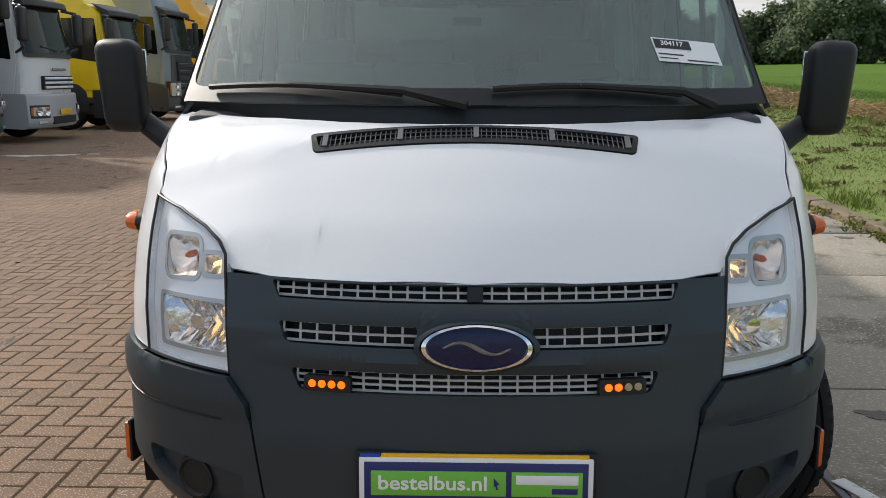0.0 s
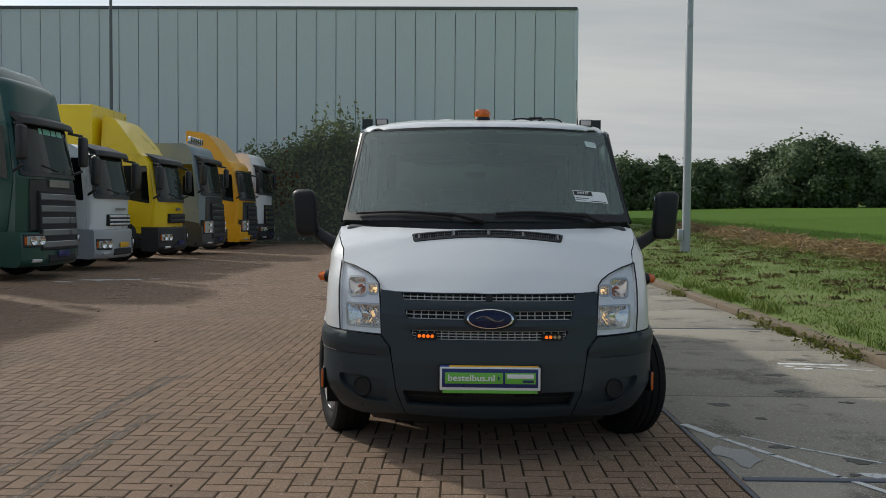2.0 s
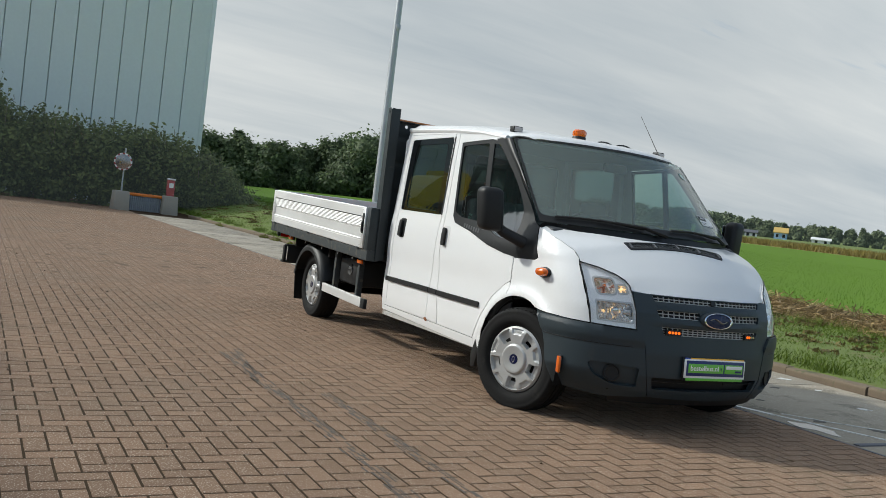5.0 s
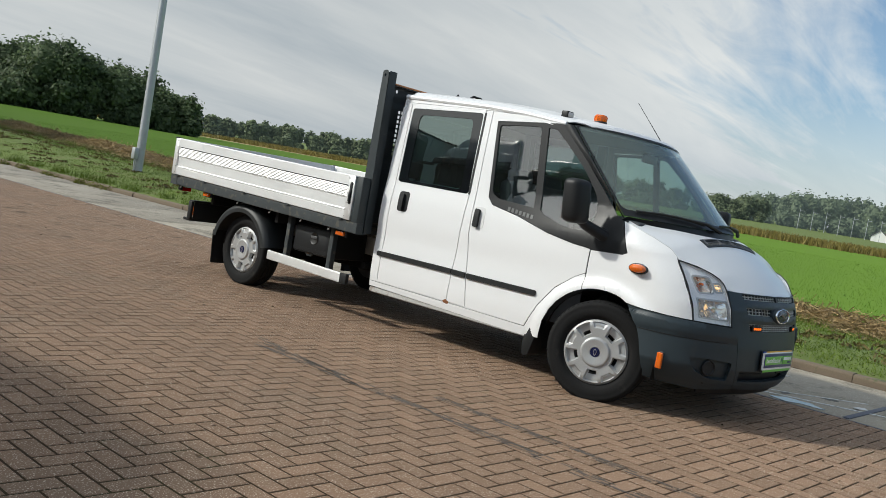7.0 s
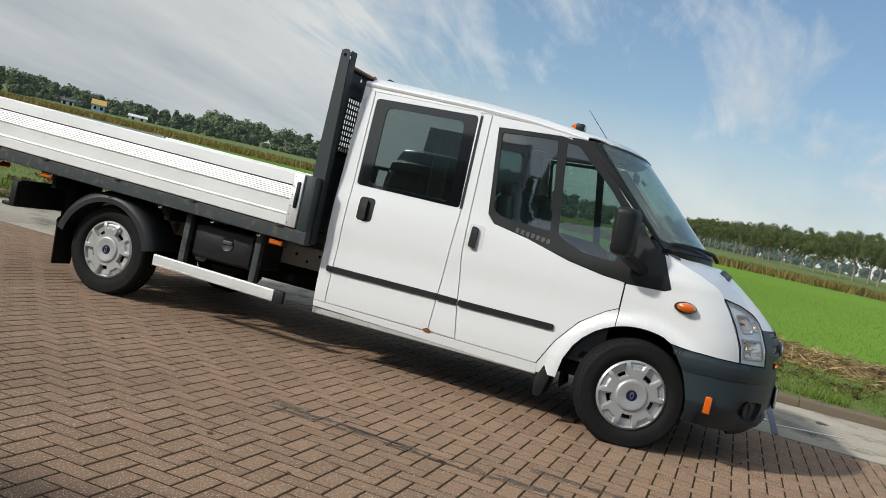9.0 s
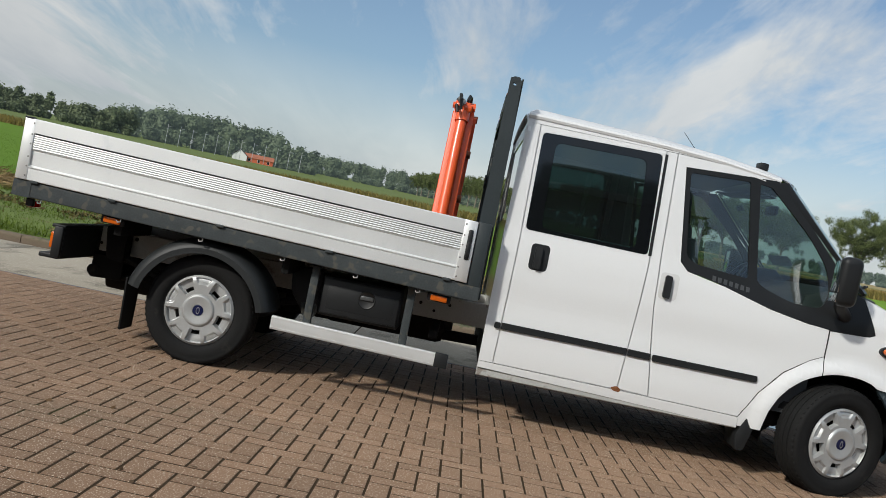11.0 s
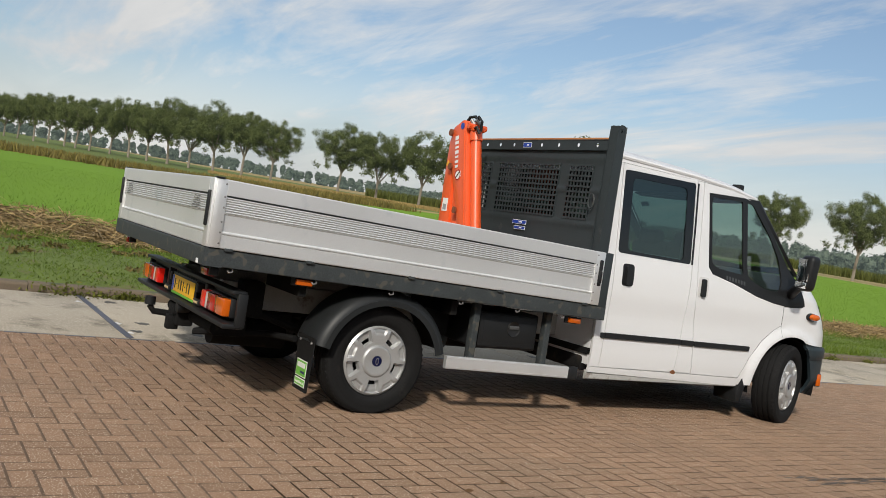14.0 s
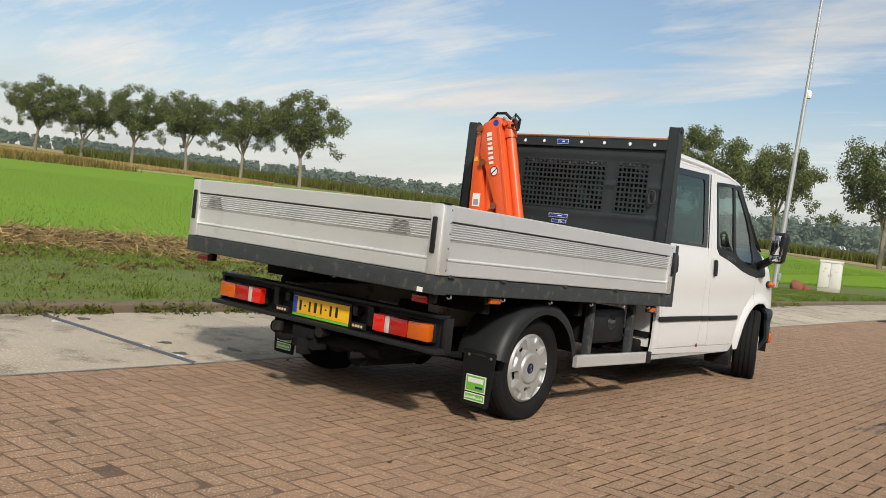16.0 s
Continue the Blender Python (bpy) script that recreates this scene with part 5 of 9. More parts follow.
def lorry(y, label, body, high, lower, bumper=None, sleeper=True, fairing=None, box_col=None, bars=(0.9, 1.9, 7), lamp_z=0.75, lamp_h=0.10, glass=(0.56, 0.83), width=2.46, visor=True, front=-8.4, cap=None, stripe=None, badge=None, plate=None, panel=None, bar_paint=None, mask=0.60, sign=None):
    """A cab-over lorry facing along x: cab height high, grille bars from bars[0] to bars[1] over the share mask of its width."""
    t = thing("parked_lorry", label, "lorry", "row of parked lorries", at=pose(front, y, 0))
    w = width / 2
    floor_z, back = 0.62, -2.25 if sleeper else -1.75
    g0, g1 = high * glass[0], high * glass[1]
    prof = rounded([(back, floor_z), (-0.10, floor_z), (-0.02, 1.0), (0.0, g0 - 0.05), (-0.20, g1), (-0.36, high - 0.10), (-0.70, high), (back, high)], [0.02, 0.05, 0.1, 0.1, 0.25, 0.25, 0.3, 0.1])
    side = lambda z: 1.0 - 0.07 * max(0.0, (z - g0) / (high - g0)) ** 2 - (0.05 * ((z - high + 0.25) / 0.25) ** 2 if z > high - 0.25 else 0.0)
    part("cab", loft(prof, -w, w, w, 24, side), body, t, angle=55)
    # windscreen follows the sloping, bowed front
    sc = [(-w + 0.09, 0.0), (w - 0.09, 0.0), (w - 0.17, 1.0), (-w + 0.17, 1.0)]
    lean = lambda out: (lambda u, v: Vector((-0.005 + out - 0.195 * v + bow(u, w), u, g0 + (g1 - g0) * v)))
    part("windscreen", sheet(rounded(sc, 0.06), [], lean(0.034), 0.14, 0.0, inside=(-2, 0, 2)), LORRY_SCREEN, t)
    part("screen_frame", sheet(rounded([(-w + 0.04, -0.09), (w - 0.04, -0.09), (w - 0.12, 1.06), (-w + 0.12, 1.06)], 0.08), [rounded(sc, 0.06)], lean(0.028), 0.14, 0.012, inside=(-2, 0, 2)), LORRY_BLACK, t)
    for q in (-1, 1):
        part("wiper", tube([lean(0.05)(q * 0.15 + 0.1, 0.05), lean(0.05)(q * 0.62, 0.14)], 0.015, 5), LORRY_BLACK, t)
    for q in (-1, 1):
        d = part("door", prism(rounded([(-1.45, floor_z + 0.35), (-0.42, floor_z + 0.35), (-0.30, g0 - 0.15), (-0.42, g1 - 0.02), (-1.45, g1 - 0.02)], 0.06), "y", q * (w - 0.03), q * (w + 0.010), 0.004), body, t)
        part("door_window", prism(rounded([(-1.38, g0 + 0.02), (-0.40, g0 - 0.14), (-0.48, g1 - 0.10), (-1.38, g1 - 0.10)], 0.05), "y", q * (w + 0.006), q * (w + 0.018)), FRIT, d)
        part("door_handle", box(-1.30, q * (w + 0.022), g0 - 0.18, 0.18, 0.03, 0.05, 0.01), LORRY_BLACK, d)
        mi = part("mirror", box(-0.06, q * (w + 0.15), (g0 + g1) / 2 + 0.06, 0.15, 0.27, 0.66, 0.06, 3), LORRY_BLACK, t)
        part("mirror_arm", tube([(-0.30, q * (w - 0.06), g1 - 0.03), (-0.06, q * (w + 0.13), g1 - 0.08)], 0.03, 6), LORRY_BLACK, mi)
        part("mirror_arm", tube([(-0.30, q * (w - 0.02), g0), (-0.06, q * (w + 0.12), g0 + 0.12)], 0.03, 6), LORRY_BLACK, mi)
        part("step", box(-0.66, q * (w - 0.10), 0.60, 0.70, 0.2, 0.46, 0.05), lower, t)
        part("wheel_arch", prism(rounded([(-1.95, 0.45), (-1.80, 0.95), (-1.55, 1.12), (-0.98, 1.12), (-0.80, 0.95), (-0.72, 0.45)], 0.08), "y", q * (w - 0.30), q * (w + 0.022), 0.01), LORRY_BLACK, t)
        # lamp cluster let into the corner of the bumper: clear cover over two round reflectors, amber end
        a, b = sorted((q * w * 0.58, q * w * 0.97))
        pod = part("headlamp", band(w, a, b, lamp_z - lamp_h - 0.03, lamp_z + lamp_h + 0.03, 0.108, 0.10), LORRY_BLACK, t)
        a, b = sorted((q * w * 0.60, q * w * 0.93))
        part("lamp_cover", band(w, a, b, lamp_z - lamp_h, lamp_z + lamp_h, 0.114, 0.06, 0.02), LAMP_PALE, pod)
        for k in range(2):
            up = lamp_h > 0.16
            ly, lz = (q * w * 0.76, lamp_z + (k - 0.5) * lamp_h) if up else (q * w * (0.67 + 0.16 * k), lamp_z)
            lm = Matrix.Translation((0.116 + bow(ly, w), ly, lz)) @ Euler((0, radians(90), 0)).to_matrix().to_4x4() @ Matrix.Rotation(radians(-q * 18), 4, "X")
            part("reflector", lathe([(0.085, 0), (0.082, 0.016), (0.070, 0.016), (0.05, 0.004), (0.018, 0.0), (0.016, 0.014), (0, 0.016)], lm, 20), CHROME, pod)
        a, b = sorted((q * w * 0.935, q * w * 0.965))
        part("lamp_indicator", band(w, a, b, lamp_z - lamp_h * 0.8, lamp_z + lamp_h * 0.8, 0.112, 0.05), AMBER, pod)
        a, b = sorted((q * w * 0.66, q * w * 0.84))
        part("fog_lamp", band(w, a, b, 0.37, 0.44, 0.112, 0.05, 0.02), LAMP_PALE, pod)
        for x in (-1.35, -5.2):
            m = Matrix.Translation((x, q * (w - 0.17), 0.50)) @ Euler((radians(-90 * q), 0, 0)).to_matrix().to_4x4()
            wh = part("wheel", lathe([(0.28, -0.14), (0.46, -0.15), (0.50, -0.11), (0.50, 0.11), (0.46, 0.15), (0.30, 0.14)], m, 28), RUBBER, t)
            part("rim", lathe([(0.30, 0.12), (0.26, 0.06), (0.16, 0.05), (0.13, 0.12), (0, 0.13)], m, 24), STEEL, wh)
    # bumper and grille
    part("bumper", loft(rounded([(-0.45, 0.30), (0.02, 0.28), (0.10, 0.40), (0.08, 0.97), (-0.45, 0.97)], [0.02, 0.06, 0.06, 0.06, 0.02]), -w - 0.01, w + 0.01, w, 14), bumper or lower, t)
    part("air_intake", band(w, -w * 0.48, w * 0.48, 0.36, 0.52, 0.110, 0.06, 0.02), LORRY_DARK, t)
    if panel:
        part("front_panel", band(w, -w * 0.80, w * 0.80, 0.99, g0 - 0.14, 0.030, 0.08, 0.02, 10, -0.01), panel, t)
    b0, b1, n = bars
    gp = part("grille", band(w, -w * mask, w * mask, b0, b1, 0.050 if b0 > 0.95 else 0.115, 0.12, 0.02, 8, 0.0 if b0 > 0.95 else -0.055), LORRY_DARK, t)
    for i in range(n):
        z, h = b0 + (b1 - b0) * (i + 0.5) / n, (b1 - b0) / n * 0.26
        x = 0.050 if b0 > 0.95 else 0.115 - 0.055 * (z - b0) / (b1 - b0)
        part("grille_bar", band(w, -w * (mask - 0.03), w * (mask - 0.03), z - h, z + h, x + 0.016, 0.06, 0.012, 8), bar_paint or lower, gp)
    if badge:
        part("badge", band(w, -badge[1] / 2, badge[1] / 2, badge[0] - badge[2] / 2, badge[0] + badge[2] / 2, 0.048, 0.02, 0.006), STEEL, t, "maker's lettering reduced to a bar")
    part("plate", box(0.122, 0.0, 0.52 if plate is None else plate, 0.012, 0.52, 0.12, 0.004), PLATE_Y if plate else SIGN_NAVY, t)
    if visor:
        part("sun_visor", loft(rounded([(-0.46, g1 + 0.26), (-0.02, g1 + 0.09), (0.02, g1 - 0.04), (-0.06, g1 - 0.05), (-0.14, g1 + 0.03)], 0.03), -w + 0.12, w - 0.12, w, 12), LORRY_BLACK, t)
    if fairing:
        f_high = fairing[0]
        part("roof_fairing", loft(rounded([(-0.62, high - 0.06), (-0.92, high + 0.30), (-1.45, f_high - 0.10), (back - 0.05, f_high), (back - 0.05, high - 0.06)], [0.05, 0.35, 0.35, 0.05, 0.02]), -w * fairing[1], w * fairing[1], w, 14, lambda z: 1.0 - 0.16 * max(0.0, (z - high) / (f_high - high)) ** 2), body if len(fairing) < 3 else fairing[2], t, angle=60)
    if sign:
        for k, (y0, y1) in enumerate(((-0.52, -0.40), (-0.34, -0.05), (0.0, 0.20), (0.25, 0.50))):
            part("name_bar", sheet([(y0, 0.80), (y1, 0.80), (y1, 0.92), (y0, 0.92)], [], lean(0.040), 0.1, 0.002, inside=(-2, 0, 2)), sign, t)
    if cap:
        part("roof_lamp_bar", join(box(-0.8, 0, high + 0.06, 0.08, 1.5, 0.05, 0.01), *[lathe([(0, -0.05), (0.11, -0.03), (0.12, 0.04), (0.10, 0.06), (0, 0.065)], Matrix.Translation((-0.74, -0.62 + 0.25 * i, high + 0.16)) @ Euler((0, radians(90), 0)).to_matrix().to_4x4(), 16) for i in range(6)]), CHROME, t)
    if box_col:
        part("cargo_box", box(back - 3.2, 0, (box_col[1] + 0.95) / 2, 6.0, 2.55, box_col[1] - 0.95, 0.03), box_col[0], t)
        part("box_edge", box(back - 0.22, 0, (box_col[1] + 0.95) / 2, 0.05, 2.58, box_col[1] - 0.92, 0.02), box_col[0], t)
    part("chassis", box(back - 1.6, 0, 0.75, 4.6, 0.9, 0.3, 0.02), LORRY_DARK, t)
    if stripe:
        part("lower_panel", prism(rounded([(-1.9, 0.5), (-0.35, 0.5), (-0.25, 1.05), (-1.9, 1.35)], 0.05), "y", -w - 0.014, -w + 0.01), stripe, t)
    return t


GREEN_P, GREY_P, YEL_P, ORA_P = paint("dark_green_lorry_paint", (0.004, 0.058, 0.043), 0.42), paint("steel_grey_lorry_paint", (0.22, 0.28, 0.32)), paint("yellow_lorry_paint", (0.90, 0.63, 0.010)), paint("orange_yellow_lorry_paint", (0.88, 0.42, 0.010))
SILVER_P, WHITE_P, DGREY_P = paint("silver_grey_cab_paint", (0.78, 0.81, 0.82)), paint("white_cab_paint", (0.82, 0.83, 0.83)), paint("dark_grey_grille_paint", (0.06, 0.065, 0.068))
BAR_GREY = paint("grey_grille_bar_paint", (0.20, 0.215, 0.22))
TEAL = paint("pale_teal_lettering", (0.25, 0.62, 0.50), 0.5)
PALE_BUMPER = paint("pale_grey_bumper_plastic", (0.40, 0.42, 0.43), 0.5)
a = lorry(13.55, "tall unseen dark green long-haul lorry, added to shade the yard with a slatted grille", GREEN_P, 4.0, DGREY_P, GREEN_P, fairing=(4.2, 0.9), bars=(0.60, 1.78, 5), bar_paint=BAR_GREY, mask=0.66, lamp_z=0.80, glass=(0.535, 0.775), badge=(1.93, 0.9, 0.15), panel=LORRY_BLACK, sign=TEAL)
b = lorry(16.85, "small silver-grey lorry with a pale box body", SILVER_P, 2.95, SILVER_P, PALE_BUMPER, False, box_col=(WHITE_P, 3.3), bars=(1.05, 1.32, 3), lamp_z=0.62, glass=(0.60, 0.92), width=2.2, badge=(1.45, 0.6, 0.05), plate=0.6)
c = lorry(21.25, "yellow lorry with a high roof fairing and yellow box body", YEL_P, 3.05, LORRY_BLACK, LORRY_BLACK, False, fairing=(4.1, 0.92), box_col=(YEL_P, 4.35), bars=(1.08, 1.35, 2), lamp_z=0.68, glass=(0.58, 0.91), width=2.3, badge=(1.48, 0.35, 0.07))
d = lorry(25.55, "grey sleeper-cab lorry with a row of chrome roof lamps", GREY_P, 3.65, DGREY_P, DGREY_P, bars=(0.55, 1.72, 6), mask=0.62, glass=(0.56, 0.84), cap=True, stripe=DGREY_P, panel=DGREY_P, lamp_z=0.92, lamp_h=0.20)
e = lorry(30.55, "orange-yellow lorry with a tall roof fairing", ORA_P, 3.45, DGREY_P, ORA_P, fairing=(4.55, 0.9), bars=(0.55, 1.70, 6), mask=0.62, glass=(0.57, 0.86), visor=False, panel=DGREY_P, lamp_z=0.92, lamp_h=0.20)
f = lorry(33.75, "white lorry with a dark grille and chrome star bars", WHITE_P, 3.9, WHITE_P, LORRY_BLACK, bars=(0.70, 1.75, 5), mask=0.64, bar_paint=CHROME, glass=(0.58, 0.83))
# unseen lorries added beside the walk to shade the bricks; the windows mirror them
g = lorry(9.0, "unseen silver-grey long-haul lorry with a roof fairing, added to shade the yard", SILVER_P, 3.6, LORRY_BLACK, DGREY_P, fairing=(4.15, 0.9))
h = lorry(4.8, "unseen steel-grey lorry with a pale grey box body, added to shade the yard", GREY_P, 3.3, LORRY_BLACK, LORRY_BLACK, False, front=-7.5, width=2.3, box_col=(SILVER_P, 4.1))
i = lorry(1.5, "unseen dark green long-haul lorry, added to shade the yard", GREEN_P, 3.75, DGREY_P, GREEN_P, front=-7.6)


# ---- the crew-cab pickup ----
VAN = thing("crew_cab_pickup", "white crew-cab dropside pickup with dark bumper on brick yard", "pickup truck")
WIDE, CORNER, SHAPE = 0.947, 0.55, 2.2


def nose(z):
    """How far back the front lies on the centre line, by height."""
    return float(np.interp(z, [0.18, 0.24, 0.30, 0.40, 0.55, 0.66, 0.80, 0.915, 1.0, 1.1, 1.2, 1.3], [0.20, 0.14, 0.105, 0.085, 0.085, 0.10, 0.118, 0.165, 0.215, 0.29, 0.38, 0.48]))


_a = np.linspace(0, math.pi / 2, 400)
_px, _py = WIDE * np.sin(_a) ** (2 / SHAPE), CORNER * (1 - np.cos(_a) ** (2 / SHAPE))
_pu = np.r_[0, np.cumsum(np.hypot(np.diff(_px), np.diff(_py)))]
ROUND = float(_pu[-1])


def wrap(u):
    """Plan of the front: arc length from the centre line to (x, set-back)."""
    a = abs(u)
    if a <= ROUND:
        return math.copysign(float(np.interp(a, _pu, _px)), u), float(np.interp(a, _pu, _py))
    return math.copysign(WIDE, u), CORNER + a - ROUND


def along(x):
    return math.copysign(float(np.interp(abs(x), _px, _pu)), x)


def along_y(y, z):
    """Arc length at which the front's plan reaches y, for the side beyond the corner."""
    d = y - nose(z)
    return float(np.interp(d, _py, _pu)) if d < CORNER else ROUND + d - CORNER


def face(out=0.0):
    def place(u, z):
        (x, d), (x2, d2) = wrap(u), wrap(u + (0.004 if u >= 0 else -0.004))
        t = Vector((x2 - x, d2 - d, 0)).normalized()
        n = Vector((t.y, -t.x, 0)) if u >= 0 else Vector((-t.y, t.x, 0))
        tuck = 1.0 - 0.085 * min(1.0, max(0.0, (0.40 - z) / 0.145)) ** 1.2
        return Vector((x * tuck, nose(z) + d, z)) + n * out
    return place


def lamp_y(x, z):
    """How far back the front's surface lies at x and z."""
    return nose(z) + wrap(along(x))[1]


def half_width(y, z):
    a = float(np.interp(z, [0.28, 0.36, 0.46, 0.95, 1.12, 1.28, 1.6, 1.95, 2.05], [0.925, 0.942, 0.953, 0.957, 0.950, 0.930, 0.906, 0.876, 0.862]))
    a -= 0.007 * math.exp(-(((z - 0.80) / 0.10) ** 2)) * min(1, max(0, (y - 1.2) / 0.4))
    r = math.hypot((y - 0.985) / 0.47, (z - 0.335) / 0.435)
    a -= 0.012 * min(1, max(0, (1.35 - y) / 0.5)) * (1 - min(1, max(0, (z - 1.05) / 0.15)))
    if r < 1.22:
        a += 0.028 * (0.5 + 0.5 * math.cos(math.pi * min(1, abs(r - 1.03) / 0.19)))
    a -= 0.050 * min(1, max(0, (2.0 - y) / 0.85)) * min(1, max(0, (z - 1.10) / 0.25))
    back = nose(min(z, 1.3)) + CORNER - y
    if back > 0:
        a *= (1 - min(1, back / CORNER) ** SHAPE) ** (1 / SHAPE)
    return a


def flank(side, out=0.0):
    return lambda y, z: Vector((side * (half_width(y, z) + out), y, z))


def arch_y(z, front=True):
    c = math.sqrt(max(0, 1 - ((z - 0.335) / 0.435) ** 2))
    return 0.985 - 0.47 * c if front else 0.985 + 0.47 * c


def arch_z(y):
    return 0.335 + 0.435 * math.sqrt(max(0, 1 - ((y - 0.985) / 0.47) ** 2))


def edge_z(y):
    return 1.081 + 0.405 * (y - 0.484)


def hood_z(x, y):
    y -= 0.072 * abs(x) ** 1.7 * min(1, max(0, (0.85 - y) / 0.35))
    p = float(np.interp(y, [0.12, 0.165, 0.20, 0.30, 0.45, 0.57, 0.70, 1.0], [0.85, 0.905, 0.942, 1.035, 1.152, 1.237, 1.285, 1.362]))
    c = float(np.interp(y, [0.17, 0.25, 0.31, 0.484, 0.98], [0.225, 0.195, 0.15, 0.145, 0.10]))
    return p - c * x * x


def seam_z(y):
    """Height of the line where bonnet and wing meet."""
    z = edge_z(y)
    for _ in range(6):
        z = hood_z(half_width(y, z) - 0.006, y)
    return z


def screen(x, z):
    return Vector((x, 0.685 + (z - 1.30) * (1.0 + 0.04 * abs(x)) + 0.36 * x * x, z))


def van_sides():
    for s in (-1, 1):
        # inner shell behind the doors, seen in the shut lines
        part("side_shell", sheet([(1.62, 0.33), (3.29, 0.35), (3.29, 1.97), (2.245, 1.95), (2.235, 1.0), (1.62, 1.0)],
             [[(3.15, 1.88), (2.43, 1.88), (2.42, 1.30), (3.15, 1.30)]], flank(s, -0.012), 0.08), WHITE, VAN)
        fender = [(1.150, arch_z(1.150))] + [(y, arch_z(y)) for y in np.linspace(1.10, 0.84, 8)] + [(0.79, 0.722), (0.65, 0.709), (0.50, 0.702), (0.43, 0.700)] + [(lamp_y(x, z) + 0.003, z) for x, z in ((0.829, 0.698), (0.837, 0.78), (0.842, 0.859), (0.846, 0.97), (0.846, 1.055))]
        fender += [(y, seam_z(y) - 0.003) for y in (0.55, 0.60, 0.66, 0.72, 0.78, 0.84, 0.89, 0.93)] + [(0.955, seam_z(0.955) - 0.005), (0.862, 1.052), (0.90, 1.034), (1.150, 1.024)]
        part("front_wing", sheet(fender, [], flank(s), 0.035, 0.004), WHITE, VAN)
        door = [(1.160, 0.860), (1.24, 0.820), (1.39, 0.712), (1.52, 0.55), (1.612, 0.376), (2.190, 0.384), (2.232, 0.66), (2.273, 0.96), (2.286, 1.3), (2.301, 1.945), (1.68, 1.922), (1.645, 1.90),
                (2.238, 1.872), (2.162, 1.270), (2.108, 1.216), (1.85, 1.166), (1.55, 1.084), (1.30, 1.042), (1.160, 1.032)]
        d = part("front_door", sheet(door, [], flank(s), 0.045, 0.006), WHITE, VAN)
        well = [(1.160, 0.855), (1.24, 0.815), (1.385, 0.708), (1.513, 0.55), (1.604, 0.376), (1.60, 0.315), (1.46, 0.318)] + [(arch_y(z, False), z) for z in (0.36, 0.45, 0.55, 0.62, 0.68)] + [(y, arch_z(y)) for y in (1.27, 1.22, 1.156)] + [(1.156, 0.84)]
        part("wheel_arch_panel", sheet(well, [], flank(s), 0.04, 0.004), WHITE, VAN)
        trim = [(1.655, 1.898), (2.234, 1.868), (2.158, 1.274), (2.105, 1.221), (1.85, 1.171), (1.55, 1.089), (1.30, 1.048), (1.154, 1.030), (0.90, 1.040), (0.868, 1.054), (0.960, 1.262), (1.03, 1.30), (1.60, 1.892)]
        main = rounded([(2.203, 1.842), (1.812, 1.860), (1.718, 1.248), (2.06, 1.272), (2.132, 1.308)], [0.03, 0.02, 0.02, 0.05, 0.04])
        quarter = rounded([(1.748, 1.858), (1.668, 1.850), (1.37, 1.590), (1.215, 1.40), (1.185, 1.25), (1.235, 1.150), (1.42, 1.150), (1.60, 1.205), (1.660, 1.240)], [0.01, 0.02, 0.1, 0.1, 0.06, 0.05, 0.06, 0.02, 0.02])
        t = part("window_trim", sheet(trim, [main, quarter], flank(s, 0.003), 0.045, 0.012), BLACK_GLOSS, d)
        part("window", sheet(main, [], flank(s, -0.006), 0.07), GLASS, d)
        part("quarter_window", sheet(quarter, [], flank(s, -0.006), 0.07), GLASS, d)
        for i in range(7):
            y0, z0 = 1.945 - i * 0.037, 1.206 - i * 0.0045
            bar = [(y0, z0 + 0.017), (y0 - 0.022, z0 + 0.0155), (y0 - 0.022, z0 - 0.0155), (y0, z0 - 0.014)]
            part("name_bar", sheet(bar, [], flank(s, 0.0055), 0.02, 0.003), NAME_GREY, d, "grey raised name lettering reduced to a bar")
        rear = [(2.402, 0.390), (3.204, 0.396), (3.196, 0.8), (3.192, 1.25), (3.200, 1.955), (2.382, 1.948), (2.362, 1.60), (2.362, 1.2), (2.378, 0.8)]
        hole = rounded([(2.398, 1.922), (3.180, 1.912), (3.172, 1.275), (2.374, 1.266)], 0.03)
        r = part("rear_door", sheet(rear, [hole], flank(s), 0.05, 0.006), WHITE, VAN)
        frit = rounded([(2.49, 1.868), (3.085, 1.862), (3.075, 1.300), (2.46, 1.292)], 0.05)
        part("window_border", sheet(rounded([(2.400, 1.920), (3.178, 1.910), (3.170, 1.277), (2.376, 1.268)], 0.03), [frit], flank(s, -0.003), 0.05, 0.004), FRIT, r)
        part("window", sheet(rounded([(2.46, 1.895), (3.115, 1.888), (3.105, 1.282), (2.44, 1.274)], 0.03), [], flank(s, -0.009), 0.08), TINTED, r)
        part("seal_strip", sheet([(2.352, 1.265), (2.372, 1.265), (2.384, 1.925), (2.366, 1.925)], [], flank(s, 0.003), 0.05, 0.006), BLACK, r)
        part("pillar", sheet([(2.198, 0.388), (2.395, 0.394), (2.372, 0.8), (2.355, 1.2), (2.356, 1.6), (2.375, 1.946), (2.308, 1.944), (2.293, 1.3), (2.280, 0.96), (2.239, 0.66)], [], flank(s), 0.05, 0.006), WHITE, VAN)
        part("sill", sheet([(1.60, 0.300), (1.605, 0.370), (2.20, 0.379), (3.20, 0.390), (3.30, 0.392), (3.30, 0.350)], [], flank(s), 0.04, 0.02), WHITE, VAN)
        part("sill_flange", prism([(0.90 * s, 0.29), (0.93 * s, 0.30), (0.93 * s, 0.335), (0.90 * s, 0.36)], "y", 1.6, 3.3), CHASSIS, VAN)
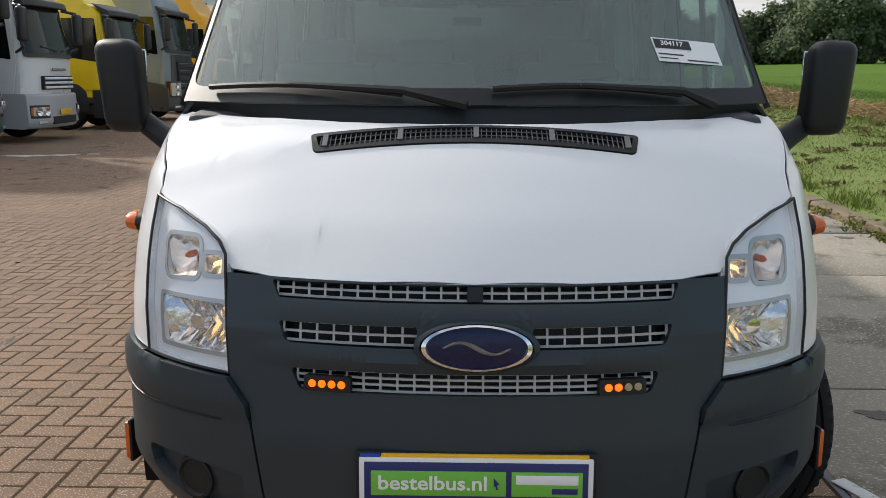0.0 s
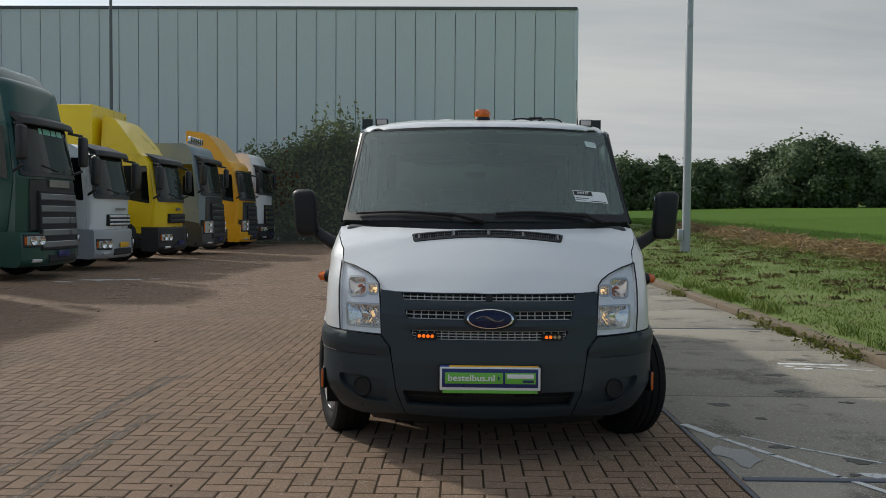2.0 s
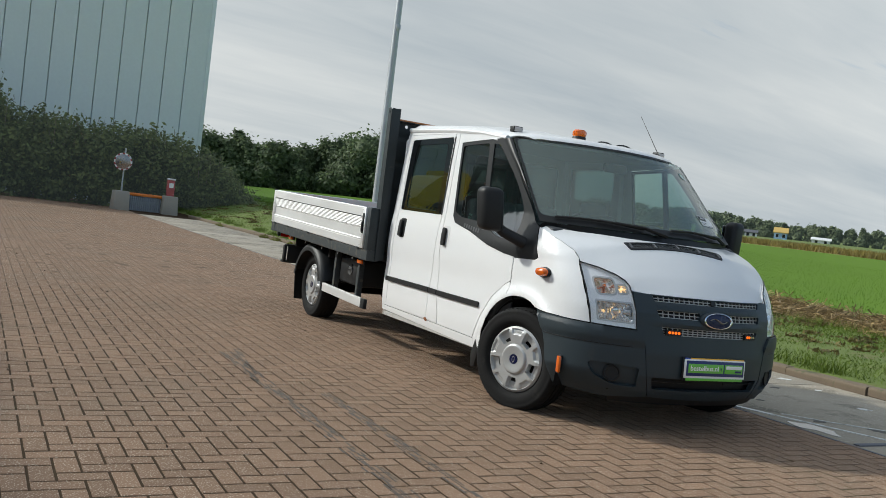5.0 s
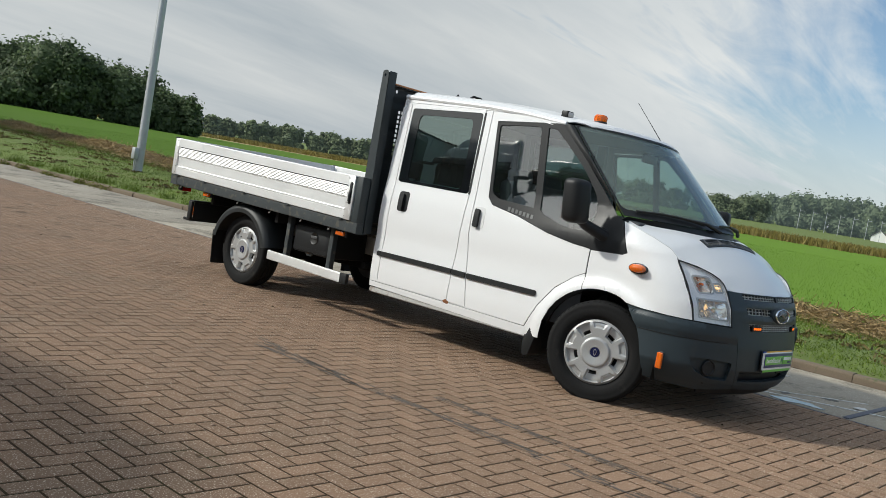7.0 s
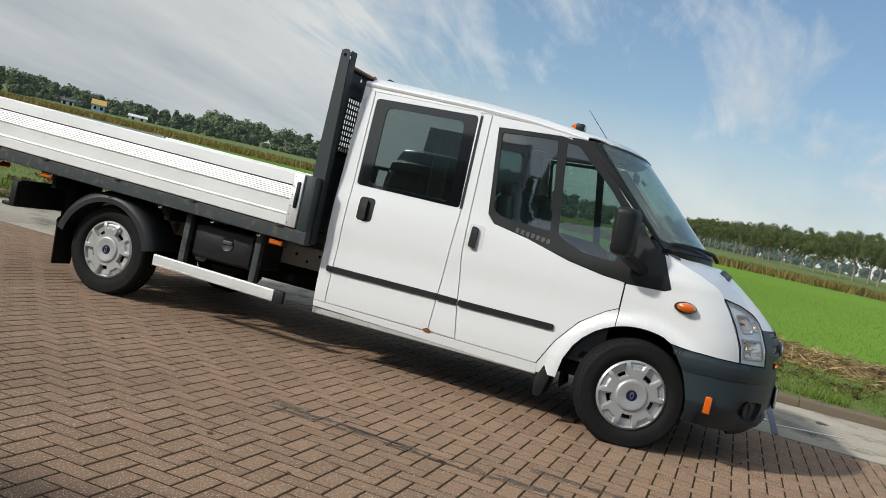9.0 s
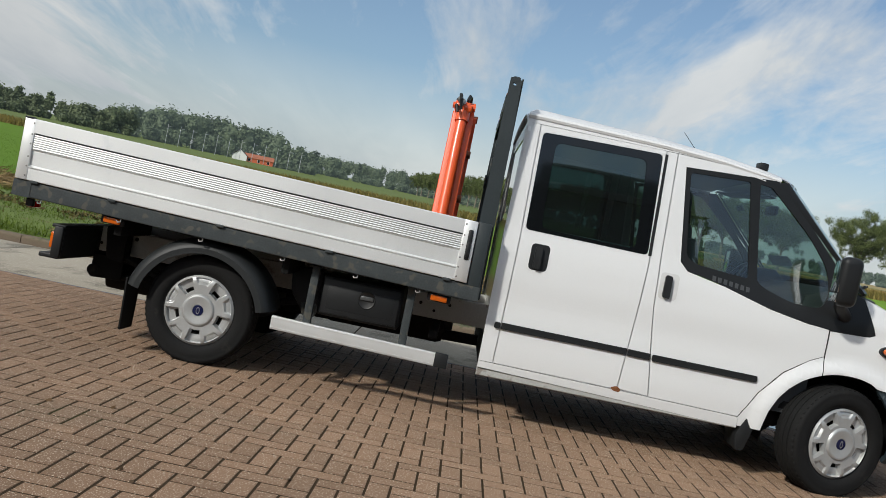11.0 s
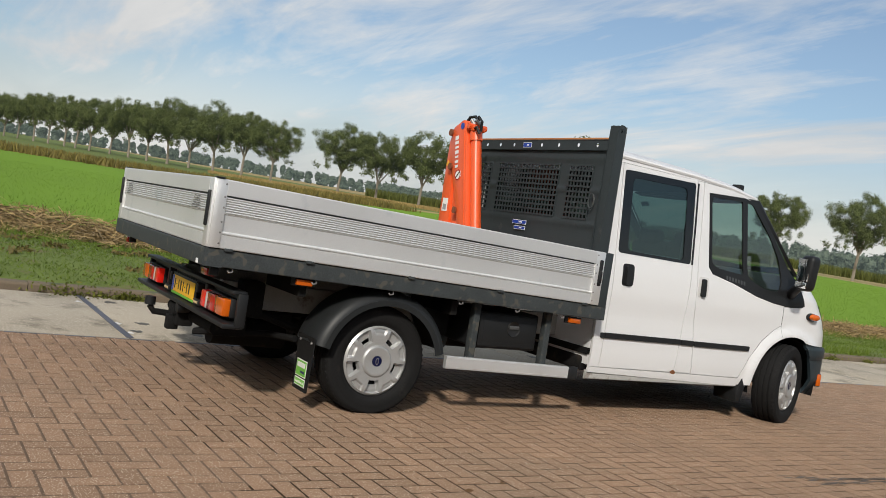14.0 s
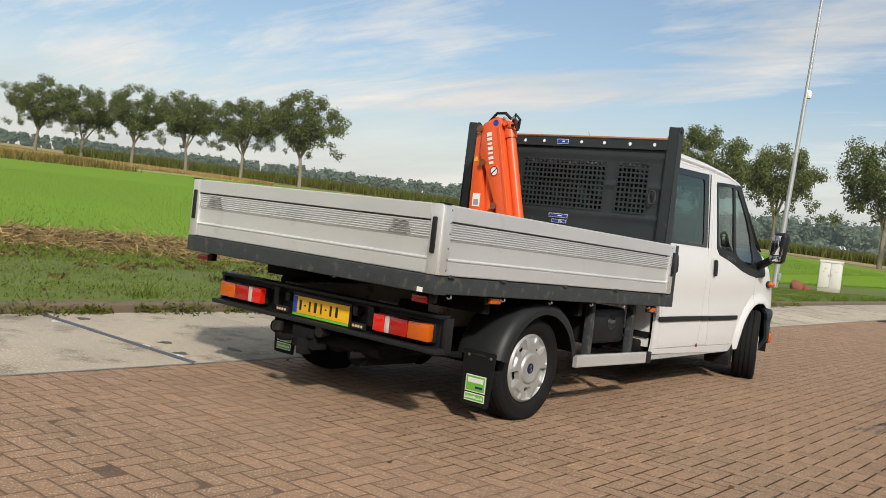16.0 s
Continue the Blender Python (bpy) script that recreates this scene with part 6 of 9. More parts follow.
        part("rust_spot", sheet(rounded([(2.38, 0.372), (2.42, 0.376), (2.44, 0.394), (2.40, 0.41), (2.372, 0.39)], 0.01), [], flank(s, 0.0015), 0.02, 0.001), RUST, VAN, "small orange rust stain at the sill") if s < 0 else None
        part("rear_corner", sheet([(3.211, 0.396), (3.30, 0.394), (3.305, 1.2), (3.295, 1.96), (3.207, 1.956), (3.199, 1.25), (3.203, 0.8)], [], flank(s), 0.05, 0.02), WHITE, VAN)
        for z0, y0, y1, n in ((0.640, 3.245, 3.206, 4), (0.640, 3.200, 2.386, 0), (0.637, 2.378, 2.236, 0), (0.634, 2.222, 1.545, 1)):
            o = [(y0, z0 - 0.021), (y0, z0 + 0.021), (y1, z0 + 0.019), (y1, z0 - 0.021)]
            part("side_moulding", sheet(rounded(o, 0.012 if n else 0.002), [], flank(s, 0.014), 0.06, 0.012), BLACK, VAN, "black rub strip")
        for holder, (hy, hz) in ((d, (2.218, 1.098)), (r, (3.060, 1.115))):
            cup = rounded([(hy - 0.07, hz - 0.085), (hy + 0.05, hz - 0.085), (hy + 0.05, hz + 0.085), (hy - 0.07, hz + 0.085)], 0.03)
            # recess shade is painted: a flat greyer-white patch behind the handle
            part("handle_recess", sheet(cup, [], flank(s, 0.0012), 0.02, 0.001), surface("shaded_white_recess", (0.62, 0.62, 0.61), 0.4, vary=0.02) if not RECESS else RECESS[0], holder)
            if not RECESS:
                RECESS.append(holder.children[-1].data.materials[0])
            grip = sheet(rounded([(hy - 0.024, hz - 0.078), (hy + 0.024, hz - 0.072), (hy + 0.022, hz + 0.072), (hy - 0.022, hz + 0.068)], 0.016), [], flank(s, 0.026), 0.03, 0.02)
            part("handle", grip, BLACK, holder, "black door handle")
        part("cant_rail", sheet([(1.68, 1.926), (2.301, 1.949), (3.295, 1.960), (3.295, 2.008), (2.4, 1.980), (2.0, 1.950), (1.66, 1.914)], [], flank(s, -0.002), 0.05, 0.01), WHITE, VAN)
        # side repeater on its rubber foot
        w = half_width(0.76, 0.965)
        rep = part("side_repeater", moved(lathe([(0, 0), (0.040, 0), (0.040, 0.012), (0.034, 0.03), (0.016, 0.042), (0, 0.044)], Matrix.Translation((s * (w + 0.022), 0.748, 0.966)) @ Euler((0, radians(90 * s), 0)).to_matrix().to_4x4() @ Matrix.Diagonal((0.75, 1.5, 1, 1)), 20), Matrix.Identity(4)), AMBER, VAN, "amber side repeater lamp")
        part("repeater_foot", lathe([(0, 0), (0.046, 0), (0.044, 0.022), (0.038, 0.024), (0, 0.024)], Matrix.Translation((s * (w - 0.002), 0.755, 0.964)) @ Euler((0, radians(90 * s), 0)).to_matrix().to_4x4() @ Matrix.Diagonal((0.8, 1.55, 1, 1)), 20), BLACK, rep)
        # pillar beside the windscreen
        bm = bmesh.new()
        rows = []
        for t in np.linspace(0, 1, 9):
            z = 1.285 + t * 0.607
            a, b = screen(s * (0.902 - 0.066 * t), z + 0.004), flank(s, 0.003)(0.975 + 0.655 * t, z)
            rows.append([bm.verts.new(a.lerp(b, k / 4) + Vector((s * 0.008, -0.008, 0.006)) * math.sin(math.pi * k / 4)) for k in range(5)])
        for p, q in zip(rows, rows[1:]):
            for k in range(4):
                bm.faces.new((p[k], p[k + 1], q[k + 1], q[k]))
        part("windscreen_pillar", bm, BLACK_GLOSS, VAN, "satin black windscreen pillar")


RECESS = []
NAME_GREY = surface("name_grey", (0.085, 0.088, 0.09), 0.4, metal=0.4)
van_sides()


def van_top():
    yf = lambda x: 1.315 + 0.36 * x * x + 0.12 * max(0, (abs(x) - 0.6) / 0.2) ** 3
    roof = [(-0.872, 3.30), (0.872, 3.30), (0.872, 1.72)] + [(x, yf(x)) for x in np.linspace(0.80, -0.80, 15)] + [(-0.872, 1.72)]

    def lay(x, y):
        e = float(np.interp(y, [1.3, 1.6, 2.0, 2.4, 3.3], [1.893, 1.930, 1.982, 2.014, 2.048]))
        r = min(1, abs(x) / 0.874)
        z = e + 0.060 * (1 - r ** 3.0) - 0.028 * max(0, (r - 0.93) / 0.07) ** 2
        z -= 0.035 * math.exp(-max(0, y - yf(x)) / 0.035)
        z -= 0.05 * max(0, (y - 3.22) / 0.08) ** 2
        rib = max(0, math.cos(6.0 * math.pi * x / 0.8)) ** 4 if abs(x) < 0.72 and 1.95 < y < 3.15 else 0
        return Vector((x, y, z + 0.006 * rib))

    part("roof", sheet(roof, [], lay, 0.06, 0.01), WHITE, VAN)
    for s in (-1, 1):
        part("roof_gutter", tube([Vector((s * (half_width(y, 1.9) - 0.018), y, float(np.interp(y, [1.62, 2.0, 2.4, 3.3], [1.902, 1.950, 1.978, 2.006])))) for y in (1.62, 1.8, 2.0, 2.4, 2.9, 3.29)], 0.021, 8), WHITE, VAN)
    # windscreen, its dark border and the cowl below
    glass = [(-0.895, 1.300), (0.895, 1.300), (0.830, 1.900), (0.5, 1.915), (0, 1.918), (-0.5, 1.915), (-0.830, 1.900)]
    inner = rounded([(-0.876, 1.345), (0.876, 1.345), (0.816, 1.902), (-0.816, 1.902)], 0.04)
    w = part("windscreen", sheet(glass, [], screen, 0.09), SCREEN, VAN, "large raked windscreen")
    part("dark_border", sheet(glass, [inner], lambda x, z: screen(x, z) + Vector((0, -0.003, 0.003)), 0.03, grid=0.06), BLACK_GLOSS, w)
    for s in (-1, 1):
        part("sun_visor", sheet([(s * 0.08, 0.03), (s * 0.66, 0.03), (s * 0.64, 0.17), (s * 0.08, 0.17)], [], lambda x, v: Vector((x, screen(x, 1.872).y + v + 0.03, 1.876 + 0.1 * v)), 0.1, 0.012, inside=(0, 1.6, 2.5)), LINING, VAN)
    for name, quad, mat, out in (("paper_card", [(0.538, 1.497), (0.755, 1.482), (0.770, 1.412), (0.556, 1.425)], PAPER, 0.004), ("black_field", [(0.545, 1.492), (0.665, 1.484), (0.671, 1.457), (0.551, 1.464)], PRINT, 0.0055),
                            ("printed_line", [(0.557, 1.449), (0.64, 1.443), (0.641, 1.439), (0.558, 1.445)], PRINT, 0.0055), ("printed_line", [(0.559, 1.437), (0.62, 1.432), (0.621, 1.429), (0.560, 1.434)], PRINT, 0.0055), ("printed_line", [(0.65, 1.429), (0.756, 1.421), (0.757, 1.417), (0.651, 1.425)], PRINT, 0.0055)):
        part(name, sheet(quad, [], lambda x, z, k=out: screen(x, z) + Vector((-0.3, -0.66, 0.69)) * k, 0.05), mat, w, "white stock card" if name == "paper_card" else "")
    part("small_sticker", sheet([(0.665, 1.835), (0.74, 1.825), (0.748, 1.785), (0.672, 1.794)], [], lambda x, z: screen(x, z) + Vector((-0.3, -0.66, 0.69)) * 0.004, 0.05), surface("pale_sticker", (0.55, 0.65, 0.60), 0.5), w)
    o = screen(0.606, 1.475) + Vector((-0.3, -0.66, 0.69)) * 0.0075
    tx, ty = (screen(0.70, 1.4735) - screen(0.56, 1.482)).normalized(), (screen(0.624, 1.50) - screen(0.624, 1.45)).normalized()
    m = Matrix((tx, ty, tx.cross(ty))).transposed().to_4x4()
    words("stock_number", "304117", 0.027, Matrix.Translation(o) @ m, SIGN_WHITE, w, 0.0006, 0.0006)
    bm = bmesh.new()
    rows = []
    for x in np.linspace(-0.90, 0.90, 31):
        yb = 0.615 + 0.44 * x * x
        a = Vector((x, yb + 0.004, hood_z(x, yb) - 0.004))
        b = screen(min(0.86, max(-0.86, x)), 1.305) + Vector((0.0, 0.004, -0.006))
        c = Vector((x, yb + 0.05, min(a.z, b.z) - 0.02))
        rows.append([bm.verts.new(v) for v in (a - Vector((0, 0, 0.05)), a, c, b)])
    for p, q in zip(rows, rows[1:]):
        for k in range(3):
            bm.faces.new((p[k], p[k + 1], q[k + 1], q[k]))
    part("cowl", bm, BLACK, VAN, "black plastic scuttle below the windscreen")
    # bonnet
    front = [(x, y + 0.072 * abs(x) ** 1.7) for x, y in ((-0.585, 0.252), (-0.46, 0.214), (-0.27, 0.186), (0, 0.174), (0.27, 0.186), (0.46, 0.214), (0.585, 0.252))]
    lamp = [(x, lamp_y(x, z) + 0.006) for x, z in ((0.604, 0.957), (0.626, 0.987), (0.670, 1.016), (0.752, 1.049), (0.832, 1.070))]
    flank_line = [(half_width(y, seam_z(y)) - 0.004, y) for y in (0.55, 0.60, 0.66, 0.72, 0.78, 0.84, 0.89, 0.93)]
    back = [(x, 0.615 + 0.44 * x * x) for x in np.linspace(0.86, -0.86, 15)]
    outline = front + lamp + flank_line + back + [(-x, y) for x, y in reversed(flank_line)] + [(-x, y) for x, y in reversed(lamp)]
    vent = rounded([(-0.425, 0.530), (0.425, 0.530), (0.442, 0.600), (-0.442, 0.600)], 0.016)
    vent = [(x, y + 0.05 * x * x) for x, y in spread(vent, 0.05)]

    def lay_hood(x, y):
        crease = 0.0025 * math.exp(-(((abs(x) - 0.52 - 0.1 * (y - 0.3)) / 0.075) ** 2))
        return Vector((x, y, hood_z(x, y) + crease))

    b = part("bonnet", sheet(outline, [vent], lay_hood, 0.04, 0.008), WHITE, VAN)
    inside = [(x * 0.965, 0.565 + (y - 0.565) * 0.62) for x, y in vent]
    part("vent_frame", sheet(vent, [inside], lambda x, y: Vector((x, y, hood_z(x, y) + 0.005)), 0.04, 0.02), BLACK, b, "black bonnet air intake")
    part("vent_floor", sheet(inside, [], lambda x, y: Vector((x, y, hood_z(x, y) - 0.02)), 0.08), BLACK, b)
    bars = []
    for i in range(62):
        x = -0.41 + i * 0.0134
        y0, y1 = 0.546 + 0.05 * x * x, 0.588 + 0.05 * x * x
        w2 = 0.010 if i % 15 == 1 else 0.0016
        bars.append(tube([(x, y0, hood_z(x, y0)), (x, y1, hood_z(x, y1))], w2, 4))
    for f in (0.3, 0.68):
        bars.append(tube([(x, 0.546 + 0.042 * f + 0.05 * x * x, hood_z(x, 0.546 + 0.042 * f)) for x in np.linspace(-0.41, 0.41, 9)], 0.002, 4))
    part("vent_grid", join(*bars), surface("grid_grey", (0.10, 0.105, 0.11), 0.5), b)
    # wipers
    for x0, x1, xp in ((-0.80, -0.20, -0.02), (0.05, 0.60, 0.70)):
        wi = part("wiper", tube([screen(x0 + (x1 - x0) * k / 8, 1.318 + 0.016 * math.sin(math.pi * k / 8) + 0.014 * (1 - k / 8)) + Vector((0, -0.015, 0.014)) for k in range(9)], 0.009, 6), BLACK, VAN, "black windscreen wiper")
        arm = [screen(x0 + (x1 - x0) * 0.45, 1.335) + Vector((0, -0.022, 0.022)), screen(x1, 1.316) + Vector((0, -0.028, 0.026)), screen(xp, 1.302) + Vector((0, -0.03, 0.0))]
        part("arm", tube(arm, [0.008, 0.012, 0.016], 6), BLACK, wi)
    part("rear_wall", sheet([(-0.90, 0.40), (0.90, 0.40), (0.90, 1.9), (0.84, 1.98), (-0.84, 1.98), (-0.90, 1.9)], [rounded([(-0.82, 1.32), (0.82, 1.32), (0.80, 1.88), (-0.80, 1.88)], 0.05)], lambda x, z: Vector((x, 3.285, z)), 0.12, 0.02), WHITE, VAN)
    part("rear_window", sheet([(-0.83, 1.31), (0.83, 1.31), (0.81, 1.89), (-0.81, 1.89)], [], lambda x, z: Vector((x, 3.280, z)), 0.2), pane_glass("dark_rear_glass", (0.05, 0.065, 0.06)), VAN)


van_top()


def grille_mesh(x0, x1, z0, z1, n, rows, out, gap=None):
    bars = []
    for i in range(n + 1):
        x = x0 + (x1 - x0) * i / n
        if gap and gap[0] < x < gap[1]:
            continue
        u = along(x)
        bars.append(tube([face(out)(u, z0), face(out)(u, z1)], 0.0036, 4))
    for k in range(rows + 1):
        z = z0 + (z1 - z0) * k / rows
        for a, b in (((x0, gap[0]), (gap[1], x1)) if gap else ((x0, x1),)):
            bars.append(tube([face(out)(along(a + (b - a) * i / 10), z) for i in range(11)], 0.0036, 4))
    return join(*bars)


GRID = surface("grille_grid_grey", (0.44, 0.45, 0.45), 0.45, vary=0.1)


def van_front():
    A = along
    pan = [(-0.590, 0.920), (-0.46, 0.920), (0, 0.917), (0.46, 0.920), (0.590, 0.920), (0.583, 0.80), (0.576, 0.685), (0.527, 0.625), (0.488, 0.363), (0.48, 0.262), (0, 0.25), (-0.48, 0.262), (-0.488, 0.363), (-0.527, 0.625), (-0.576, 0.685), (-0.583, 0.80)]
    pan = [(A(x), z) for x, z in pan]
    top = rounded([(A(-0.474), 0.914), (A(-0.458), 0.876), (A(0.458), 0.876), (A(0.474), 0.914)], 0.01)
    left = rounded([(A(-0.454), 0.826), (A(-0.436), 0.780), (A(-0.13), 0.778), (A(-0.13), 0.826)], 0.01)
    right = [(-u, z) for u, z in reversed(left)]
    low = rounded([(A(-0.424), 0.722), (A(-0.402), 0.672), (A(0.402), 0.672), (A(0.424), 0.722)], 0.014)
    mid = rounded([(A(-0.460), 0.398), (A(-0.455), 0.318), (A(0.455), 0.318), (A(0.460), 0.398)], 0.012)

    def pressed(u, z):
        # ledges between the slots stand proud, and the panel swells over the centre
        k = 0.010 * (math.exp(-(((z - 0.853) / 0.018) ** 2)) + math.exp(-(((z - 0.752) / 0.018) ** 2))) * max(0, 1 - (abs(u) / 0.52) ** 6)
        return face(0.004 + k)(u, z)

    g = part("grille_panel", sheet(pan, [top, left, right, low, mid], pressed, 0.025, 0.035), PLASTIC, VAN, "dark grey plastic grille panel")
    part("grille_backing", sheet([(A(-0.50), 0.93), (A(0.50), 0.93), (A(0.48), 0.27), (A(-0.48), 0.27)], [], face(-0.05), 0.06), BLACK, g)
    part("grille_grid", grille_mesh(-0.466, 0.466, 0.879, 0.912, 24, 2, -0.012), GRID, g)
    part("grille_grid", grille_mesh(-0.446, -0.125, 0.782, 0.824, 8, 2, -0.012), GRID, g)
    part("grille_grid", grille_mesh(0.125, 0.446, 0.782, 0.824, 8, 2, -0.012), GRID, g)
    part("grille_grid", grille_mesh(-0.412, 0.412, 0.675, 0.719, 21, 3, -0.012), GRID, g)
    part("latch_cover", sheet(rounded([(-0.018, 0.880), (0.018, 0.880), (0.018, 0.912), (-0.018, 0.912)], 0.004), [], face(0.002), 0.02, 0.01), BLACK, g)
    # oval badge: chrome ring round a dark blue field with a plain silver sweep
    m = Matrix.Translation((0.004, nose(0.79) - 0.012, 0.787)) @ Euler((radians(82), 0, 0)).to_matrix().to_4x4() @ Matrix.Diagonal((1.0, 0.42, 1, 1))
    bd = part("badge_mount", lathe([(0, -0.03), (0.142, -0.03), (0.142, 0.0), (0.128, 0.010)], m, 40), PLASTIC, VAN, "oval maker's badge")
    part("ring", lathe([(0.126, 0.004), (0.124, 0.016), (0.114, 0.018), (0.110, 0.012)], m, 40), CHROME, bd)
    part("field", lathe([(0.113, 0.010), (0.08, 0.0145), (0, 0.016)], m, 40), BADGE_BLUE, bd)
    sweep = tube([(-0.074 + 0.148 * k / 24, 0.030 * math.sin(k * math.pi / 12), 0.0165) for k in range(25)], [0.003 + 0.007 * math.sin(math.pi * k / 24) for k in range(25)], 6)
    part("silver_sweep", moved(sweep, m), STEEL, bd)
    for s in (-1, 1):
        led = part("strobe_lamp", sheet(rounded([(A(s * 0.335) - 0.055, 0.674), (A(s * 0.335) + 0.055, 0.674), (A(s * 0.335) + 0.055, 0.710), (A(s * 0.335) - 0.055, 0.710)], 0.006), [], face(0.012), 0.03, 0.02), BLACK, VAN, "small amber strobe lamp")
        for i in range(4):
            c = A(s * 0.335) - 0.034 + i * 0.023
            p = face(0.0125)(c, 0.692)
            part("led", lathe([(0.0095, 0), (0.0085, 0.003), (0, 0.004)], Matrix.Translation(p) @ Euler((radians(90), 0, radians(s * 9))).to_matrix().to_4x4(), 12), AMBER_LIT if s < 0 or i < 2 else surface("unlit_led", (0.42, 0.36, 0.20), 0.2) if not UNLIT else UNLIT[0], led)
            if s > 0 and i > 1 and not UNLIT:
                UNLIT.append(led.children[-1].data.materials[0])
    for s in (-1, 1):
        S = lambda pts: [(s * u, z) for u, z in pts]
        arch = [(along_y(y, z), z) for y, z in ((0.785, 0.714), (0.735, 0.65), (0.69, 0.58), (0.655, 0.50), (0.632, 0.42), (0.624, 0.34), (0.627, 0.257))]
        corner = [(A(0.578), 0.684), (A(0.69), 0.688), (A(0.826), 0.692), (along_y(0.5, 0.70), 0.696), (along_y(0.65, 0.71), 0.703)] + arch + [(A(0.86), 0.245), (A(0.75), 0.235), (A(0.485), 0.262), (A(0.493), 0.363), (A(0.532), 0.625)]
        recess = rounded([(A(0.545), 0.448), (A(0.72), 0.462), (A(0.83), 0.458), (A(0.80), 0.375), (A(0.70), 0.325), (A(0.56), 0.322)], [0.02, 0.02, 0.03, 0.04, 0.03, 0.02])
        def dent(u, z):
            k = 0.010 * (1 if z > 0.585 else 0.0) - 0.006 * math.exp(-(((z - 0.579) / 0.006) ** 2)) * (1 if A(0.60) < abs(u) else 0)
            return face(0.006 + 0.012 * (0.5 + 0.5 * math.tanh((z - 0.60) / 0.02)) * (0 if z > 0.69 else 1) + k * 0.3)(u, z)
        c = part("bumper_corner", sheet(S(corner), [S(recess)], dent, 0.022, 0.03), PLASTIC, VAN, "dark grey plastic bumper corner")
        part("recess_back", sheet(S(recess), [], face(-0.022), 0.04), PLASTIC, c)
        part("slot_bar", tube([face(-0.020)(s * A(x), 0.372) for x in (0.14, 0.25, 0.36, 0.455)], 0.006, 6), BLACK, c)
        p = face(-0.021)(s * A(0.70), 0.398)
        fm = Matrix.Translation(p) @ Euler((radians(90), 0, radians(s * 24))).to_matrix().to_4x4()
        part("fog_lamp_blank", lathe([(0, 0.004), (0.042, 0.004), (0.048, 0.012), (0.055, 0.01), (0.056, 0)], fm, 28), BLACK, c)
        part("bumper_crease", tube([face(0.0065)(s * u, 0.578) for u in np.linspace(A(0.60), along_y(0.675, 0.58), 16)], 0.0035, 5), BLACK, c)
        rf = part("side_reflector", moved(box(0, 0, 0, 0.022, 0.046, 0.108, 0.008), Matrix.Translation(face(0.012)(s * along_y(0.492, 0.40), 0.398)) @ Matrix.Rotation(radians(s * 12), 4, "Z")), AMBER, VAN, "upright amber reflector")
        part("reflector_base", moved(box(0, 0, 0, 0.012, 0.058, 0.122, 0.006), Matrix.Translation(face(0.004)(s * along_y(0.494, 0.40), 0.398)) @ Matrix.Rotation(radians(s * 12), 4, "Z")), BLACK, rf)
        # headlamp: frame, reflectors, bulbs and a clear cover
        lamp = [(0.840, 1.070), (0.750, 1.048), (0.668, 1.015), (0.624, 0.986), (0.603, 0.957), (0.594, 0.882), (0.586, 0.80), (0.580, 0.689), (0.690, 0.692), (0.825, 0.696), (0.838, 0.859), (0.842, 0.97)]
        lamp = S([(A(x), z) for x, z in lamp])
        lowb = S(rounded([(A(0.800), 0.840), (A(0.606), 0.842), (A(0.598), 0.728), (A(0.792), 0.728)], 0.014))
        ind = S(rounded([(A(0.800), 0.982), (A(0.692), 0.985), (A(0.688), 0.893), (A(0.790), 0.886)], 0.03))
        pos = S(rounded([(A(0.674), 0.949), (A(0.624), 0.950), (A(0.621), 0.907), (A(0.671), 0.904)], 0.012))
        h = part("headlamp", sheet(lamp, [lowb, ind, pos], face(-0.020), 0.02, 0.012), LAMP_HOUSING, VAN, "large upright clear-lens headlamp")
        rim = [(u, z) for u, z in lamp]
        cu, cz = sum(u for u, _ in rim) / len(rim), sum(z for _, z in rim) / len(rim)
        part("surround", sheet(lamp, [[(cu + (u - cu) * 0.982, cz + (z - cz) * 0.988) for u, z in rim]], face(-0.002), 0.02, 0.018), LAMP_RIM, h)
        # black line along the seam between lamp and bodywork
        seal = [face(0.000)(u, z) for u, z in spread(lamp, 0.02)]
        part("seal", tube(seal + seal[:1], 0.0042, 6), BLACK, h, "black seam line round the lamp")
        part("cover", sheet(lamp, [], face(0.001), 0.05), LENS, h)
        for name, loop, deep in (("dipped_beam", lowb, 0.075), ("indicator", ind, 0.05), ("position_lamp", pos, 0.035)):
            us, zs = [u for u, _ in loop], [z for _, z in loop]
            mu, mz = (min(us) + max(us)) / 2, (min(zs) + max(zs)) / 2
            ru, rz = (max(us) - min(us)) / 2, (max(zs) - min(zs)) / 2
            bowl = sheet(loop, [], lambda u, z, d=deep, q=(mu, mz, ru, rz): face(-0.022 - d * max(0, 1 - max(abs(u - q[0]) / q[2], abs(z - q[1]) / q[3]) ** 2.2))(u, z), 0.012)
            r = part(name, bowl, AMBER_BOWL if name == "indicator" else REFLECTOR, h)
            bulb = Matrix.Translation(face(-0.020 - deep * 0.55)(mu, mz)) @ Euler((radians(90), 0, radians(s * 20))).to_matrix().to_4x4()
            size = {"dipped_beam": 0.010, "indicator": 0.009, "position_lamp": 0.006}[name]
            ring = [(mu + (u - mu) * (1 + 0.010 / ru), mz + (z - mz) * (1 + 0.010 / rz)) for u, z in loop]
            part("bezel", sheet(ring, [loop], face(-0.0165), 0.015, 0.006), SILVER, h)
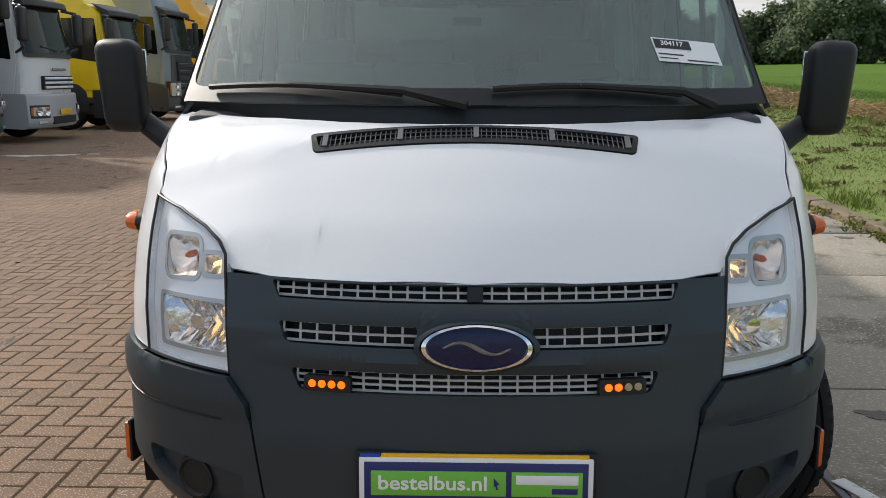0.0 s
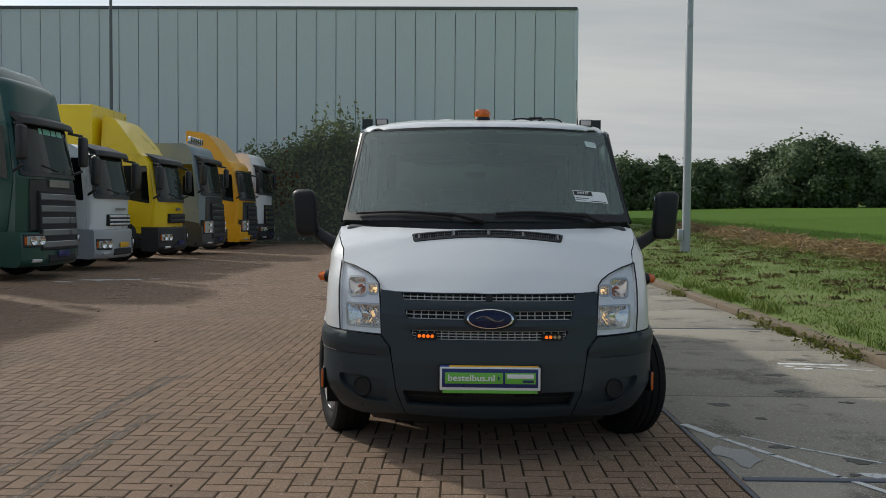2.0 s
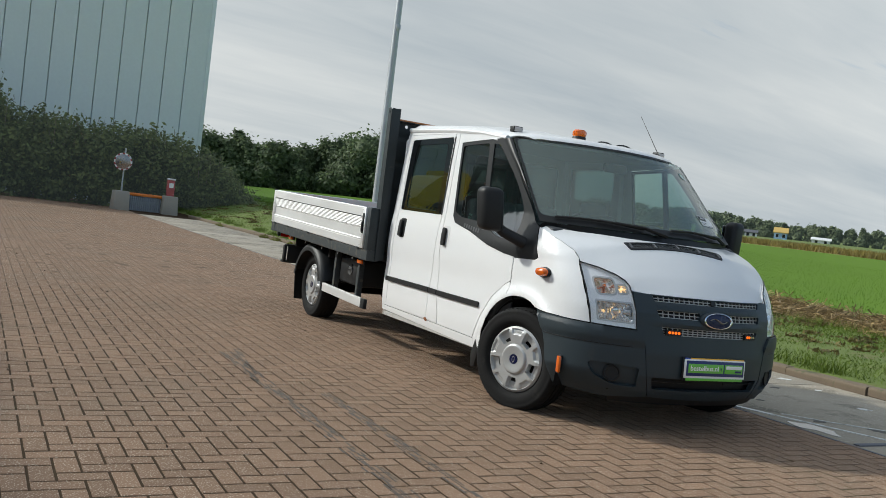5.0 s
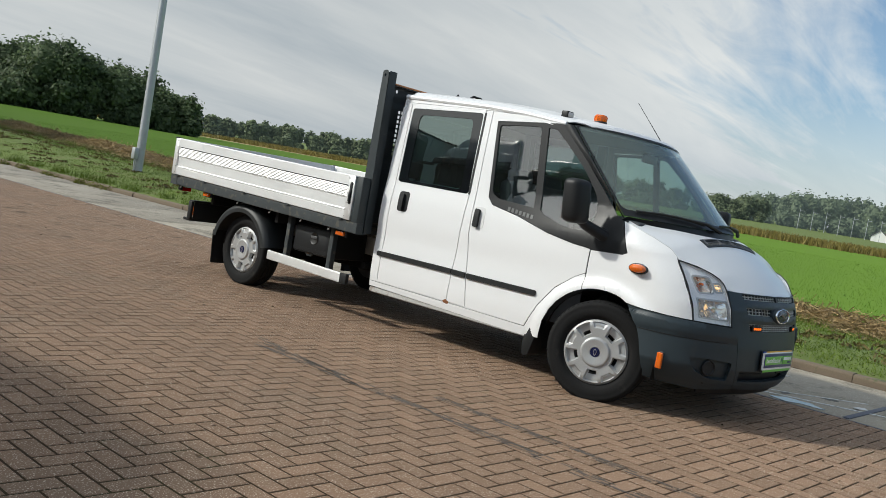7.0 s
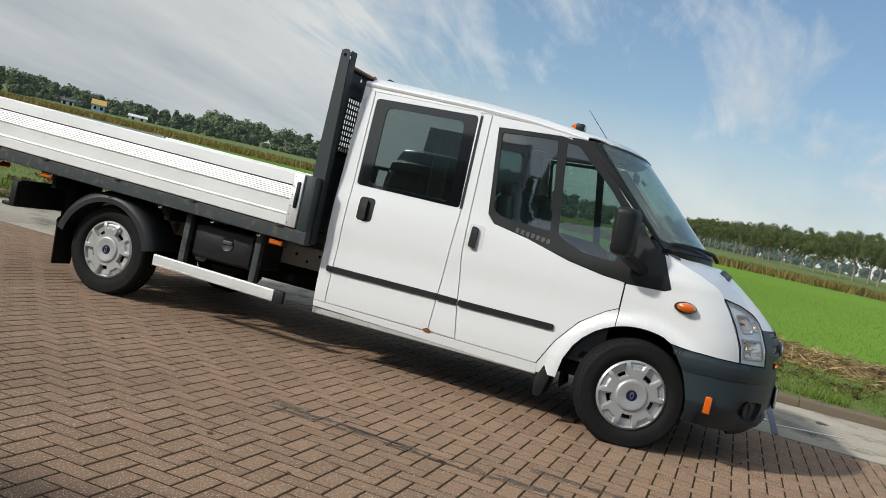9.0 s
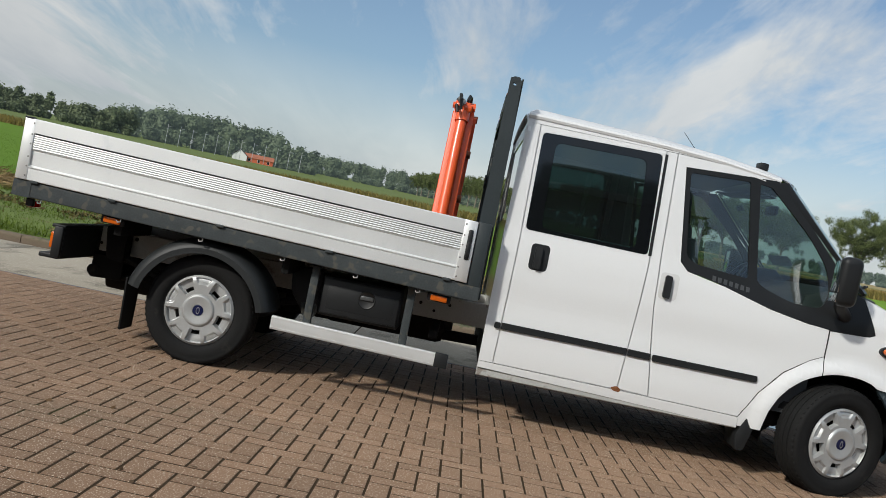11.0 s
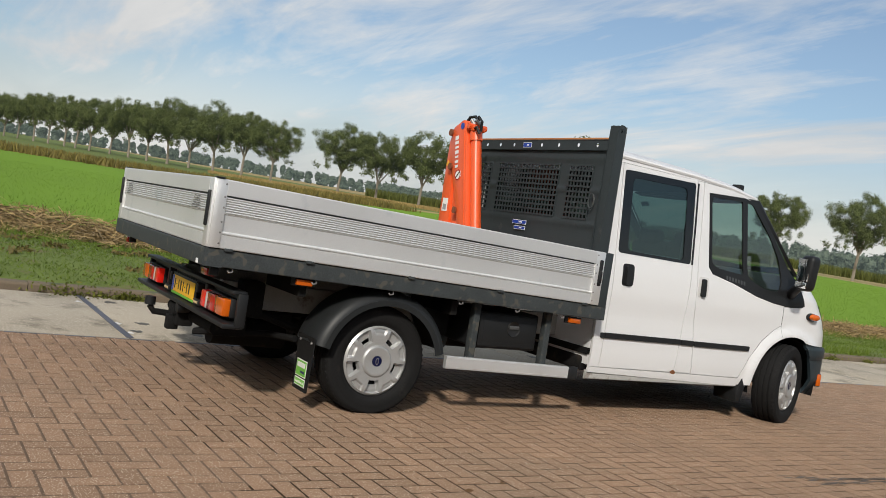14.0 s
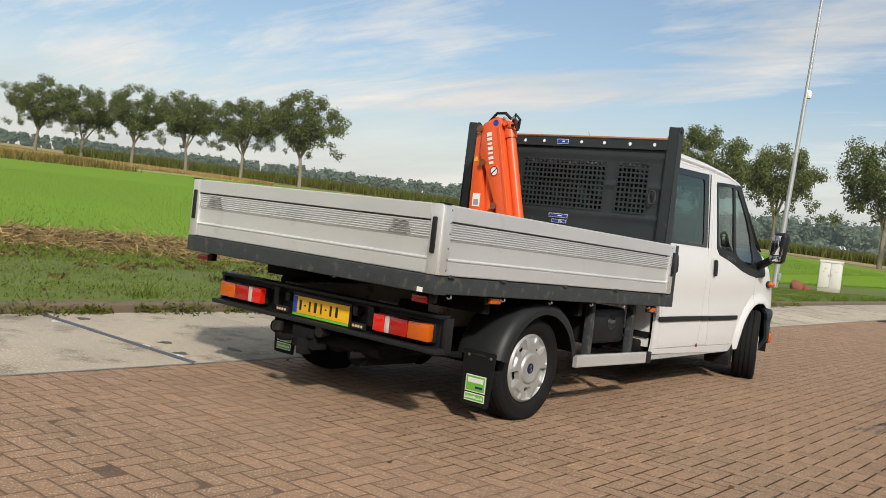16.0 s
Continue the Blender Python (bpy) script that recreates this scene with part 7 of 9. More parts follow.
            if name == "dipped_beam":
                part("bulb_shield", lathe([(0, 0.030), (0.020, 0.026), (0.026, 0.012), (0.024, 0.0)], bulb, 18), CHROME, h)
                for k in (-0.5, -0.17, 0.17, 0.5):
                    part("facet", tube([face(-0.030)(mu + ru * k, mz - rz * 0.92), face(-0.022 - deep * 0.80)(mu + ru * k * 0.9, mz - rz * 0.2), face(-0.030)(mu + ru * k, mz + rz * 0.92)], 0.004, 5), CHROME, h)
            part("bulb", lathe([(0, -0.02), (size, -0.015), (size, 0.012), (size * 0.6, 0.02), (0, 0.022)], bulb, 14), AMBER if name == "indicator" else BULB, h)
    # lower lip, plate carrier with the trader's board
    part("lower_lip", sheet([(A(-0.75), 0.275), (A(0.75), 0.275), (A(0.70), 0.205), (0, 0.21), (A(-0.70), 0.205)], [], face(-0.012), 0.05, 0.02), BLACK, VAN)
    pm = Matrix.Translation((0.005, 0.070, 0.476)) @ Euler((radians(87), 0, 0)).to_matrix().to_4x4()
    p = part("plate_board", moved(box(0, 0, 0, 0.530, 0.122, 0.012, 0.004), pm), SIGN_WHITE, VAN, "white and green trader's board on the front plate holder")
    part("holder", moved(box(0, -0.002, -0.010, 0.548, 0.148, 0.010, 0.004), pm), BLACK, p)
    part("yellow_plate_edge", moved(box(0.02, 0.0625, -0.004, 0.47, 0.012, 0.012, 0.002), pm), PLATE_Y, p)
    part("blue_plate_edge", moved(box(-0.24, 0.0625, -0.004, 0.045, 0.012, 0.012, 0.002), pm), SIGN_BLUE, p)
    part("navy_field", moved(box(0, 0.003, 0.0062, 0.506, 0.098, 0.003, 0.001), pm), SIGN_NAVY, p)
    part("green_field", moved(box(-0.085, 0.003, 0.0085, 0.305, 0.058, 0.003, 0.001), pm), SIGN_GREEN, p)
    part("green_field", moved(box(0.160, 0.003, 0.0085, 0.160, 0.058, 0.003, 0.001), pm), SIGN_GREEN, p)
    part("green_strip", moved(box(0, -0.068, 0.002, 0.50, 0.018, 0.006, 0.002), pm), SIGN_GREEN, p)
    words("board_lettering", "bestelbus.nl", 0.046, pm @ Matrix.Translation((-0.098, 0.003, 0.011)), SIGN_WHITE, p, 0.001, 0.0008, 0.245)
    part("name_bar", moved(box(0.160, 0.014, 0.0108, 0.140, 0.022, 0.0015, 0.0005), pm), SIGN_WHITE, p)
    part("name_bar", moved(box(0.200, -0.012, 0.0108, 0.058, 0.013, 0.0015, 0.0005), pm), SIGN_NAVY, p)
    arrow = prism([(0, 0), (0.014, -0.016), (0.007, -0.016), (0.010, -0.026), (0.006, -0.028), (0.003, -0.018), (0, -0.022)], "z", 0, 0.001)
    part("pointer_mark", moved(arrow, pm @ Matrix.Translation((0.040, 0.018, 0.0105))), SIGN_NAVY, p)


UNLIT = []
van_front()


def wheel(name, centre, side, steer=0.0):
    m = Matrix.Translation(centre) @ Matrix.Rotation(radians(steer), 4, "Z") @ Euler((0, radians(90 * side), 0)).to_matrix().to_4x4()
    hub = thing(name, "", "", at=m)
    hub.parent = VAN
    R, RC = 0.357, 0.226
    prof = [(0.215, -0.09), (0.25, -0.108), (0.300, -0.112), (0.335, -0.104), (0.350, -0.085), (R, -0.06)]
    for g in (-0.045, 0.0, 0.045):
        prof += [(R, g - 0.006), (R - 0.008, g - 0.004), (R - 0.008, g + 0.004), (R, g + 0.006)]
    prof += [(R, 0.06), (0.350, 0.085), (0.338, 0.103), (0.322, 0.109), (0.315, 0.107), (0.300, 0.112), (0.265, 0.110), (0.248, 0.102), (0.236, 0.088), (0.215, 0.085)]
    tyre = lathe(prof, Matrix.Identity(4), 72)
    lugs = []
    for i in range(58):
        a = 2 * math.pi * i / 58
        for w0, w1 in ((0.062, 0.092), (-0.092, -0.062)):
            b = box(0, 0, 0, 0.010, 0.018, w1 - w0, 0.002, 1)
            lugs.append(moved(b, Matrix.Rotation(a, 4, "Z") @ Matrix.Translation((R - 0.009, 0, (w0 + w1) / 2)) @ Matrix.Rotation(radians(-8 if w0 > 0 else 8), 4, "Y")))
    tyre = join(tyre, *lugs)
    back = m.inverted()
    for v in tyre.verts:
        p = m @ v.co
        if p.z < 0.002:
            p.z = 0.002
            v.co = back @ p
    part("tyre", tyre, RUBBER, hub, angle=40)
    part("rim", lathe([(RC - 0.004, 0.086), (0.212, 0.066), (0.200, 0.058), (0.150, 0.050), (0.135, 0.030), (0.10, 0.03), (0.10, -0.08), (0.215, -0.09)], Matrix.Identity(4), 48), RIM_STEEL, hub)
    part("brake_drum", lathe([(0, 0.045), (0.128, 0.045), (0.135, 0.028), (0, 0.028)], Matrix.Identity(4), 32), UNDER, hub)
    # hubcap: domed disc with five stepped pockets, each with a slit, and five shallow notches between ten spokes

    def ease(v):
        v = min(1, max(0, v))
        return v * v * (3 - 2 * v)

    def dish(x, y):
        r = math.hypot(x, y)
        z = float(np.interp(r, [0, 0.034, 0.036, 0.095, 0.100, 0.106, 0.19, 0.212, 0.226], [0.104, 0.104, 0.110, 0.117, 0.112, 0.104, 0.106, 0.100, 0.088]))
        off = abs((math.degrees(math.atan2(y, x)) + 36) % 72 - 36)
        z -= 0.013 * ease((r - 0.168) / 0.012) * (1 - ease((r - 0.207) / 0.005)) * (1 - ease((off - 8.0 - (r - 0.16) * 90) / 2.5))
        pocket = (1 - ease((36 - off - 13.0) / 2.0)) * ease((r - 0.126) / 0.007) * (1 - ease((r - 0.206) / 0.005))
        return Vector((x, y, z - (0.034 - 0.10 * (r - 0.13)) * pocket))

    radii = [0.030, 0.0345, 0.0365, 0.060, 0.082, 0.094, 0.0975, 0.1015, 0.106, 0.118, 0.1265, 0.130, 0.1335, 0.140, 0.149, 0.158, 0.163, 0.1675, 0.1735, 0.180, 0.190, 0.200, 0.2035, 0.2065, 0.2095, 0.2125, 0.218, 0.223, 0.226]
    turns = sorted({round(72 * i + 36 * k + d, 2) % 360 for i in range(5) for k in (0, 1) for d in (-17.5, -16.3, -15, -13.8, -12.5, -11.2, -10, -8.5, -6, -3, 0, 3, 6, 8.5, 10, 11.2, 12.5, 13.8, 15, 16.3, 17.5)})
    cap, grid = bmesh.new(), []
    for r in radii:
        grid.append([cap.verts.new(dish(r * math.cos(radians(a)), r * math.sin(radians(a)))) for a in turns])
    for p in range(len(radii) - 1):
        for q in range(len(turns)):
            w = (q + 1) % len(turns)
            mid = turns[q] + ((turns[w] - turns[q]) % 360) / 2
            if 0.132 < radii[p] < 0.157 and abs((mid % 72) - 36) < 10:
                continue
            cap.faces.new((grid[p][q], grid[p + 1][q], grid[p + 1][w], grid[p][w]))
    lip = [cap.verts.new(v.co + Vector((0, 0, -0.012))) for v in grid[-1]]
    for q in range(len(turns)):
        w = (q + 1) % len(turns)
        cap.faces.new((grid[-1][q], lip[q], lip[w], grid[-1][w]))
    part("hubcap", cap, SILVER, hub, "silver five-window hubcap", angle=42)
    part("cap_badge", lathe([(0.034, 0.104), (0.033, 0.112), (0, 0.114)], Matrix.Identity(4), 28), BADGE_BLUE, hub)
    part("badge_oval", moved(lathe([(0.024, 0), (0.023, 0.0012), (0.017, 0.0012), (0.016, 0)], Matrix.Identity(4), 24), Matrix.Translation((0, 0, 0.1135)) @ Matrix.Diagonal((1, 0.5, 1, 1))), STEEL, hub)
    part("valve", tube([(0.158, 0.01, 0.06), (0.150, 0.012, 0.098)], 0.005, 6), RUBBER, hub)
    return hub


wheel("front_wheel", (-0.877, 0.986, 0.337), -1, 19)
wheel("front_wheel", (0.866, 0.986, 0.337), 1, 19)
wheel("rear_wheel", (-0.875, 5.125, 0.345), -1)
wheel("rear_wheel", (0.875, 5.125, 0.345), 1)


def van_fittings():
    for s in (-1, 1):
        # mirror on its arm
        arm = tube([(s * 0.90, 1.06, 1.125), (s * 0.96, 1.10, 1.150), (s * 1.05, 1.17, 1.195), (s * 1.11, 1.19, 1.235)], [0.046, 0.042, 0.038, 0.036], 12)
        mi = part("door_mirror", join(arm), BLACK, VAN, "black door mirror on a long arm")
        head = box(s * 1.165, 1.20, 1.345, 0.155, 0.135, 0.305, 0.045, 4)
        for v in head.verts:
            v.co.x += s * 0.10 * (v.co.z - 1.35)
            v.co.y += 0.02 * (abs(v.co.x) - 1.165) / 0.08
        part("shell", head, BLACK, mi)
        part("glass", box(s * 1.165, 1.27, 1.37, 0.115, 0.008, 0.19, 0.02), MIRROR, mi)
        part("wide_glass", box(s * 1.158, 1.27, 1.24, 0.110, 0.008, 0.055, 0.015), MIRROR, mi)
        part("mount", box(s * 0.905, 1.06, 1.110, 0.05, 0.15, 0.13, 0.016), BLACK, mi)
        # work lamps on the roof
        lx = s * 0.715
        w = part("roof_lamp", box(lx, 1.715, 1.985, 0.085, 0.06, 0.055, 0.008), BLACK, VAN, "small black roof work lamp")
        part("lens", box(lx, 1.684, 1.988, 0.068, 0.006, 0.036, 0.002), WHITE_LENS, w)
        part("bracket", box(lx, 1.725, 1.955, 0.05, 0.04, 0.03, 0.004), BLACK, w)
        # mud flaps and arch liners behind the front wheels
        bm = bmesh.new()
        ring = []
        for a in np.linspace(-12, 192, 30):
            y, z = 0.985 + 0.455 * math.cos(radians(a)), 0.335 + 0.42 * math.sin(radians(a))
            ring.append([bm.verts.new((s * x, y, z)) for x in (0.55, 0.925)])
        for p, q in zip(ring, ring[1:]):
            bm.faces.new((p[0], p[1], q[1], q[0]))
        part("arch_liner", bm, UNDER, VAN)
        flap = prism(rounded([(1.455, 0.52), (1.49, 0.52), (1.60, 0.26), (1.585, 0.16), (1.535, 0.165), (1.50, 0.30)], 0.02), "x", s * 0.70, s * 0.945, 0.006)
        part("mud_flap", flap, BLACK, VAN)
    b = part("beacon", lathe([(0, 0), (0.058, 0), (0.056, 0.034), (0.052, 0.040), (0, 0.040)], Matrix.Translation((-0.005, 1.875, 2.004)), 24), BLACK, VAN, "orange roof beacon on a black base")
    part("dome", lathe([(0.052, 0.040), (0.054, 0.055), (0.053, 0.082), (0.044, 0.094), (0, 0.096)], Matrix.Translation((-0.005, 1.875, 2.004)), 28), AMBER, b)
    for i in range(10):
        a = 2 * math.pi * i / 10
        part("dome_rib", tube([(-0.005 + 0.0535 * math.cos(a), 1.875 + 0.0535 * math.sin(a), 2.052), (-0.005 + 0.0535 * math.cos(a), 1.875 + 0.0535 * math.sin(a), 2.084)], 0.004, 5), AMBER, b)
    a = part("aerial", tube([(0.645, 1.60, 1.945), (0.652, 1.68, 2.03), (0.68, 1.96, 2.325)], [0.007, 0.0035, 0.002], 6), BLACK, VAN, "thin black roof aerial")
    part("aerial_foot", lathe([(0, 0), (0.022, 0), (0.016, 0.02), (0.007, 0.03), (0, 0.03)], Matrix.Translation((0.645, 1.60, 1.925)), 14), BLACK, a)
    for x0 in (0.28, 0.48):
        part("cable_loop", tube([(x0 + 0.09 * math.cos(t), 1.9, 2.008 + 0.032 * math.sin(t)) for t in np.linspace(0, math.pi, 9)], 0.006, 6), BLACK, VAN)
    # inside of the cab
    part("dashboard", prism([(0.80, 1.08), (0.86, 1.27), (1.15, 1.30), (1.32, 1.22), (1.36, 1.0), (1.28, 0.75), (0.85, 0.75)], "x", -0.86, 0.86, 0.03), DASH, VAN)
    part("instrument_hood", prism([(1.08, 1.29), (1.16, 1.37), (1.30, 1.35), (1.33, 1.24)], "x", 0.22, 0.66, 0.02), DASH, VAN)
    part("dash_papers", box(-0.05, 1.03, 1.293, 0.30, 0.20, 0.012, 0.003), surface("dark_folder", (0.05, 0.05, 0.055), 0.6), VAN)
    sw = Matrix.Translation((0.42, 1.42, 1.19)) @ Euler((radians(-62), 0, 0)).to_matrix().to_4x4()
    st = part("steering_wheel", tube([sw @ Vector((0.20 * math.cos(t), 0.20 * math.sin(t), 0)) for t in np.linspace(0, 2 * math.pi, 33)], 0.016, 8), BLACK, VAN)
    part("spokes", join(moved(box(0, 0, -0.01, 0.38, 0.06, 0.02, 0.008), sw), moved(box(0, -0.09, -0.01, 0.06, 0.18, 0.02, 0.008), sw), moved(box(0, 0, 0, 0.14, 0.12, 0.05, 0.02), sw)), BLACK, st)
    for y, xs in ((1.95, (0.42, -0.20, -0.62)), (2.95, (0.60, 0.20, -0.20, -0.60))):
        for x in xs:
            seat = part("seat", box(x, y - 0.18, 0.80, 0.44, 0.50, 0.16, 0.05, 3), CLOTH, VAN)
            part("backrest", moved(box(0, 0, 0, 0.43, 0.13, 0.62 if y < 2.5 else 0.5, 0.05, 3), Matrix.Translation((x, y + 0.10, 1.13 if y < 2.5 else 1.08)) @ Matrix.Rotation(radians(-12), 4, "X")), CLOTH, seat)
            if y > 2.5:
                continue
            part("headrest", moved(box(0, 0, 0, 0.25, 0.10, 0.18, 0.04, 3), Matrix.Translation((x, y + 0.17, 1.44)) @ Matrix.Rotation(radians(-8), 4, "X")), CLOTH, seat)
            part("headrest_posts", join(tube([(x - 0.05, y + 0.165, 1.40), (x - 0.05, y + 0.18, 1.50)], 0.006, 6), tube([(x + 0.05, y + 0.165, 1.40), (x + 0.05, y + 0.18, 1.50)], 0.006, 6)), CHROME, seat)
    part("cab_floor", box(0, 2.2, 0.50, 1.80, 2.2, 0.05), UNDER, VAN)
    part("headlining", sheet([(-0.80, 1.62), (0.80, 1.62), (0.82, 3.25), (-0.82, 3.25)], [], lambda x, y: Vector((x, y, 1.905 + 0.02 * (1 - (x / 0.8) ** 2) + 0.03 * (y - 1.62))), 0.2), LINING, VAN)
    part("rear_view_mirror", box(0, 1.36, 1.78, 0.22, 0.03, 0.07, 0.015), BLACK, VAN)
    for s in (-1, 1):
        part("inner_pillar", prism([(2.24, 1.0), (2.40, 1.0), (2.37, 1.92), (2.29, 1.92)], "x", s * 0.80, s * 0.86, 0.01), LINING, VAN)
        part("door_card", sheet([(1.20, 0.45), (3.2, 0.45), (3.2, 1.24), (2.2, 1.21), (1.5, 1.07), (1.2, 1.02)], [], flank(s, -0.06), 0.2, 0.01), DASH, VAN)
    part("engine_block", box(0, 0.75, 0.72, 1.3, 0.8, 0.5, 0.05), UNDER, VAN)
    part("under_tray", box(0, 0.62, 0.31, 1.4, 0.7, 0.06, 0.02), UNDER, VAN)
    part("cab_underside", box(0, 2.3, 0.40, 1.70, 2.0, 0.12, 0.03), UNDER, VAN)


van_fittings()


# ---- the load bed ----
RAKE = Matrix.Identity(4)
RAKE[2][1], RAKE[2][3] = 0.0285, -0.0285 * 3.47


def raked(bm):
    return moved(bm, RAKE)


def dropside_profile():
    """Section of an aluminium dropside: outward offset and height."""
    p = [(0.0, 0.872), (0.004, 0.877), (0.004, 0.944), (0.0, 0.948), (0.0, 0.951), (0.007, 0.953), (0.007, 0.959), (0.0, 0.962), (-0.008, 0.968), (-0.008, 1.060), (0.0, 1.066)]
    for i in range(7):
        z = 1.067 + i * 0.0132
        p += [(-0.0075, z + 0.0005), (-0.0075, z + 0.0030), (0.0005, z + 0.0042), (0.0025, z + 0.0075), (0.0005, z + 0.0122)]
    return p + [(-0.026, 1.1595), (-0.026, 1.1690), (0.009, 1.1700), (0.008, 1.251), (0.003, 1.257), (-0.024, 1.257), (-0.028, 1.252), (-0.028, 0.872)]


# shade under the top rail, painted as a grey strip in the groove
GAP_SHADE = surface("gap_shade_grey", (0.095, 0.10, 0.105), 0.7, vary=0.15)


def dropside(x, s):
    d = part("side_board", raked(prism([(s * (x + o), z) for o, z in dropside_profile()], "y", 3.556, 6.305)), ALU, VAN, "silver aluminium dropside with pressed ribs")
    for y0, y1 in ((3.475, 3.558), (6.303, 6.372)):
        part("end_trim", raked(box(s * (x - 0.012), (y0 + y1) / 2, 1.0645, 0.042, y1 - y0, 0.386, 0.006)), ALU_TRIM, d)
        for z in (0.90, 0.96, 1.02, 1.10, 1.16, 1.23):
            part("rivet", raked(lathe([(0, 0), (0.006, 0), (0.004, 0.003), (0, 0.0035)], Matrix.Translation((s * (x + 0.009), y1 - 0.012 if y0 < 4 else y0 + 0.012, z)) @ Euler((0, radians(90 * s), 0)).to_matrix().to_4x4(), 8)), STEEL, d)
    part("seal_strip", raked(box(s * (x - 0.020), 4.930, 1.1642, 0.012, 2.748, 0.0090)), GAP_SHADE, d)
    part("latch", raked(box(s * (x + 0.008), 3.508, 1.105, 0.022, 0.030, 0.190, 0.008)), BLACK, d, "black drop latch")
    part("latch_grip", raked(box(s * (x + 0.020), 3.508, 1.075, 0.016, 0.022, 0.09, 0.007)), BLACK, d)
    for y in (3.60, 4.35, 5.05, 5.75, 6.25):
        part("hinge", raked(box(s * (x + 0.001), y, 0.868, 0.016, 0.05, 0.018, 0.004)), FRAME, d)


dropside(1.130, -1)
dropside(1.130, 1)


def tailgate():
    t = part("tailgate", raked(prism([(6.375 + o, z) for o, z in dropside_profile()], "x", -1.048, 1.048)), ALU, VAN, "silver aluminium tailgate, slightly dented")
    part("seal_strip", raked(box(0, 6.355, 1.1642, 2.09, 0.012, 0.0090)), GAP_SHADE, t)
    for s in (-1, 1):
        part("end_trim", raked(box(s * 1.088, 6.362, 1.0645, 0.078, 0.042, 0.386, 0.006)), ALU_TRIM, t)
        part("latch", raked(box(s * 1.086, 6.388, 1.085, 0.030, 0.020, 0.200, 0.008)), BLACK, t)
        part("corner_cap", raked(box(s * 1.12, 6.352, 1.260, 0.05, 0.05, 0.012, 0.004)), BLACK, t)
        # slots are thin bars in the same painted shade grey
        for i in range(6):
            part("slot", raked(box(s * 0.85 + 0.02, 6.3775, 1.0765 + i * 0.0132, 0.17 - 0.012 * i, 0.004, 0.0034, 0.0008)), GAP_SHADE, t, "dark punched slot")


tailgate()


def bed_frame():
    for s in (-1, 1):
        rail = part("frame_rail", raked(prism(rounded([(s * 1.122, 0.768), (s * 1.122, 0.866), (s * 1.00, 0.866), (s * 1.00, 0.768)], 0.008), "y", 3.385, 6.375)), FRAME, VAN, "dark steel bed rail with rust patches")
        for y in (3.75, 4.15, 4.62, 5.15, 5.68, 6.2):
            part("lashing_hook", raked(tube([(s * 1.10, y, 0.770), (s * 1.105, y, 0.748), (s * 1.10, y + 0.02, 0.742), (s * 1.095, y + 0.026, 0.752)], 0.005, 6)), STEEL, rail)
    part("rear_beam", raked(prism(rounded([(6.385, 0.765), (6.385, 0.868), (6.27, 0.868), (6.27, 0.765)], 0.008), "x", -1.125, 1.125)), FRAME, VAN)
    part("cross_members", raked(join(*[box(0, y, 0.80, 2.0, 0.06, 0.08, 0.005) for y in (3.6, 4.1, 4.6, 5.1, 5.6, 6.1)])), FRAME, VAN)
    part("load_deck", raked(box(0, 4.92, 0.872, 2.20, 2.86, 0.018)), WOOD_DECK, VAN)
    for s in (-1, 1):
        part("front_bracket", raked(box(s * 1.06, 3.43, 1.06, 0.13, 0.085, 0.40, 0.008)), HEAD, VAN)
        for y, z, name, mat in ((5.745, 0.742, "marker_lamp", AMBER), (3.625, 0.735, "marker_lamp", AMBER)):
            m = part(name, raked(box(s * 1.075, y, z, 0.03, 0.105, 0.036, 0.006)), mat, VAN, "small amber side marker lamp")
            part("marker_base", raked(box(s * 1.058, y, z, 0.02, 0.15, 0.050, 0.005)), BLACK, m)
    for x in (-0.98, 1.02):
        r = part("rear_marker", raked(box(x, 6.30, 0.725, 0.115, 0.05, 0.042, 0.008)), RED_LENS, VAN, "small red rear marker lamp")
        part("marker_base", raked(box(x - 0.07, 6.29, 0.735, 0.03, 0.05, 0.05, 0.006)), BLACK, r)
    part("card_label", raked(box(-1.03, 6.3875, 0.782, 0.040, 0.002, 0.026)), PAPER, VAN)


bed_frame()


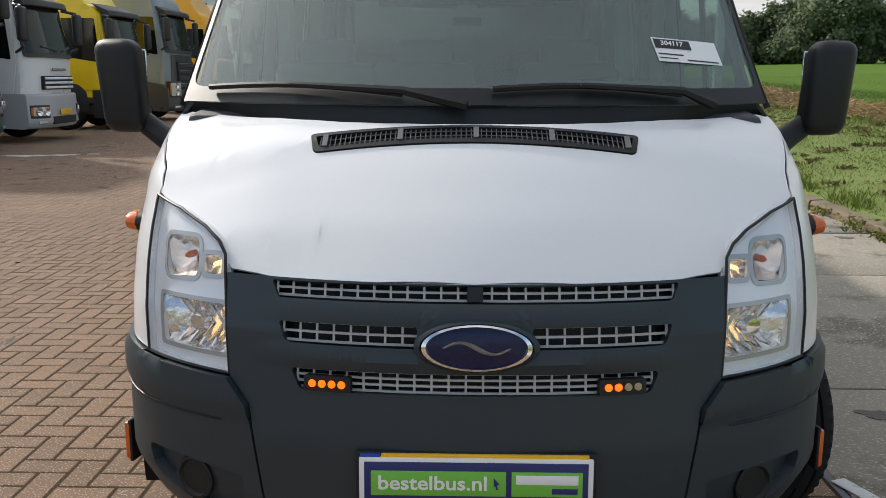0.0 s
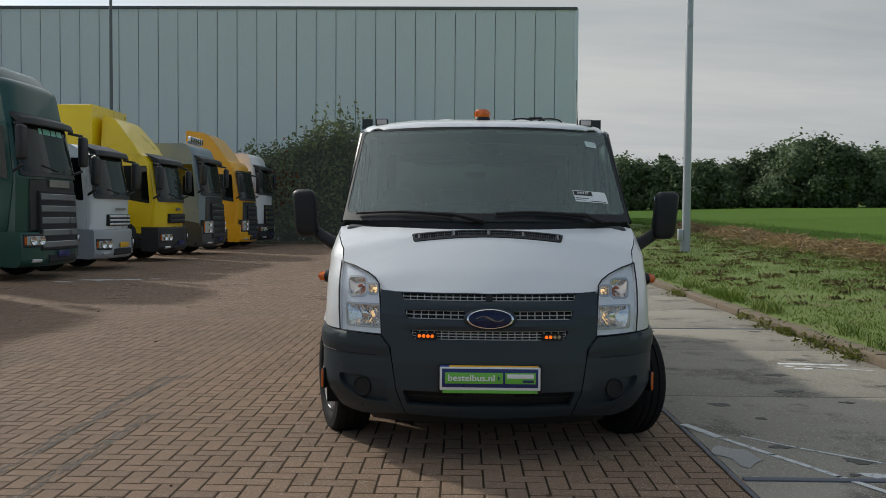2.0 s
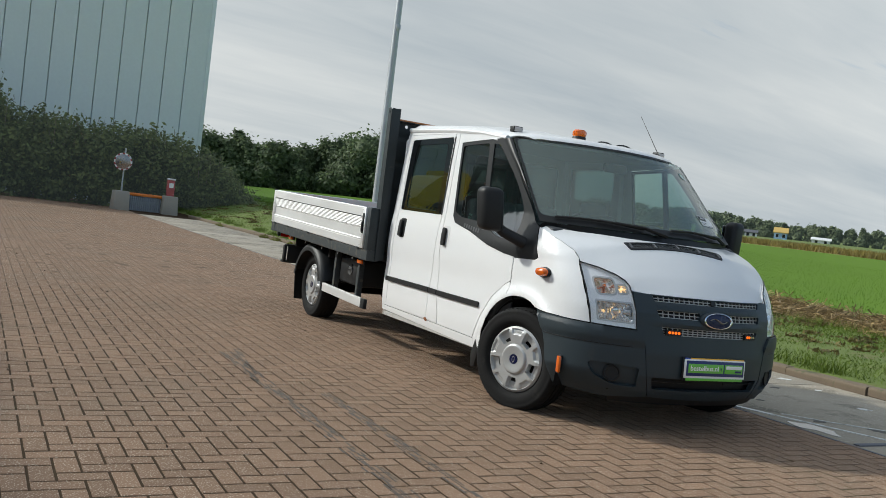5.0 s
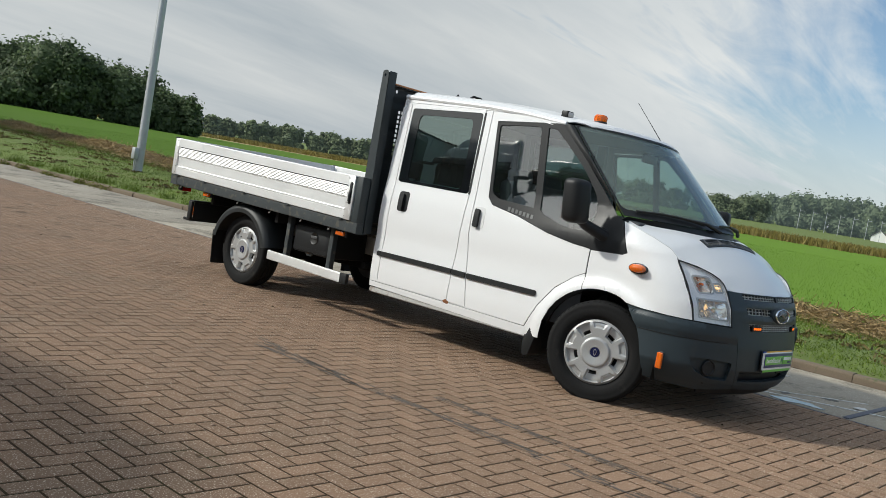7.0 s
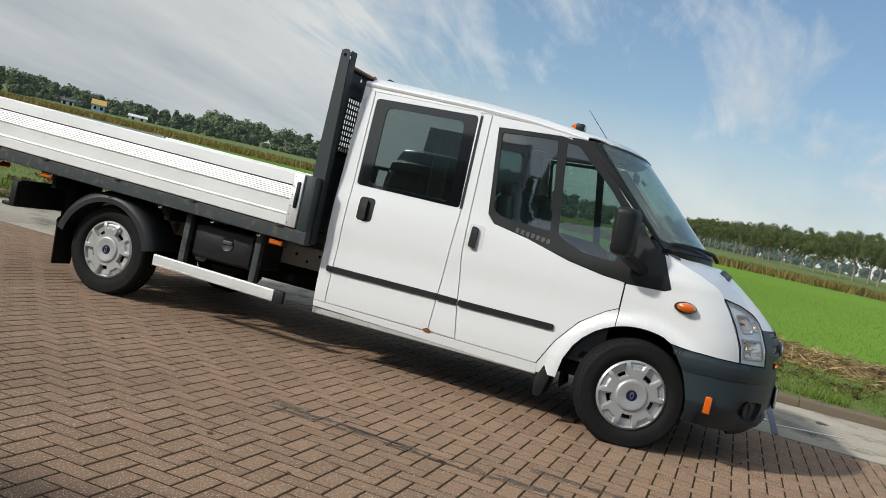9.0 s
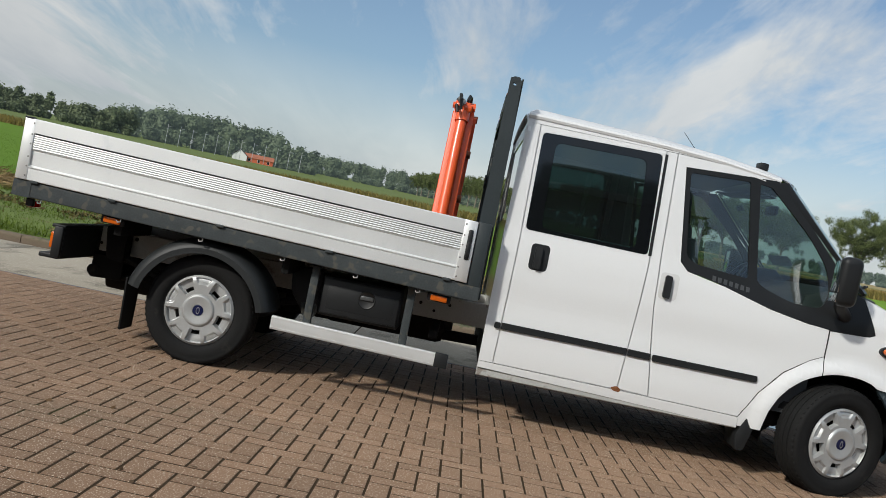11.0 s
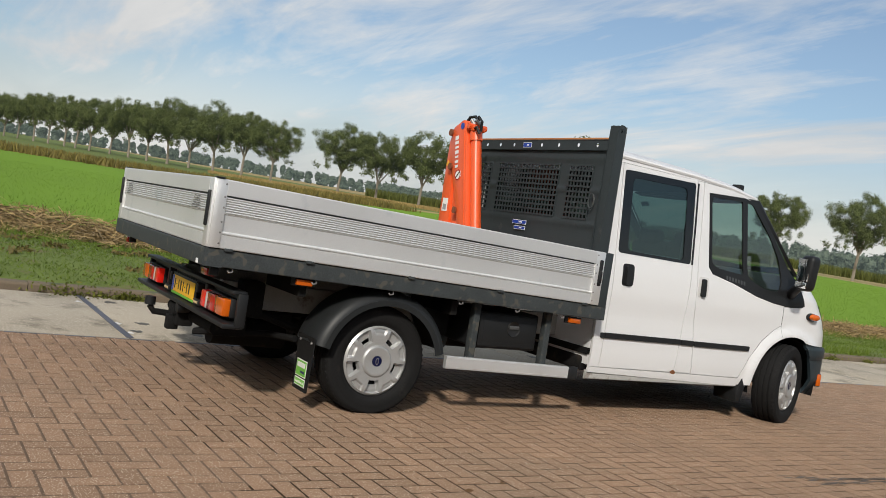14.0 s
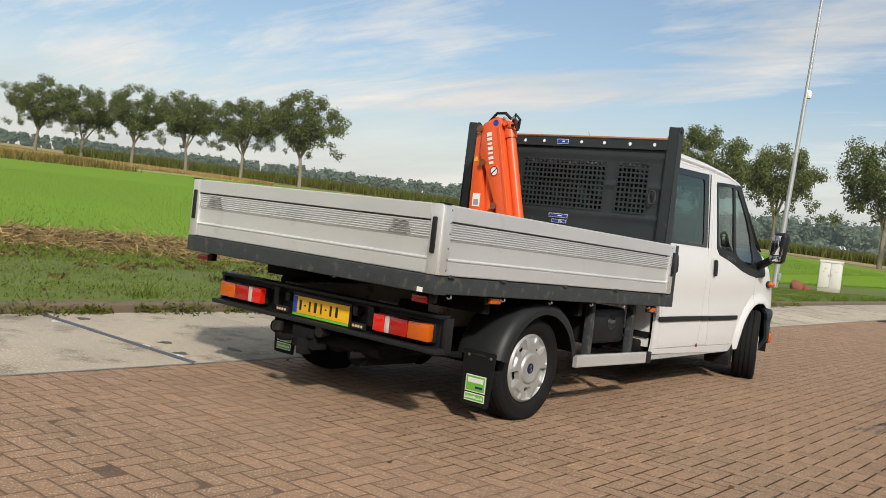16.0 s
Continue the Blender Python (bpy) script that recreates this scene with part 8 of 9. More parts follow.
def headboard():
    top, low, y = 2.015, 0.88, 3.435
    m1, m2, m3 = (-0.415, 0.415), (-0.81, -0.53), (0.53, 0.81)
    loops = [[(a, 1.482), (b, 1.482), (b, 1.893), (a, 1.893)] for a, b in (m1, m2, m3)]

    def press(x, z):
        k = sum(0.012 * math.exp(-(((z - c) / 0.022) ** 2)) for c in (1.44, 1.70, 1.945))
        return Vector((x, y + k, z))

    h = part("headboard", sheet([(-0.955, low), (0.985, low), (0.985, top), (-0.955, top)], loops, press, 0.05, 0.004, inside=(0, 3, 1.4), grid=0.03), HEAD, VAN, "dark grey pressed-steel headboard with mesh windows")
    for a, b in (m1, m2, m3):
        bars = []
        n = round((b - a) / 0.0415)
        for i in range(n + 1):
            x = a + (b - a) * i / n
            bars.append(box(x, y + 0.004, 1.6875, 0.015, 0.004, 0.411))
        for k in range(11):
            z = 1.482 + 0.411 * k / 10
            bars.append(box((a + b) / 2, y + 0.0075 + (0.008 if k == 6 else 0), z, b - a, 0.004, 0.015))
        part("mesh", join(*bars), HEAD, h, "square-hole steel mesh")
    head = [(-0.955, 2.005), (0.985, 2.005), (0.985, 2.085), (-0.955, 2.085)]
    holes = [ellipse(x, 2.045, 0.015, 0.015, 14) for x in (0.80, 0.62, 0.42, 0.22, -0.16, -0.38, -0.62, -0.84)]
    part("top_rail", sheet(head, holes, lambda x, z: Vector((x, 3.462, z)), 0.2, 0.004, inside=(0, 3, 1.4)), HEAD, h)
    part("top_fold", box(0.015, 3.43, 2.083, 1.94, 0.07, 0.008), HEAD, h)
    part("wooden_lath", box(0.015, 3.425, 2.094, 1.92, 0.075, 0.014, 0.003), LATH, h, "orange-brown wooden lath")
    for x, z, w, k in ((0.025, 2.043, 0.115, 0.042), (-0.005, 1.402, 0.19, 0.034), (-0.02, 1.355, 0.15, 0.03)):
        st = part("warning_sticker", box(x, 3.4665 if z > 2 else 3.452, z, w, 0.002, k), SIGN_WHITE, h)
        part("sticker_field", box(x, 3.4685 if z > 2 else 3.454, z, w - 0.008, 0.002, k - 0.008), SIGN_BLUE, h, "blue and white warning sticker")
        part("sticker_sign", box(x - w * 0.1, 3.4700 if z > 2 else 3.4555, z, w * 0.22, 0.002, k * 0.3), SIGN_WHITE, h)
    for s, x in ((-1, -0.995), (1, 1.035)):
        post = rounded([(3.372, 0.775), (3.472, 0.785), (3.472, 1.25), (3.458, 2.17), (3.440, 2.198), (3.400, 2.198), (3.384, 2.17), (3.372, 1.25)], 0.012)
        hole = ellipse(3.425, 2.155, 0.013, 0.013, 16)
        p = part("post", sheet(post, [hole], lambda yy, z, q=x - 0.045: Vector((q, yy, z)), 0.08, 0.0, inside=(3, 3, 1)), HEAD, VAN, "tall dark steel headboard post")
        part("post_web", prism(rounded([(x - 0.044, 3.375), (x + 0.045, 3.375), (x + 0.045, 3.385), (x - 0.034, 3.385)], 0.002), "z", 0.78, 2.19), HEAD, p)
        part("post_web", prism([(x - 0.044, 3.445), (x + 0.045, 3.445), (x + 0.045, 3.457), (x - 0.044, 3.457)], "z", 0.78, 2.19), HEAD, p)
        part("post_face", sheet(post, [hole], lambda yy, z, q=x + 0.045: Vector((q, yy, z)), 0.08, 0.0, inside=(-3, 3, 1)), HEAD, p)
        part("tie_ring", tube([(x - s * 0.12 + 0.03 * math.cos(t), 3.47, 1.62 + 0.055 * math.sin(t)) for t in np.linspace(0, 2 * math.pi, 17)], 0.007, 6), FRAME, p)


headboard()


def underside():
    for s in (-1, 1):
        r = part("chassis_rail", prism(rounded([(s * 0.40, 0.545), (s * 0.48, 0.545), (s * 0.48, 0.715), (s * 0.40, 0.715)], 0.01), "y", 3.25, 6.03), CHASSIS, VAN, "pale chassis rail with punched holes")
        for y, z, k in ((5.95, 0.64, 0.016), (5.85, 0.60, 0.012), (6.02, 0.60, 0.010), (5.78, 0.67, 0.014), (4.35, 0.63, 0.014), (3.75, 0.64, 0.012), (3.65, 0.60, 0.010), (3.55, 0.66, 0.012), (4.25, 0.58, 0.01)):
            part("punched_hole", lathe([(0, 0), (k, 0), (k, 0.002), (0, 0.002)], Matrix.Translation((s * 0.4795, y, z)) @ Euler((0, radians(90 * s), 0)).to_matrix().to_4x4(), 14), UNDER, r)
        part("outrigger", box(s * 0.74, 4.62, 0.74, 0.55, 0.05, 0.10, 0.006), UNDER, VAN)
        part("outrigger", box(s * 0.74, 5.72, 0.765, 0.55, 0.05, 0.10, 0.006), UNDER, VAN)
        eye = part("spring_hanger", prism(rounded([(4.42, 0.73), (4.64, 0.73), (4.62, 0.56), (4.52, 0.43), (4.44, 0.43), (4.42, 0.52)], 0.03), "x", s * 0.50, s * 0.66, 0.008), BLACK, VAN, "black spring hanger bracket")
        part("hanger_plate", prism(rounded([(4.41, 0.50), (4.54, 0.50), (4.52, 0.41), (4.43, 0.41)], 0.025), "x", s * 0.66, s * 0.675, 0.004), FRAME, eye)
        part("rusty_bolt", lathe([(0, 0), (0.020, 0), (0.018, 0.014), (0, 0.016)], Matrix.Translation((s * 0.675, 4.478, 0.452)) @ Euler((0, radians(90 * s), 0)).to_matrix().to_4x4(), 6), RUST, eye)
        part("leaf_spring", tube([(s * 0.56, 4.45, 0.52), (s * 0.56, 4.8, 0.43), (s * 0.56, 5.125, 0.40), (s * 0.56, 5.5, 0.44), (s * 0.56, 5.85, 0.55)], 0.028, 6), UNDER, VAN)
        part("spring_shackle", prism(rounded([(5.80, 0.50), (5.92, 0.52), (5.95, 0.74), (5.80, 0.74)], 0.03), "x", s * 0.50, s * 0.62, 0.008), UNDER, VAN)
        # mudguard
        guard = ellipse(5.125, 0.33, 0.430, 0.420, 26, 13, 167) + list(reversed(ellipse(5.125, 0.33, 0.392, 0.384, 26, 13, 167)))
        g = part("mudguard", sheet(guard, [], lambda y, z, q=s: Vector((q * 1.064, y, z)), 0.05, 0.004, inside=(0, 5, 0.5)), GUARD, VAN, "dark plastic rear mudguard")
        bm = bmesh.new()
        ring = []
        for a in np.linspace(13, 167, 31):
            ring.append([bm.verts.new((s * x, 5.125 + k * math.cos(radians(a)), 0.33 + k * 0.976 * math.sin(radians(a)))) for x, k in ((0.72, 0.470), (0.76, 0.490), (0.93, 0.494), (1.01, 0.486), (1.045, 0.466), (1.060, 0.440), (1.064, 0.425))])
        for p, q in zip(ring, ring[1:]):
            for k in range(6):
                bm.faces.new((p[k], p[k + 1], q[k + 1], q[k]))
        part("guard_top", bm, GUARD, g)
        part("mud_flap", prism(rounded([(s * 0.80, 0.125), (s * 1.01, 0.125), (s * 1.035, 0.47), (s * 0.785, 0.47)], 0.012), "y", 5.592, 5.602), RUBBER, g)
        for z, k, mat in ((0.262, 0.105, SIGN_GREEN), (0.176, 0.050, SIGN_GREEN)):
            part("flap_sticker", box(s * 0.905, 5.6035, z, 0.155, 0.002, k, 0.0), SIGN_WHITE, g)
            part("sticker_field", box(s * 0.905, 5.6052, z, 0.143, 0.002, k - 0.012), mat, g)
            if k > 0.06:
                part("name_bar", box(s * 0.905, 5.6068, z + 0.020, 0.118, 0.002, 0.030), SIGN_WHITE, g)
                part("name_bar", box(s * 0.935, 5.6068, z - 0.022, 0.055, 0.002, 0.014), SIGN_NAVY, g)
            else:
                words("flap_lettering", "bestelbus.nl", 0.026, Matrix.Translation((s * 0.905, 5.6068, z)) @ Euler((radians(90), 0, radians(180))).to_matrix().to_4x4(), SIGN_WHITE, g, 0.001, 0.0004, 0.128)
        for x in (0.83, 1.0):
            part("bolt", lathe([(0, 0), (0.010, 0), (0.008, 0.006), (0, 0.007)], Matrix.Translation((s * x, 5.602, 0.435)) @ Euler((radians(-90), 0, 0)).to_matrix().to_4x4(), 10), STEEL, g)
    part("rear_axle", join(tube([(-0.8, 5.125, 0.336), (0.8, 5.125, 0.336)], 0.05, 12), moved(lathe([(0, -0.14), (0.10, -0.12), (0.15, 0), (0.10, 0.12), (0, 0.14)], Matrix.Translation((0, 5.125, 0.336)) @ Euler((radians(90), 0, 0)).to_matrix().to_4x4(), 20), Matrix.Identity(4))), UNDER, VAN)
    part("prop_shaft", tube([(0, 2.5, 0.42), (0, 5.0, 0.36)], 0.04, 10), UNDER, VAN)
    part("fuel_tank", box(0.20, 4.0, 0.46, 0.55, 0.9, 0.26, 0.05), UNDER, VAN)
    part("silencer", tube([(-0.25, 5.50, 0.36), (-0.25, 6.0, 0.37)], 0.10, 14), UNDER, VAN)
    part("exhaust_pipe", tube([(-0.25, 6.0, 0.37), (-0.30, 6.12, 0.35), (-0.52, 5.7, 0.40), (-0.78, 5.62, 0.42)], 0.022, 8), UNDER, VAN)
    part("spare_carrier", join(box(0, 5.75, 0.50, 0.8, 0.5, 0.05, 0.01), box(0.25, 5.6, 0.42, 0.5, 0.6, 0.16, 0.06)), UNDER, VAN)
    # toolbox, its hangers and the alloy side guard
    t = part("toolbox", box(-0.74, 4.115, 0.605, 0.44, 0.535, 0.262, 0.02, 3), BLACK, VAN, "black plastic toolbox under the bed")
    part("toolbox_door", box(-0.964, 4.115, 0.605, 0.014, 0.50, 0.225, 0.012), BLACK, t)
    part("toolbox_rim", box(-0.970, 4.115, 0.600, 0.006, 0.43, 0.150, 0.006), BLACK, t)
    cup = Matrix.Translation((-0.9735, 4.075, 0.625)) @ Euler((0, radians(-90), 0)).to_matrix().to_4x4()
    part("lock_recess", lathe([(0.056, 0.001), (0.053, 0.006), (0.046, 0.002), (0, 0.001)], cup, 28), PRINT, t)
    part("lock_handle", moved(box(0.012, 0, 0.006, 0.026, 0.084, 0.010, 0.004), cup), surface("grey_handle", (0.075, 0.078, 0.080), 0.4), t)
    for x in (0.70,):
        part("toolbox", box(x, 4.115, 0.605, 0.44, 0.535, 0.262, 0.02, 3), BLACK, VAN)
    for s in (-1, 1):
        for y in (4.425, 3.80):
            part("hanger", box(s * 0.985, y, 0.56, 0.055, 0.05, 0.44, 0.004), FRAME, VAN, "steel side-guard hanger")
        guard = prism(rounded([(s * 1.045, 0.322), (s * 1.045, 0.408), (s * 1.012, 0.408), (s * 1.012, 0.322)], 0.006), "y", 3.575, 4.640)
        guard2 = [tube([(s * 1.0455, 3.58, z), (s * 1.0455, 4.636, z)], 0.0028, 4) for z in (0.395, 0.335)]
        lean = Matrix.Identity(4)
        lean[2][1], lean[2][3] = 0.022, -0.022 * 4.1
        g = part("side_guard", moved(join(guard, *guard2), lean), ALU_TRIM, VAN, "aluminium side guard bar")
        part("guard_end", moved(box(s * 1.030, 3.535, 0.365, 0.04, 0.085, 0.092, 0.006), lean), BLACK, g)
    part("front_crossbar", box(0, 3.62, 0.47, 1.5, 0.06, 0.06, 0.01), UNDER, VAN)


underside()


def tail():
    bar = part("rear_bar", join(box(0.01, 6.10, 0.700, 2.04, 0.09, 0.022, 0.006), box(0.01, 6.125, 0.505, 2.08, 0.13, 0.030, 0.008), box(-1.02, 6.085, 0.60, 0.035, 0.06, 0.20, 0.008), box(1.04, 6.085, 0.60, 0.035, 0.06, 0.20, 0.008), box(0.01, 6.070, 0.602, 2.0, 0.02, 0.185, 0.004)), BLACK, VAN, "black steel rear bar carrying the lamps")
    for x in (-0.44, 0.44):
        part("bar_arm", box(x, 6.0, 0.62, 0.05, 0.25, 0.12, 0.006), BLACK, bar)
    for s, x0 in ((-1, 0.0), (1, 0.04)):
        at = lambda a, b: (s * (a + b) / 2 + x0, abs(b - a))
        lamp = part("tail_lamp", box(at(0.500, 0.955)[0], 6.105, 0.600, 0.455, 0.05, 0.116, 0.012), BLACK, VAN, "rectangular red, white and amber tail lamp")
        for name, a, b, mat in (("stop_light", 0.508, 0.600, RED_LIT), ("reverse_light", 0.602, 0.640, WHITE_LENS), ("fog_light", 0.642, 0.785, RED_LENS), ("indicator", 0.787, 0.948, AMBER)):
            c, w = at(a, b)
            part(name, box(c, 6.147, 0.600, w, 0.052, 0.104, 0.008), mat, lamp)
    plate = part("rear_plate", box(-0.02, 6.146, 0.600, 0.520, 0.006, 0.110, 0.003), PLATE_Y, VAN, "yellow rear plate with dark bars")
    part("blue_band", box(0.218, 6.1475, 0.600, 0.042, 0.006, 0.106, 0.002), SIGN_BLUE, plate)
    part("green_strip", box(-0.02, 6.146, 0.536, 0.520, 0.006, 0.016, 0.002), SIGN_GREEN, plate)
    for i, (x, w, h) in enumerate(((0.165, 0.020, 0.066), (0.122, 0.016, 0.010), (0.078, 0.016, 0.066), (0.024, 0.024, 0.066), (-0.030, 0.014, 0.066), (-0.072, 0.016, 0.010), (-0.118, 0.018, 0.066), (-0.172, 0.022, 0.066))):
        part("plate_bar", box(x, 6.1495, 0.600, w, 0.003, h, 0.001), PRINT, plate)
    part("plate_holder", box(-0.02, 6.136, 0.598, 0.545, 0.012, 0.150, 0.003), BLACK, plate)
    for x in (0.34, -0.37):
        l = part("strobe_lamp", box(x, 6.145, 0.548, 0.115, 0.025, 0.040, 0.006), BLACK, VAN, "small rear strobe lamp")
        for i in range(4):
            part("led", lathe([(0.010, 0), (0.008, 0.003), (0, 0.004)], Matrix.Translation((x - 0.036 + i * 0.024, 6.158, 0.548)) @ Euler((radians(-90), 0, 0)).to_matrix().to_4x4(), 10), surface("pale_led", (0.55, 0.40, 0.22), 0.25) if not PALE else PALE[0], l)
            if not PALE:
                PALE.append(l.children[-1].data.materials[0])
    for x in (0.30, -0.33):
        part("plate_lamp", box(x, 6.125, 0.635, 0.045, 0.05, 0.06, 0.01), BLACK, VAN)
    tow = part("tow_bar", join(tube([(-0.50, 6.04, 0.405), (0.52, 6.04, 0.405)], 0.042, 14), box(0.10, 6.10, 0.40, 0.22, 0.12, 0.14, 0.012), box(-0.48, 5.95, 0.44, 0.02, 0.22, 0.16, 0.006), box(0.50, 5.95, 0.44, 0.02, 0.22, 0.16, 0.006)), UNDER, VAN, "grimy tow bar with ball hitch")
    part("tow_ball", join(tube([(0.20, 6.14, 0.38), (0.20, 6.26, 0.39), (0.20, 6.29, 0.43)], 0.022, 10), moved(lathe([(0, -0.025), (0.018, -0.018), (0.025, 0), (0.018, 0.018), (0, 0.025)], Matrix.Translation((0.20, 6.29, 0.455)), 16), Matrix.Identity(4))), UNDER, tow)
    part("ball_cap", tube([(0.20, 6.29, 0.435), (0.20, 6.29, 0.490)], 0.036, 14), BLACK, tow)
    part("tow_socket", tube([(-0.06, 6.10, 0.47), (-0.06, 6.18, 0.46)], 0.036, 12), BLACK, tow)
    part("jaw", join(box(0.08, 6.16, 0.345, 0.07, 0.08, 0.10, 0.01), box(0.02, 6.15, 0.43, 0.05, 0.07, 0.05, 0.008)), UNDER, tow)


PALE = []
tail()


# ---- the loader crane on the bed ----
def crane():
    c = thing("loader_crane", "small folded orange loader crane standing on the pickup's bed", "crane", at=pose(0.06, -0.09, 0))
    part("base_plate", raked(box(0.50, 3.80, 0.895, 0.36, 0.40, 0.03, 0.006)), FRAME, c)
    part("pedestal", prism([(0.42, 3.68), (0.68, 3.68), (0.68, 3.92), (0.42, 3.92)], "z", 0.90, 1.22, 0.02), ORANGE, c)
    part("column", prism(rounded([(0.490, 1.15), (0.648, 1.15), (0.660, 1.75), (0.655, 2.03), (0.615, 2.10), (0.555, 2.10), (0.575, 1.85), (0.495, 1.40)], 0.02), "y", 3.73, 3.885, 0.006), ORANGE, c, "orange lifting column")
    boom = part("boom", prism(rounded([(0.575, 2.125), (0.425, 2.200), (0.380, 2.130), (0.110, 1.10), (0.255, 1.10), (0.330, 1.38), (0.500, 1.745), (0.575, 1.86)], 0.025), "y", 3.755, 3.915, 0.006), ORANGE, c, "orange folded boom")
    part("boom_ridge", prism([(0.415, 2.10), (0.395, 2.10), (0.140, 1.13), (0.165, 1.13)], "y", 3.75, 3.922), ORANGE, boom)
    part("lift_cylinder", tube([(0.50, 3.82, 1.78), (0.435, 3.82, 1.10)], 0.052, 16), ORANGE, c)
    cyl = part("outer_cylinder", tube([(0.322, 3.84, 2.06), (0.295, 3.84, 1.95), (0.075, 3.84, 1.10)], [0.040, 0.044, 0.044], 18), ORANGE, c, "red-orange hydraulic cylinder")
    part("cylinder_head", join(tube([(0.335, 3.84, 2.11), (0.312, 3.84, 2.02)], 0.055, 16), box(0.33, 3.84, 2.13, 0.10, 0.13, 0.06, 0.015), tube([(0.33, 3.75, 2.14), (0.33, 3.93, 2.14)], 0.026, 10)), ORANGE, cyl)
    part("fitting", tube([(0.27, 3.84, 2.15), (0.27, 3.90, 2.19)], 0.018, 8), STEEL, cyl)
    part("fitting", tube([(0.36, 3.84, 2.15), (0.40, 3.86, 2.20)], 0.016, 8), STEEL, cyl)
    for pts in ([(0.60, 3.80, 2.06), (0.59, 3.80, 2.17), (0.52, 3.80, 2.24), (0.42, 3.81, 2.24), (0.35, 3.82, 2.19)], [(0.30, 3.86, 2.16), (0.26, 3.88, 2.22), (0.22, 3.87, 2.18), (0.235, 3.86, 2.10)], [(0.33, 3.88, 2.12), (0.24, 3.90, 2.13), (0.22, 3.88, 2.08)]):
        part("hose", tube(pts, 0.013, 8), BLACK, c, "black hydraulic hose")
    for x, z in ((0.595, 2.085), (0.53, 1.79), (0.36, 1.42), (0.19, 1.20)):
        part("pivot_pin", tube([(x, 3.72, z), (x, 3.93, z)], 0.030, 14), surface("worn_pin", (0.28, 0.10, 0.05), 0.5, metal=0.5) if not PIN else PIN[0], c)
        if not PIN:
            PIN.append(c.children[-1].data.materials[0])
    ax, az = Vector((0.455, 0, 2.10)), Vector((0.36, 0, 1.72))
    lean = math.atan2(-(az.x - ax.x), -(az.z - ax.z))
    m = Matrix.Translation((0.468, 3.919, 1.93)) @ Matrix.Rotation(radians(13), 4, "Y")
    for i, (w, h) in enumerate(((0.050, 0.034), (0.052, 0.026), (0.048, 0.020), (0.050, 0.030), (0.046, 0.018), (0.050, 0.024), (0.046, 0.022))):
        part("name_bar", moved(box(0.0, 0, 0.11 - i * 0.042, w, 0.002, h), m), SIGN_WHITE, boom, "white name lettering reduced to bars")
    part("round_sign", moved(lathe([(0.046, 0), (0.046, 0.002), (0, 0.002)], Matrix.Translation((0.395, 3.918, 1.72)) @ Euler((radians(-90), 0, 0)).to_matrix().to_4x4(), 24), Matrix.Identity(4)), SIGN_WHITE, boom)
    part("sign_ring", lathe([(0.046, 0.002), (0.045, 0.004), (0.036, 0.004), (0.035, 0.002)], Matrix.Translation((0.395, 3.918, 1.72)) @ Euler((radians(-90), 0, 0)).to_matrix().to_4x4(), 24), RED_LENS, boom)
    part("sign_bar", moved(box(0, 0, 0, 0.075, 0.003, 0.010), Matrix.Translation((0.395, 3.9215, 1.72)) @ Matrix.Rotation(radians(45), 4, "Y")), PRINT, boom)
    part("warning_triangle", prism([(0.600, 1.80), (0.655, 1.80), (0.6275, 1.85)], "y", 3.886, 3.889), PLATE_Y, c)
    part("maker_plate", box(0.580, 3.887, 1.46, 0.080, 0.003, 0.115), SIGN_WHITE, c)
    part("plate_print", box(0.580, 3.8895, 1.44, 0.05, 0.002, 0.05), surface("grey_print", (0.3, 0.3, 0.3), 0.5), c)
    part("blue_sticker", lathe([(0.028, 0), (0.028, 0.002), (0, 0.002)], Matrix.Translation((0.435, 3.917, 2.14)) @ Euler((radians(-90), 0, 0)).to_matrix().to_4x4(), 20), SIGN_BLUE, boom)


PIN = []
crane()


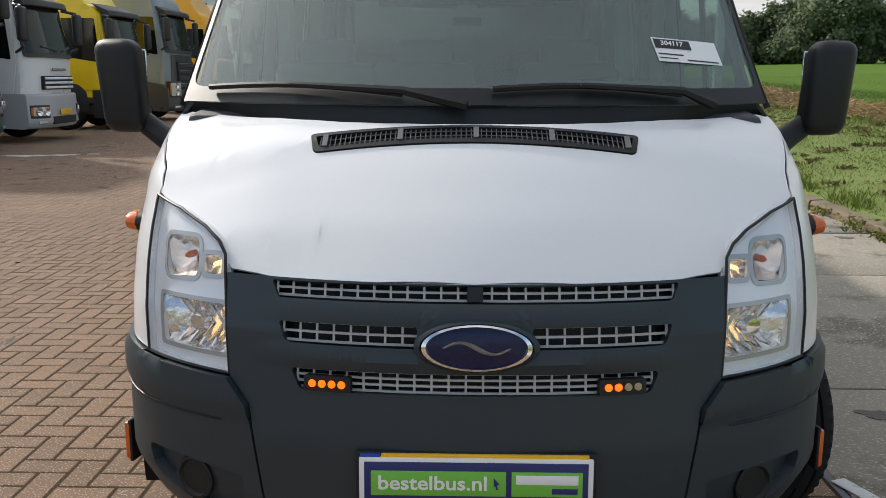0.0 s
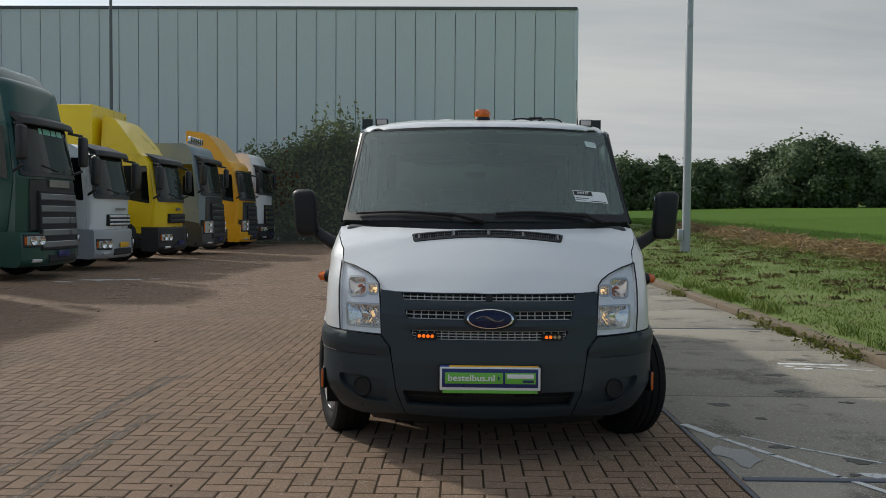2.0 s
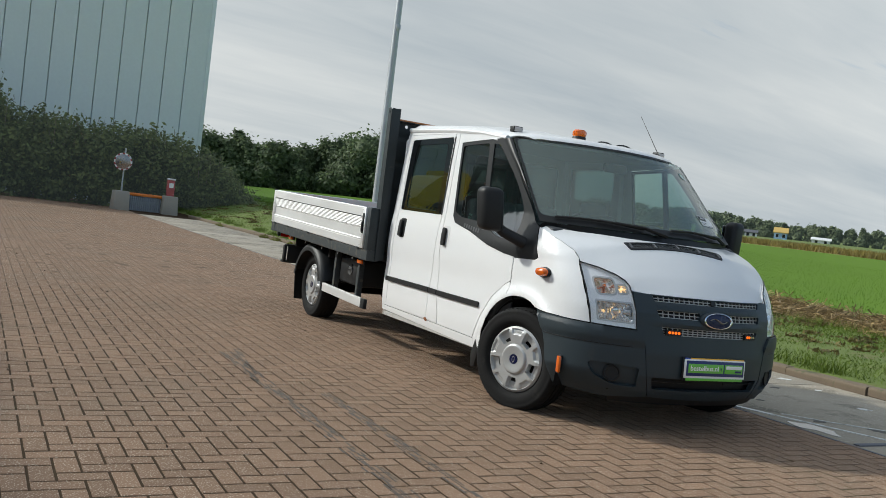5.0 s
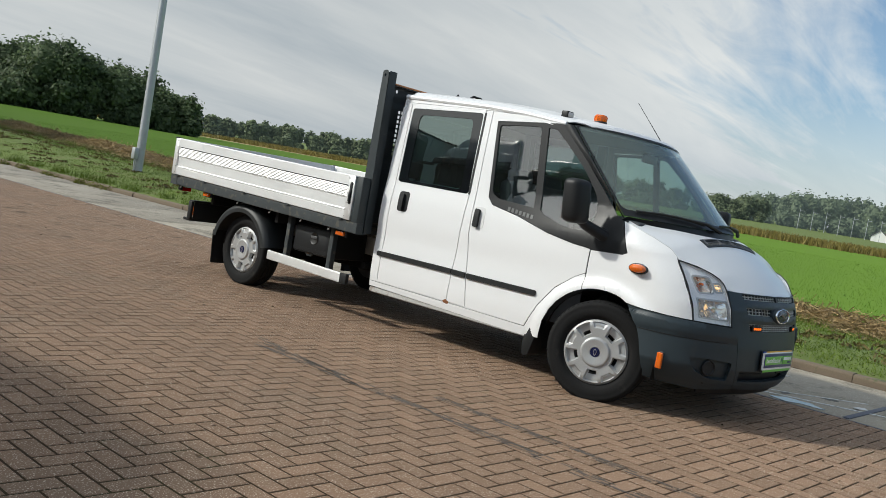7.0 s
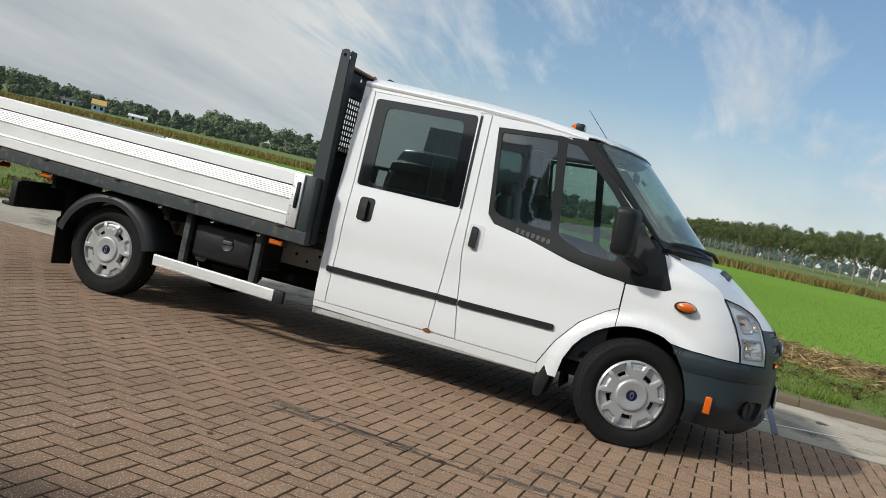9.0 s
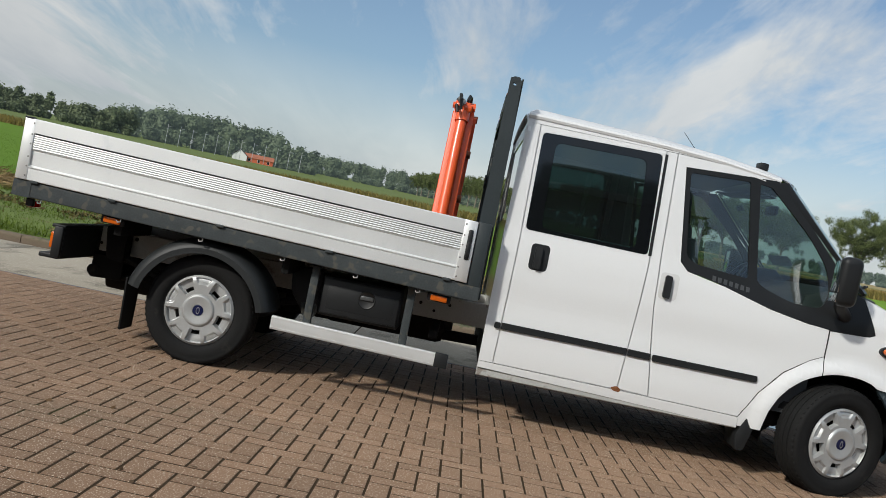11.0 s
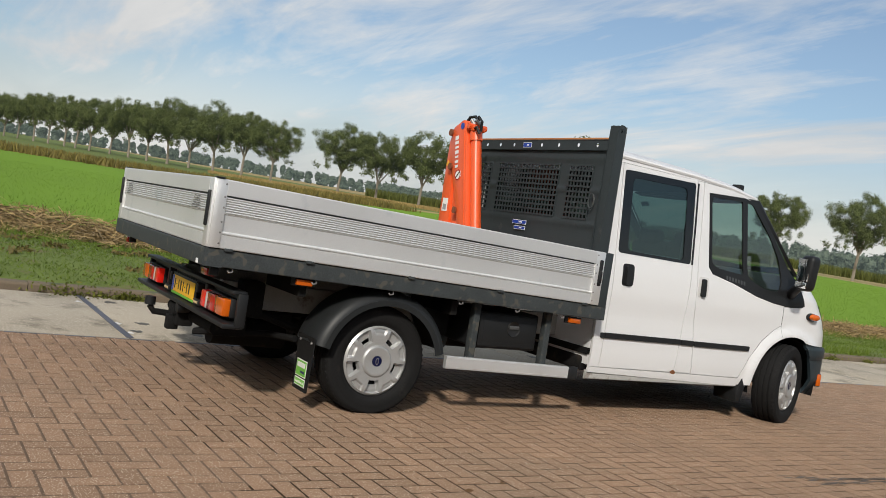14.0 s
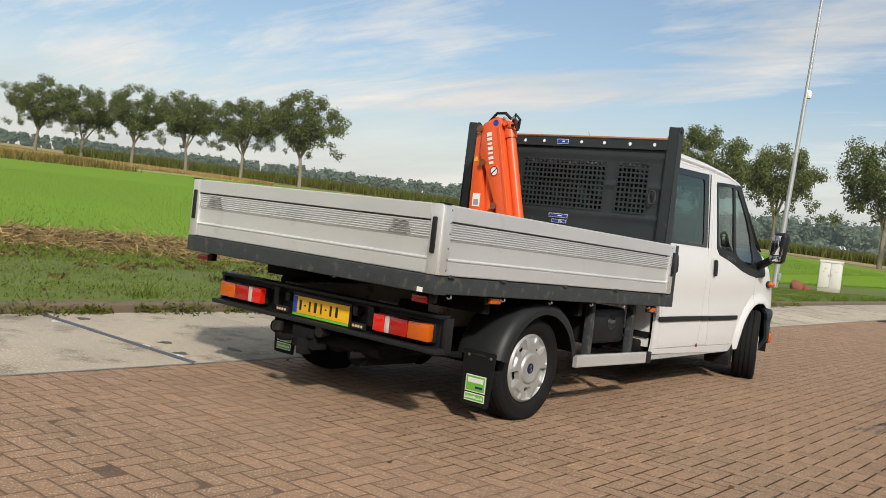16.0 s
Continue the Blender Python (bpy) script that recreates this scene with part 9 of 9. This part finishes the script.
# ---- the bricks of the yard ----
def brick_yard():
    yard = thing("brick_yard", "yard of brown concrete bricks laid in herringbone, worn and tyre-marked", "pavement", kind="structure")
    rows = herringbone(-13.6, 1.25, -13.0, 43.8)
    near = (rows[:, 0] > -3.0) & (rows[:, 0] < -1.30) & (rows[:, 1] > -0.6) & (rows[:, 1] < 3.3)
    index = np.where(near)[0][:300]
    pick = np.zeros(len(rows), bool)
    pick[index] = True
    part("joined_bricks", joined_bricks(rows[~pick], np.random.default_rng(3)), BRICK, yard, kind="stuff")
    v, f = brick_shape(deep=0.03)
    flat = raw_mesh(v, f, BRICK_PIECE)
    upright = raw_mesh(v[:, [1, 0, 2]] * [-1, 1, 1], f, BRICK_PIECE)
    r = np.random.default_rng(4)
    for x, y, k in rows[pick]:
        o = new("brick", flat if k > 0.5 else upright)
        o.parent = yard
        o.location = (x, y, r.normal(0.0014, 0.0004))
        o.rotation_euler = (r.normal(0, 0.002), r.normal(0, 0.002), 0)
    # towards the yard's far end fine grit fills the joints and lies on the brick faces
    xs, ys = np.linspace(-9.0, 1.24, 150), np.linspace(5.2, 16.0, 160)
    gx, gy = np.meshgrid(xs, ys)
    lump = np.array([[noise.noise((u * 1.3, w * 1.3, 4.0)) + 0.6 * noise.noise((u * 5.1, w * 5.1, 8.0)) for u, w in zip(p, q)] for p, q in zip(gx, gy)])
    gz = -0.0014 + 0.0020 * np.clip((gy - 5.4) / 2.4, 0, 1) + 0.0004 * lump
    n = len(xs)
    quads = [(j * n + i, j * n + i + 1, (j + 1) * n + i + 1, (j + 1) * n + i) for j in range(len(ys) - 1) for i in range(n - 1)]
    part("joint_grit", raw_mesh(np.stack([gx, gy, gz], -1).reshape(-1, 3), quads, GRIT, smooth=True), GRIT, yard, "fine brown grit filling the joints", kind="stuff")
    # tyre marks: bands of fine rubber streaks on the brick faces
    for x0, slope, y0, y1, lines in ((-2.53, 0.012, -1.2, 2.6, 7), (-2.20, 0.010, -0.9, 1.2, 5), (-2.78, 0.145, 1.5, 2.8, 3)):
        bits = []
        for k in range(lines):
            y = y0 + r.uniform(0, 0.3)
            while y < y1:
                n = r.uniform(0.05, 0.10)
                if r.uniform() < 0.72 and noise.noise((x0 * 9 + k, y * 0.7, 2.0)) > -0.25:
                    bits.append(box(x0 + slope * y + (k - lines / 2) * 0.016 + r.normal(0, 0.003), y + n / 2, 0.0032, r.uniform(0.006, 0.013), n, 0.0010))
                y += n + 0.008
        part("tyre_mark", join(*bits), TYRE_MARK, yard, "dark rubber tyre mark")
    # fallen leaves and dirt specks lying about
    c = np.stack([r.uniform(-9, 1.2, 260), r.uniform(-4, 14, 260), np.full(260, 0.006)], 1)
    tagged(part("leaf_litter", leaf_mesh(c, 0.022, LITTER, r, 1.6, facing=np.tile([0, 0, 1.0], (260, 1))), LITTER, yard), kind="stuff")


brick_yard()
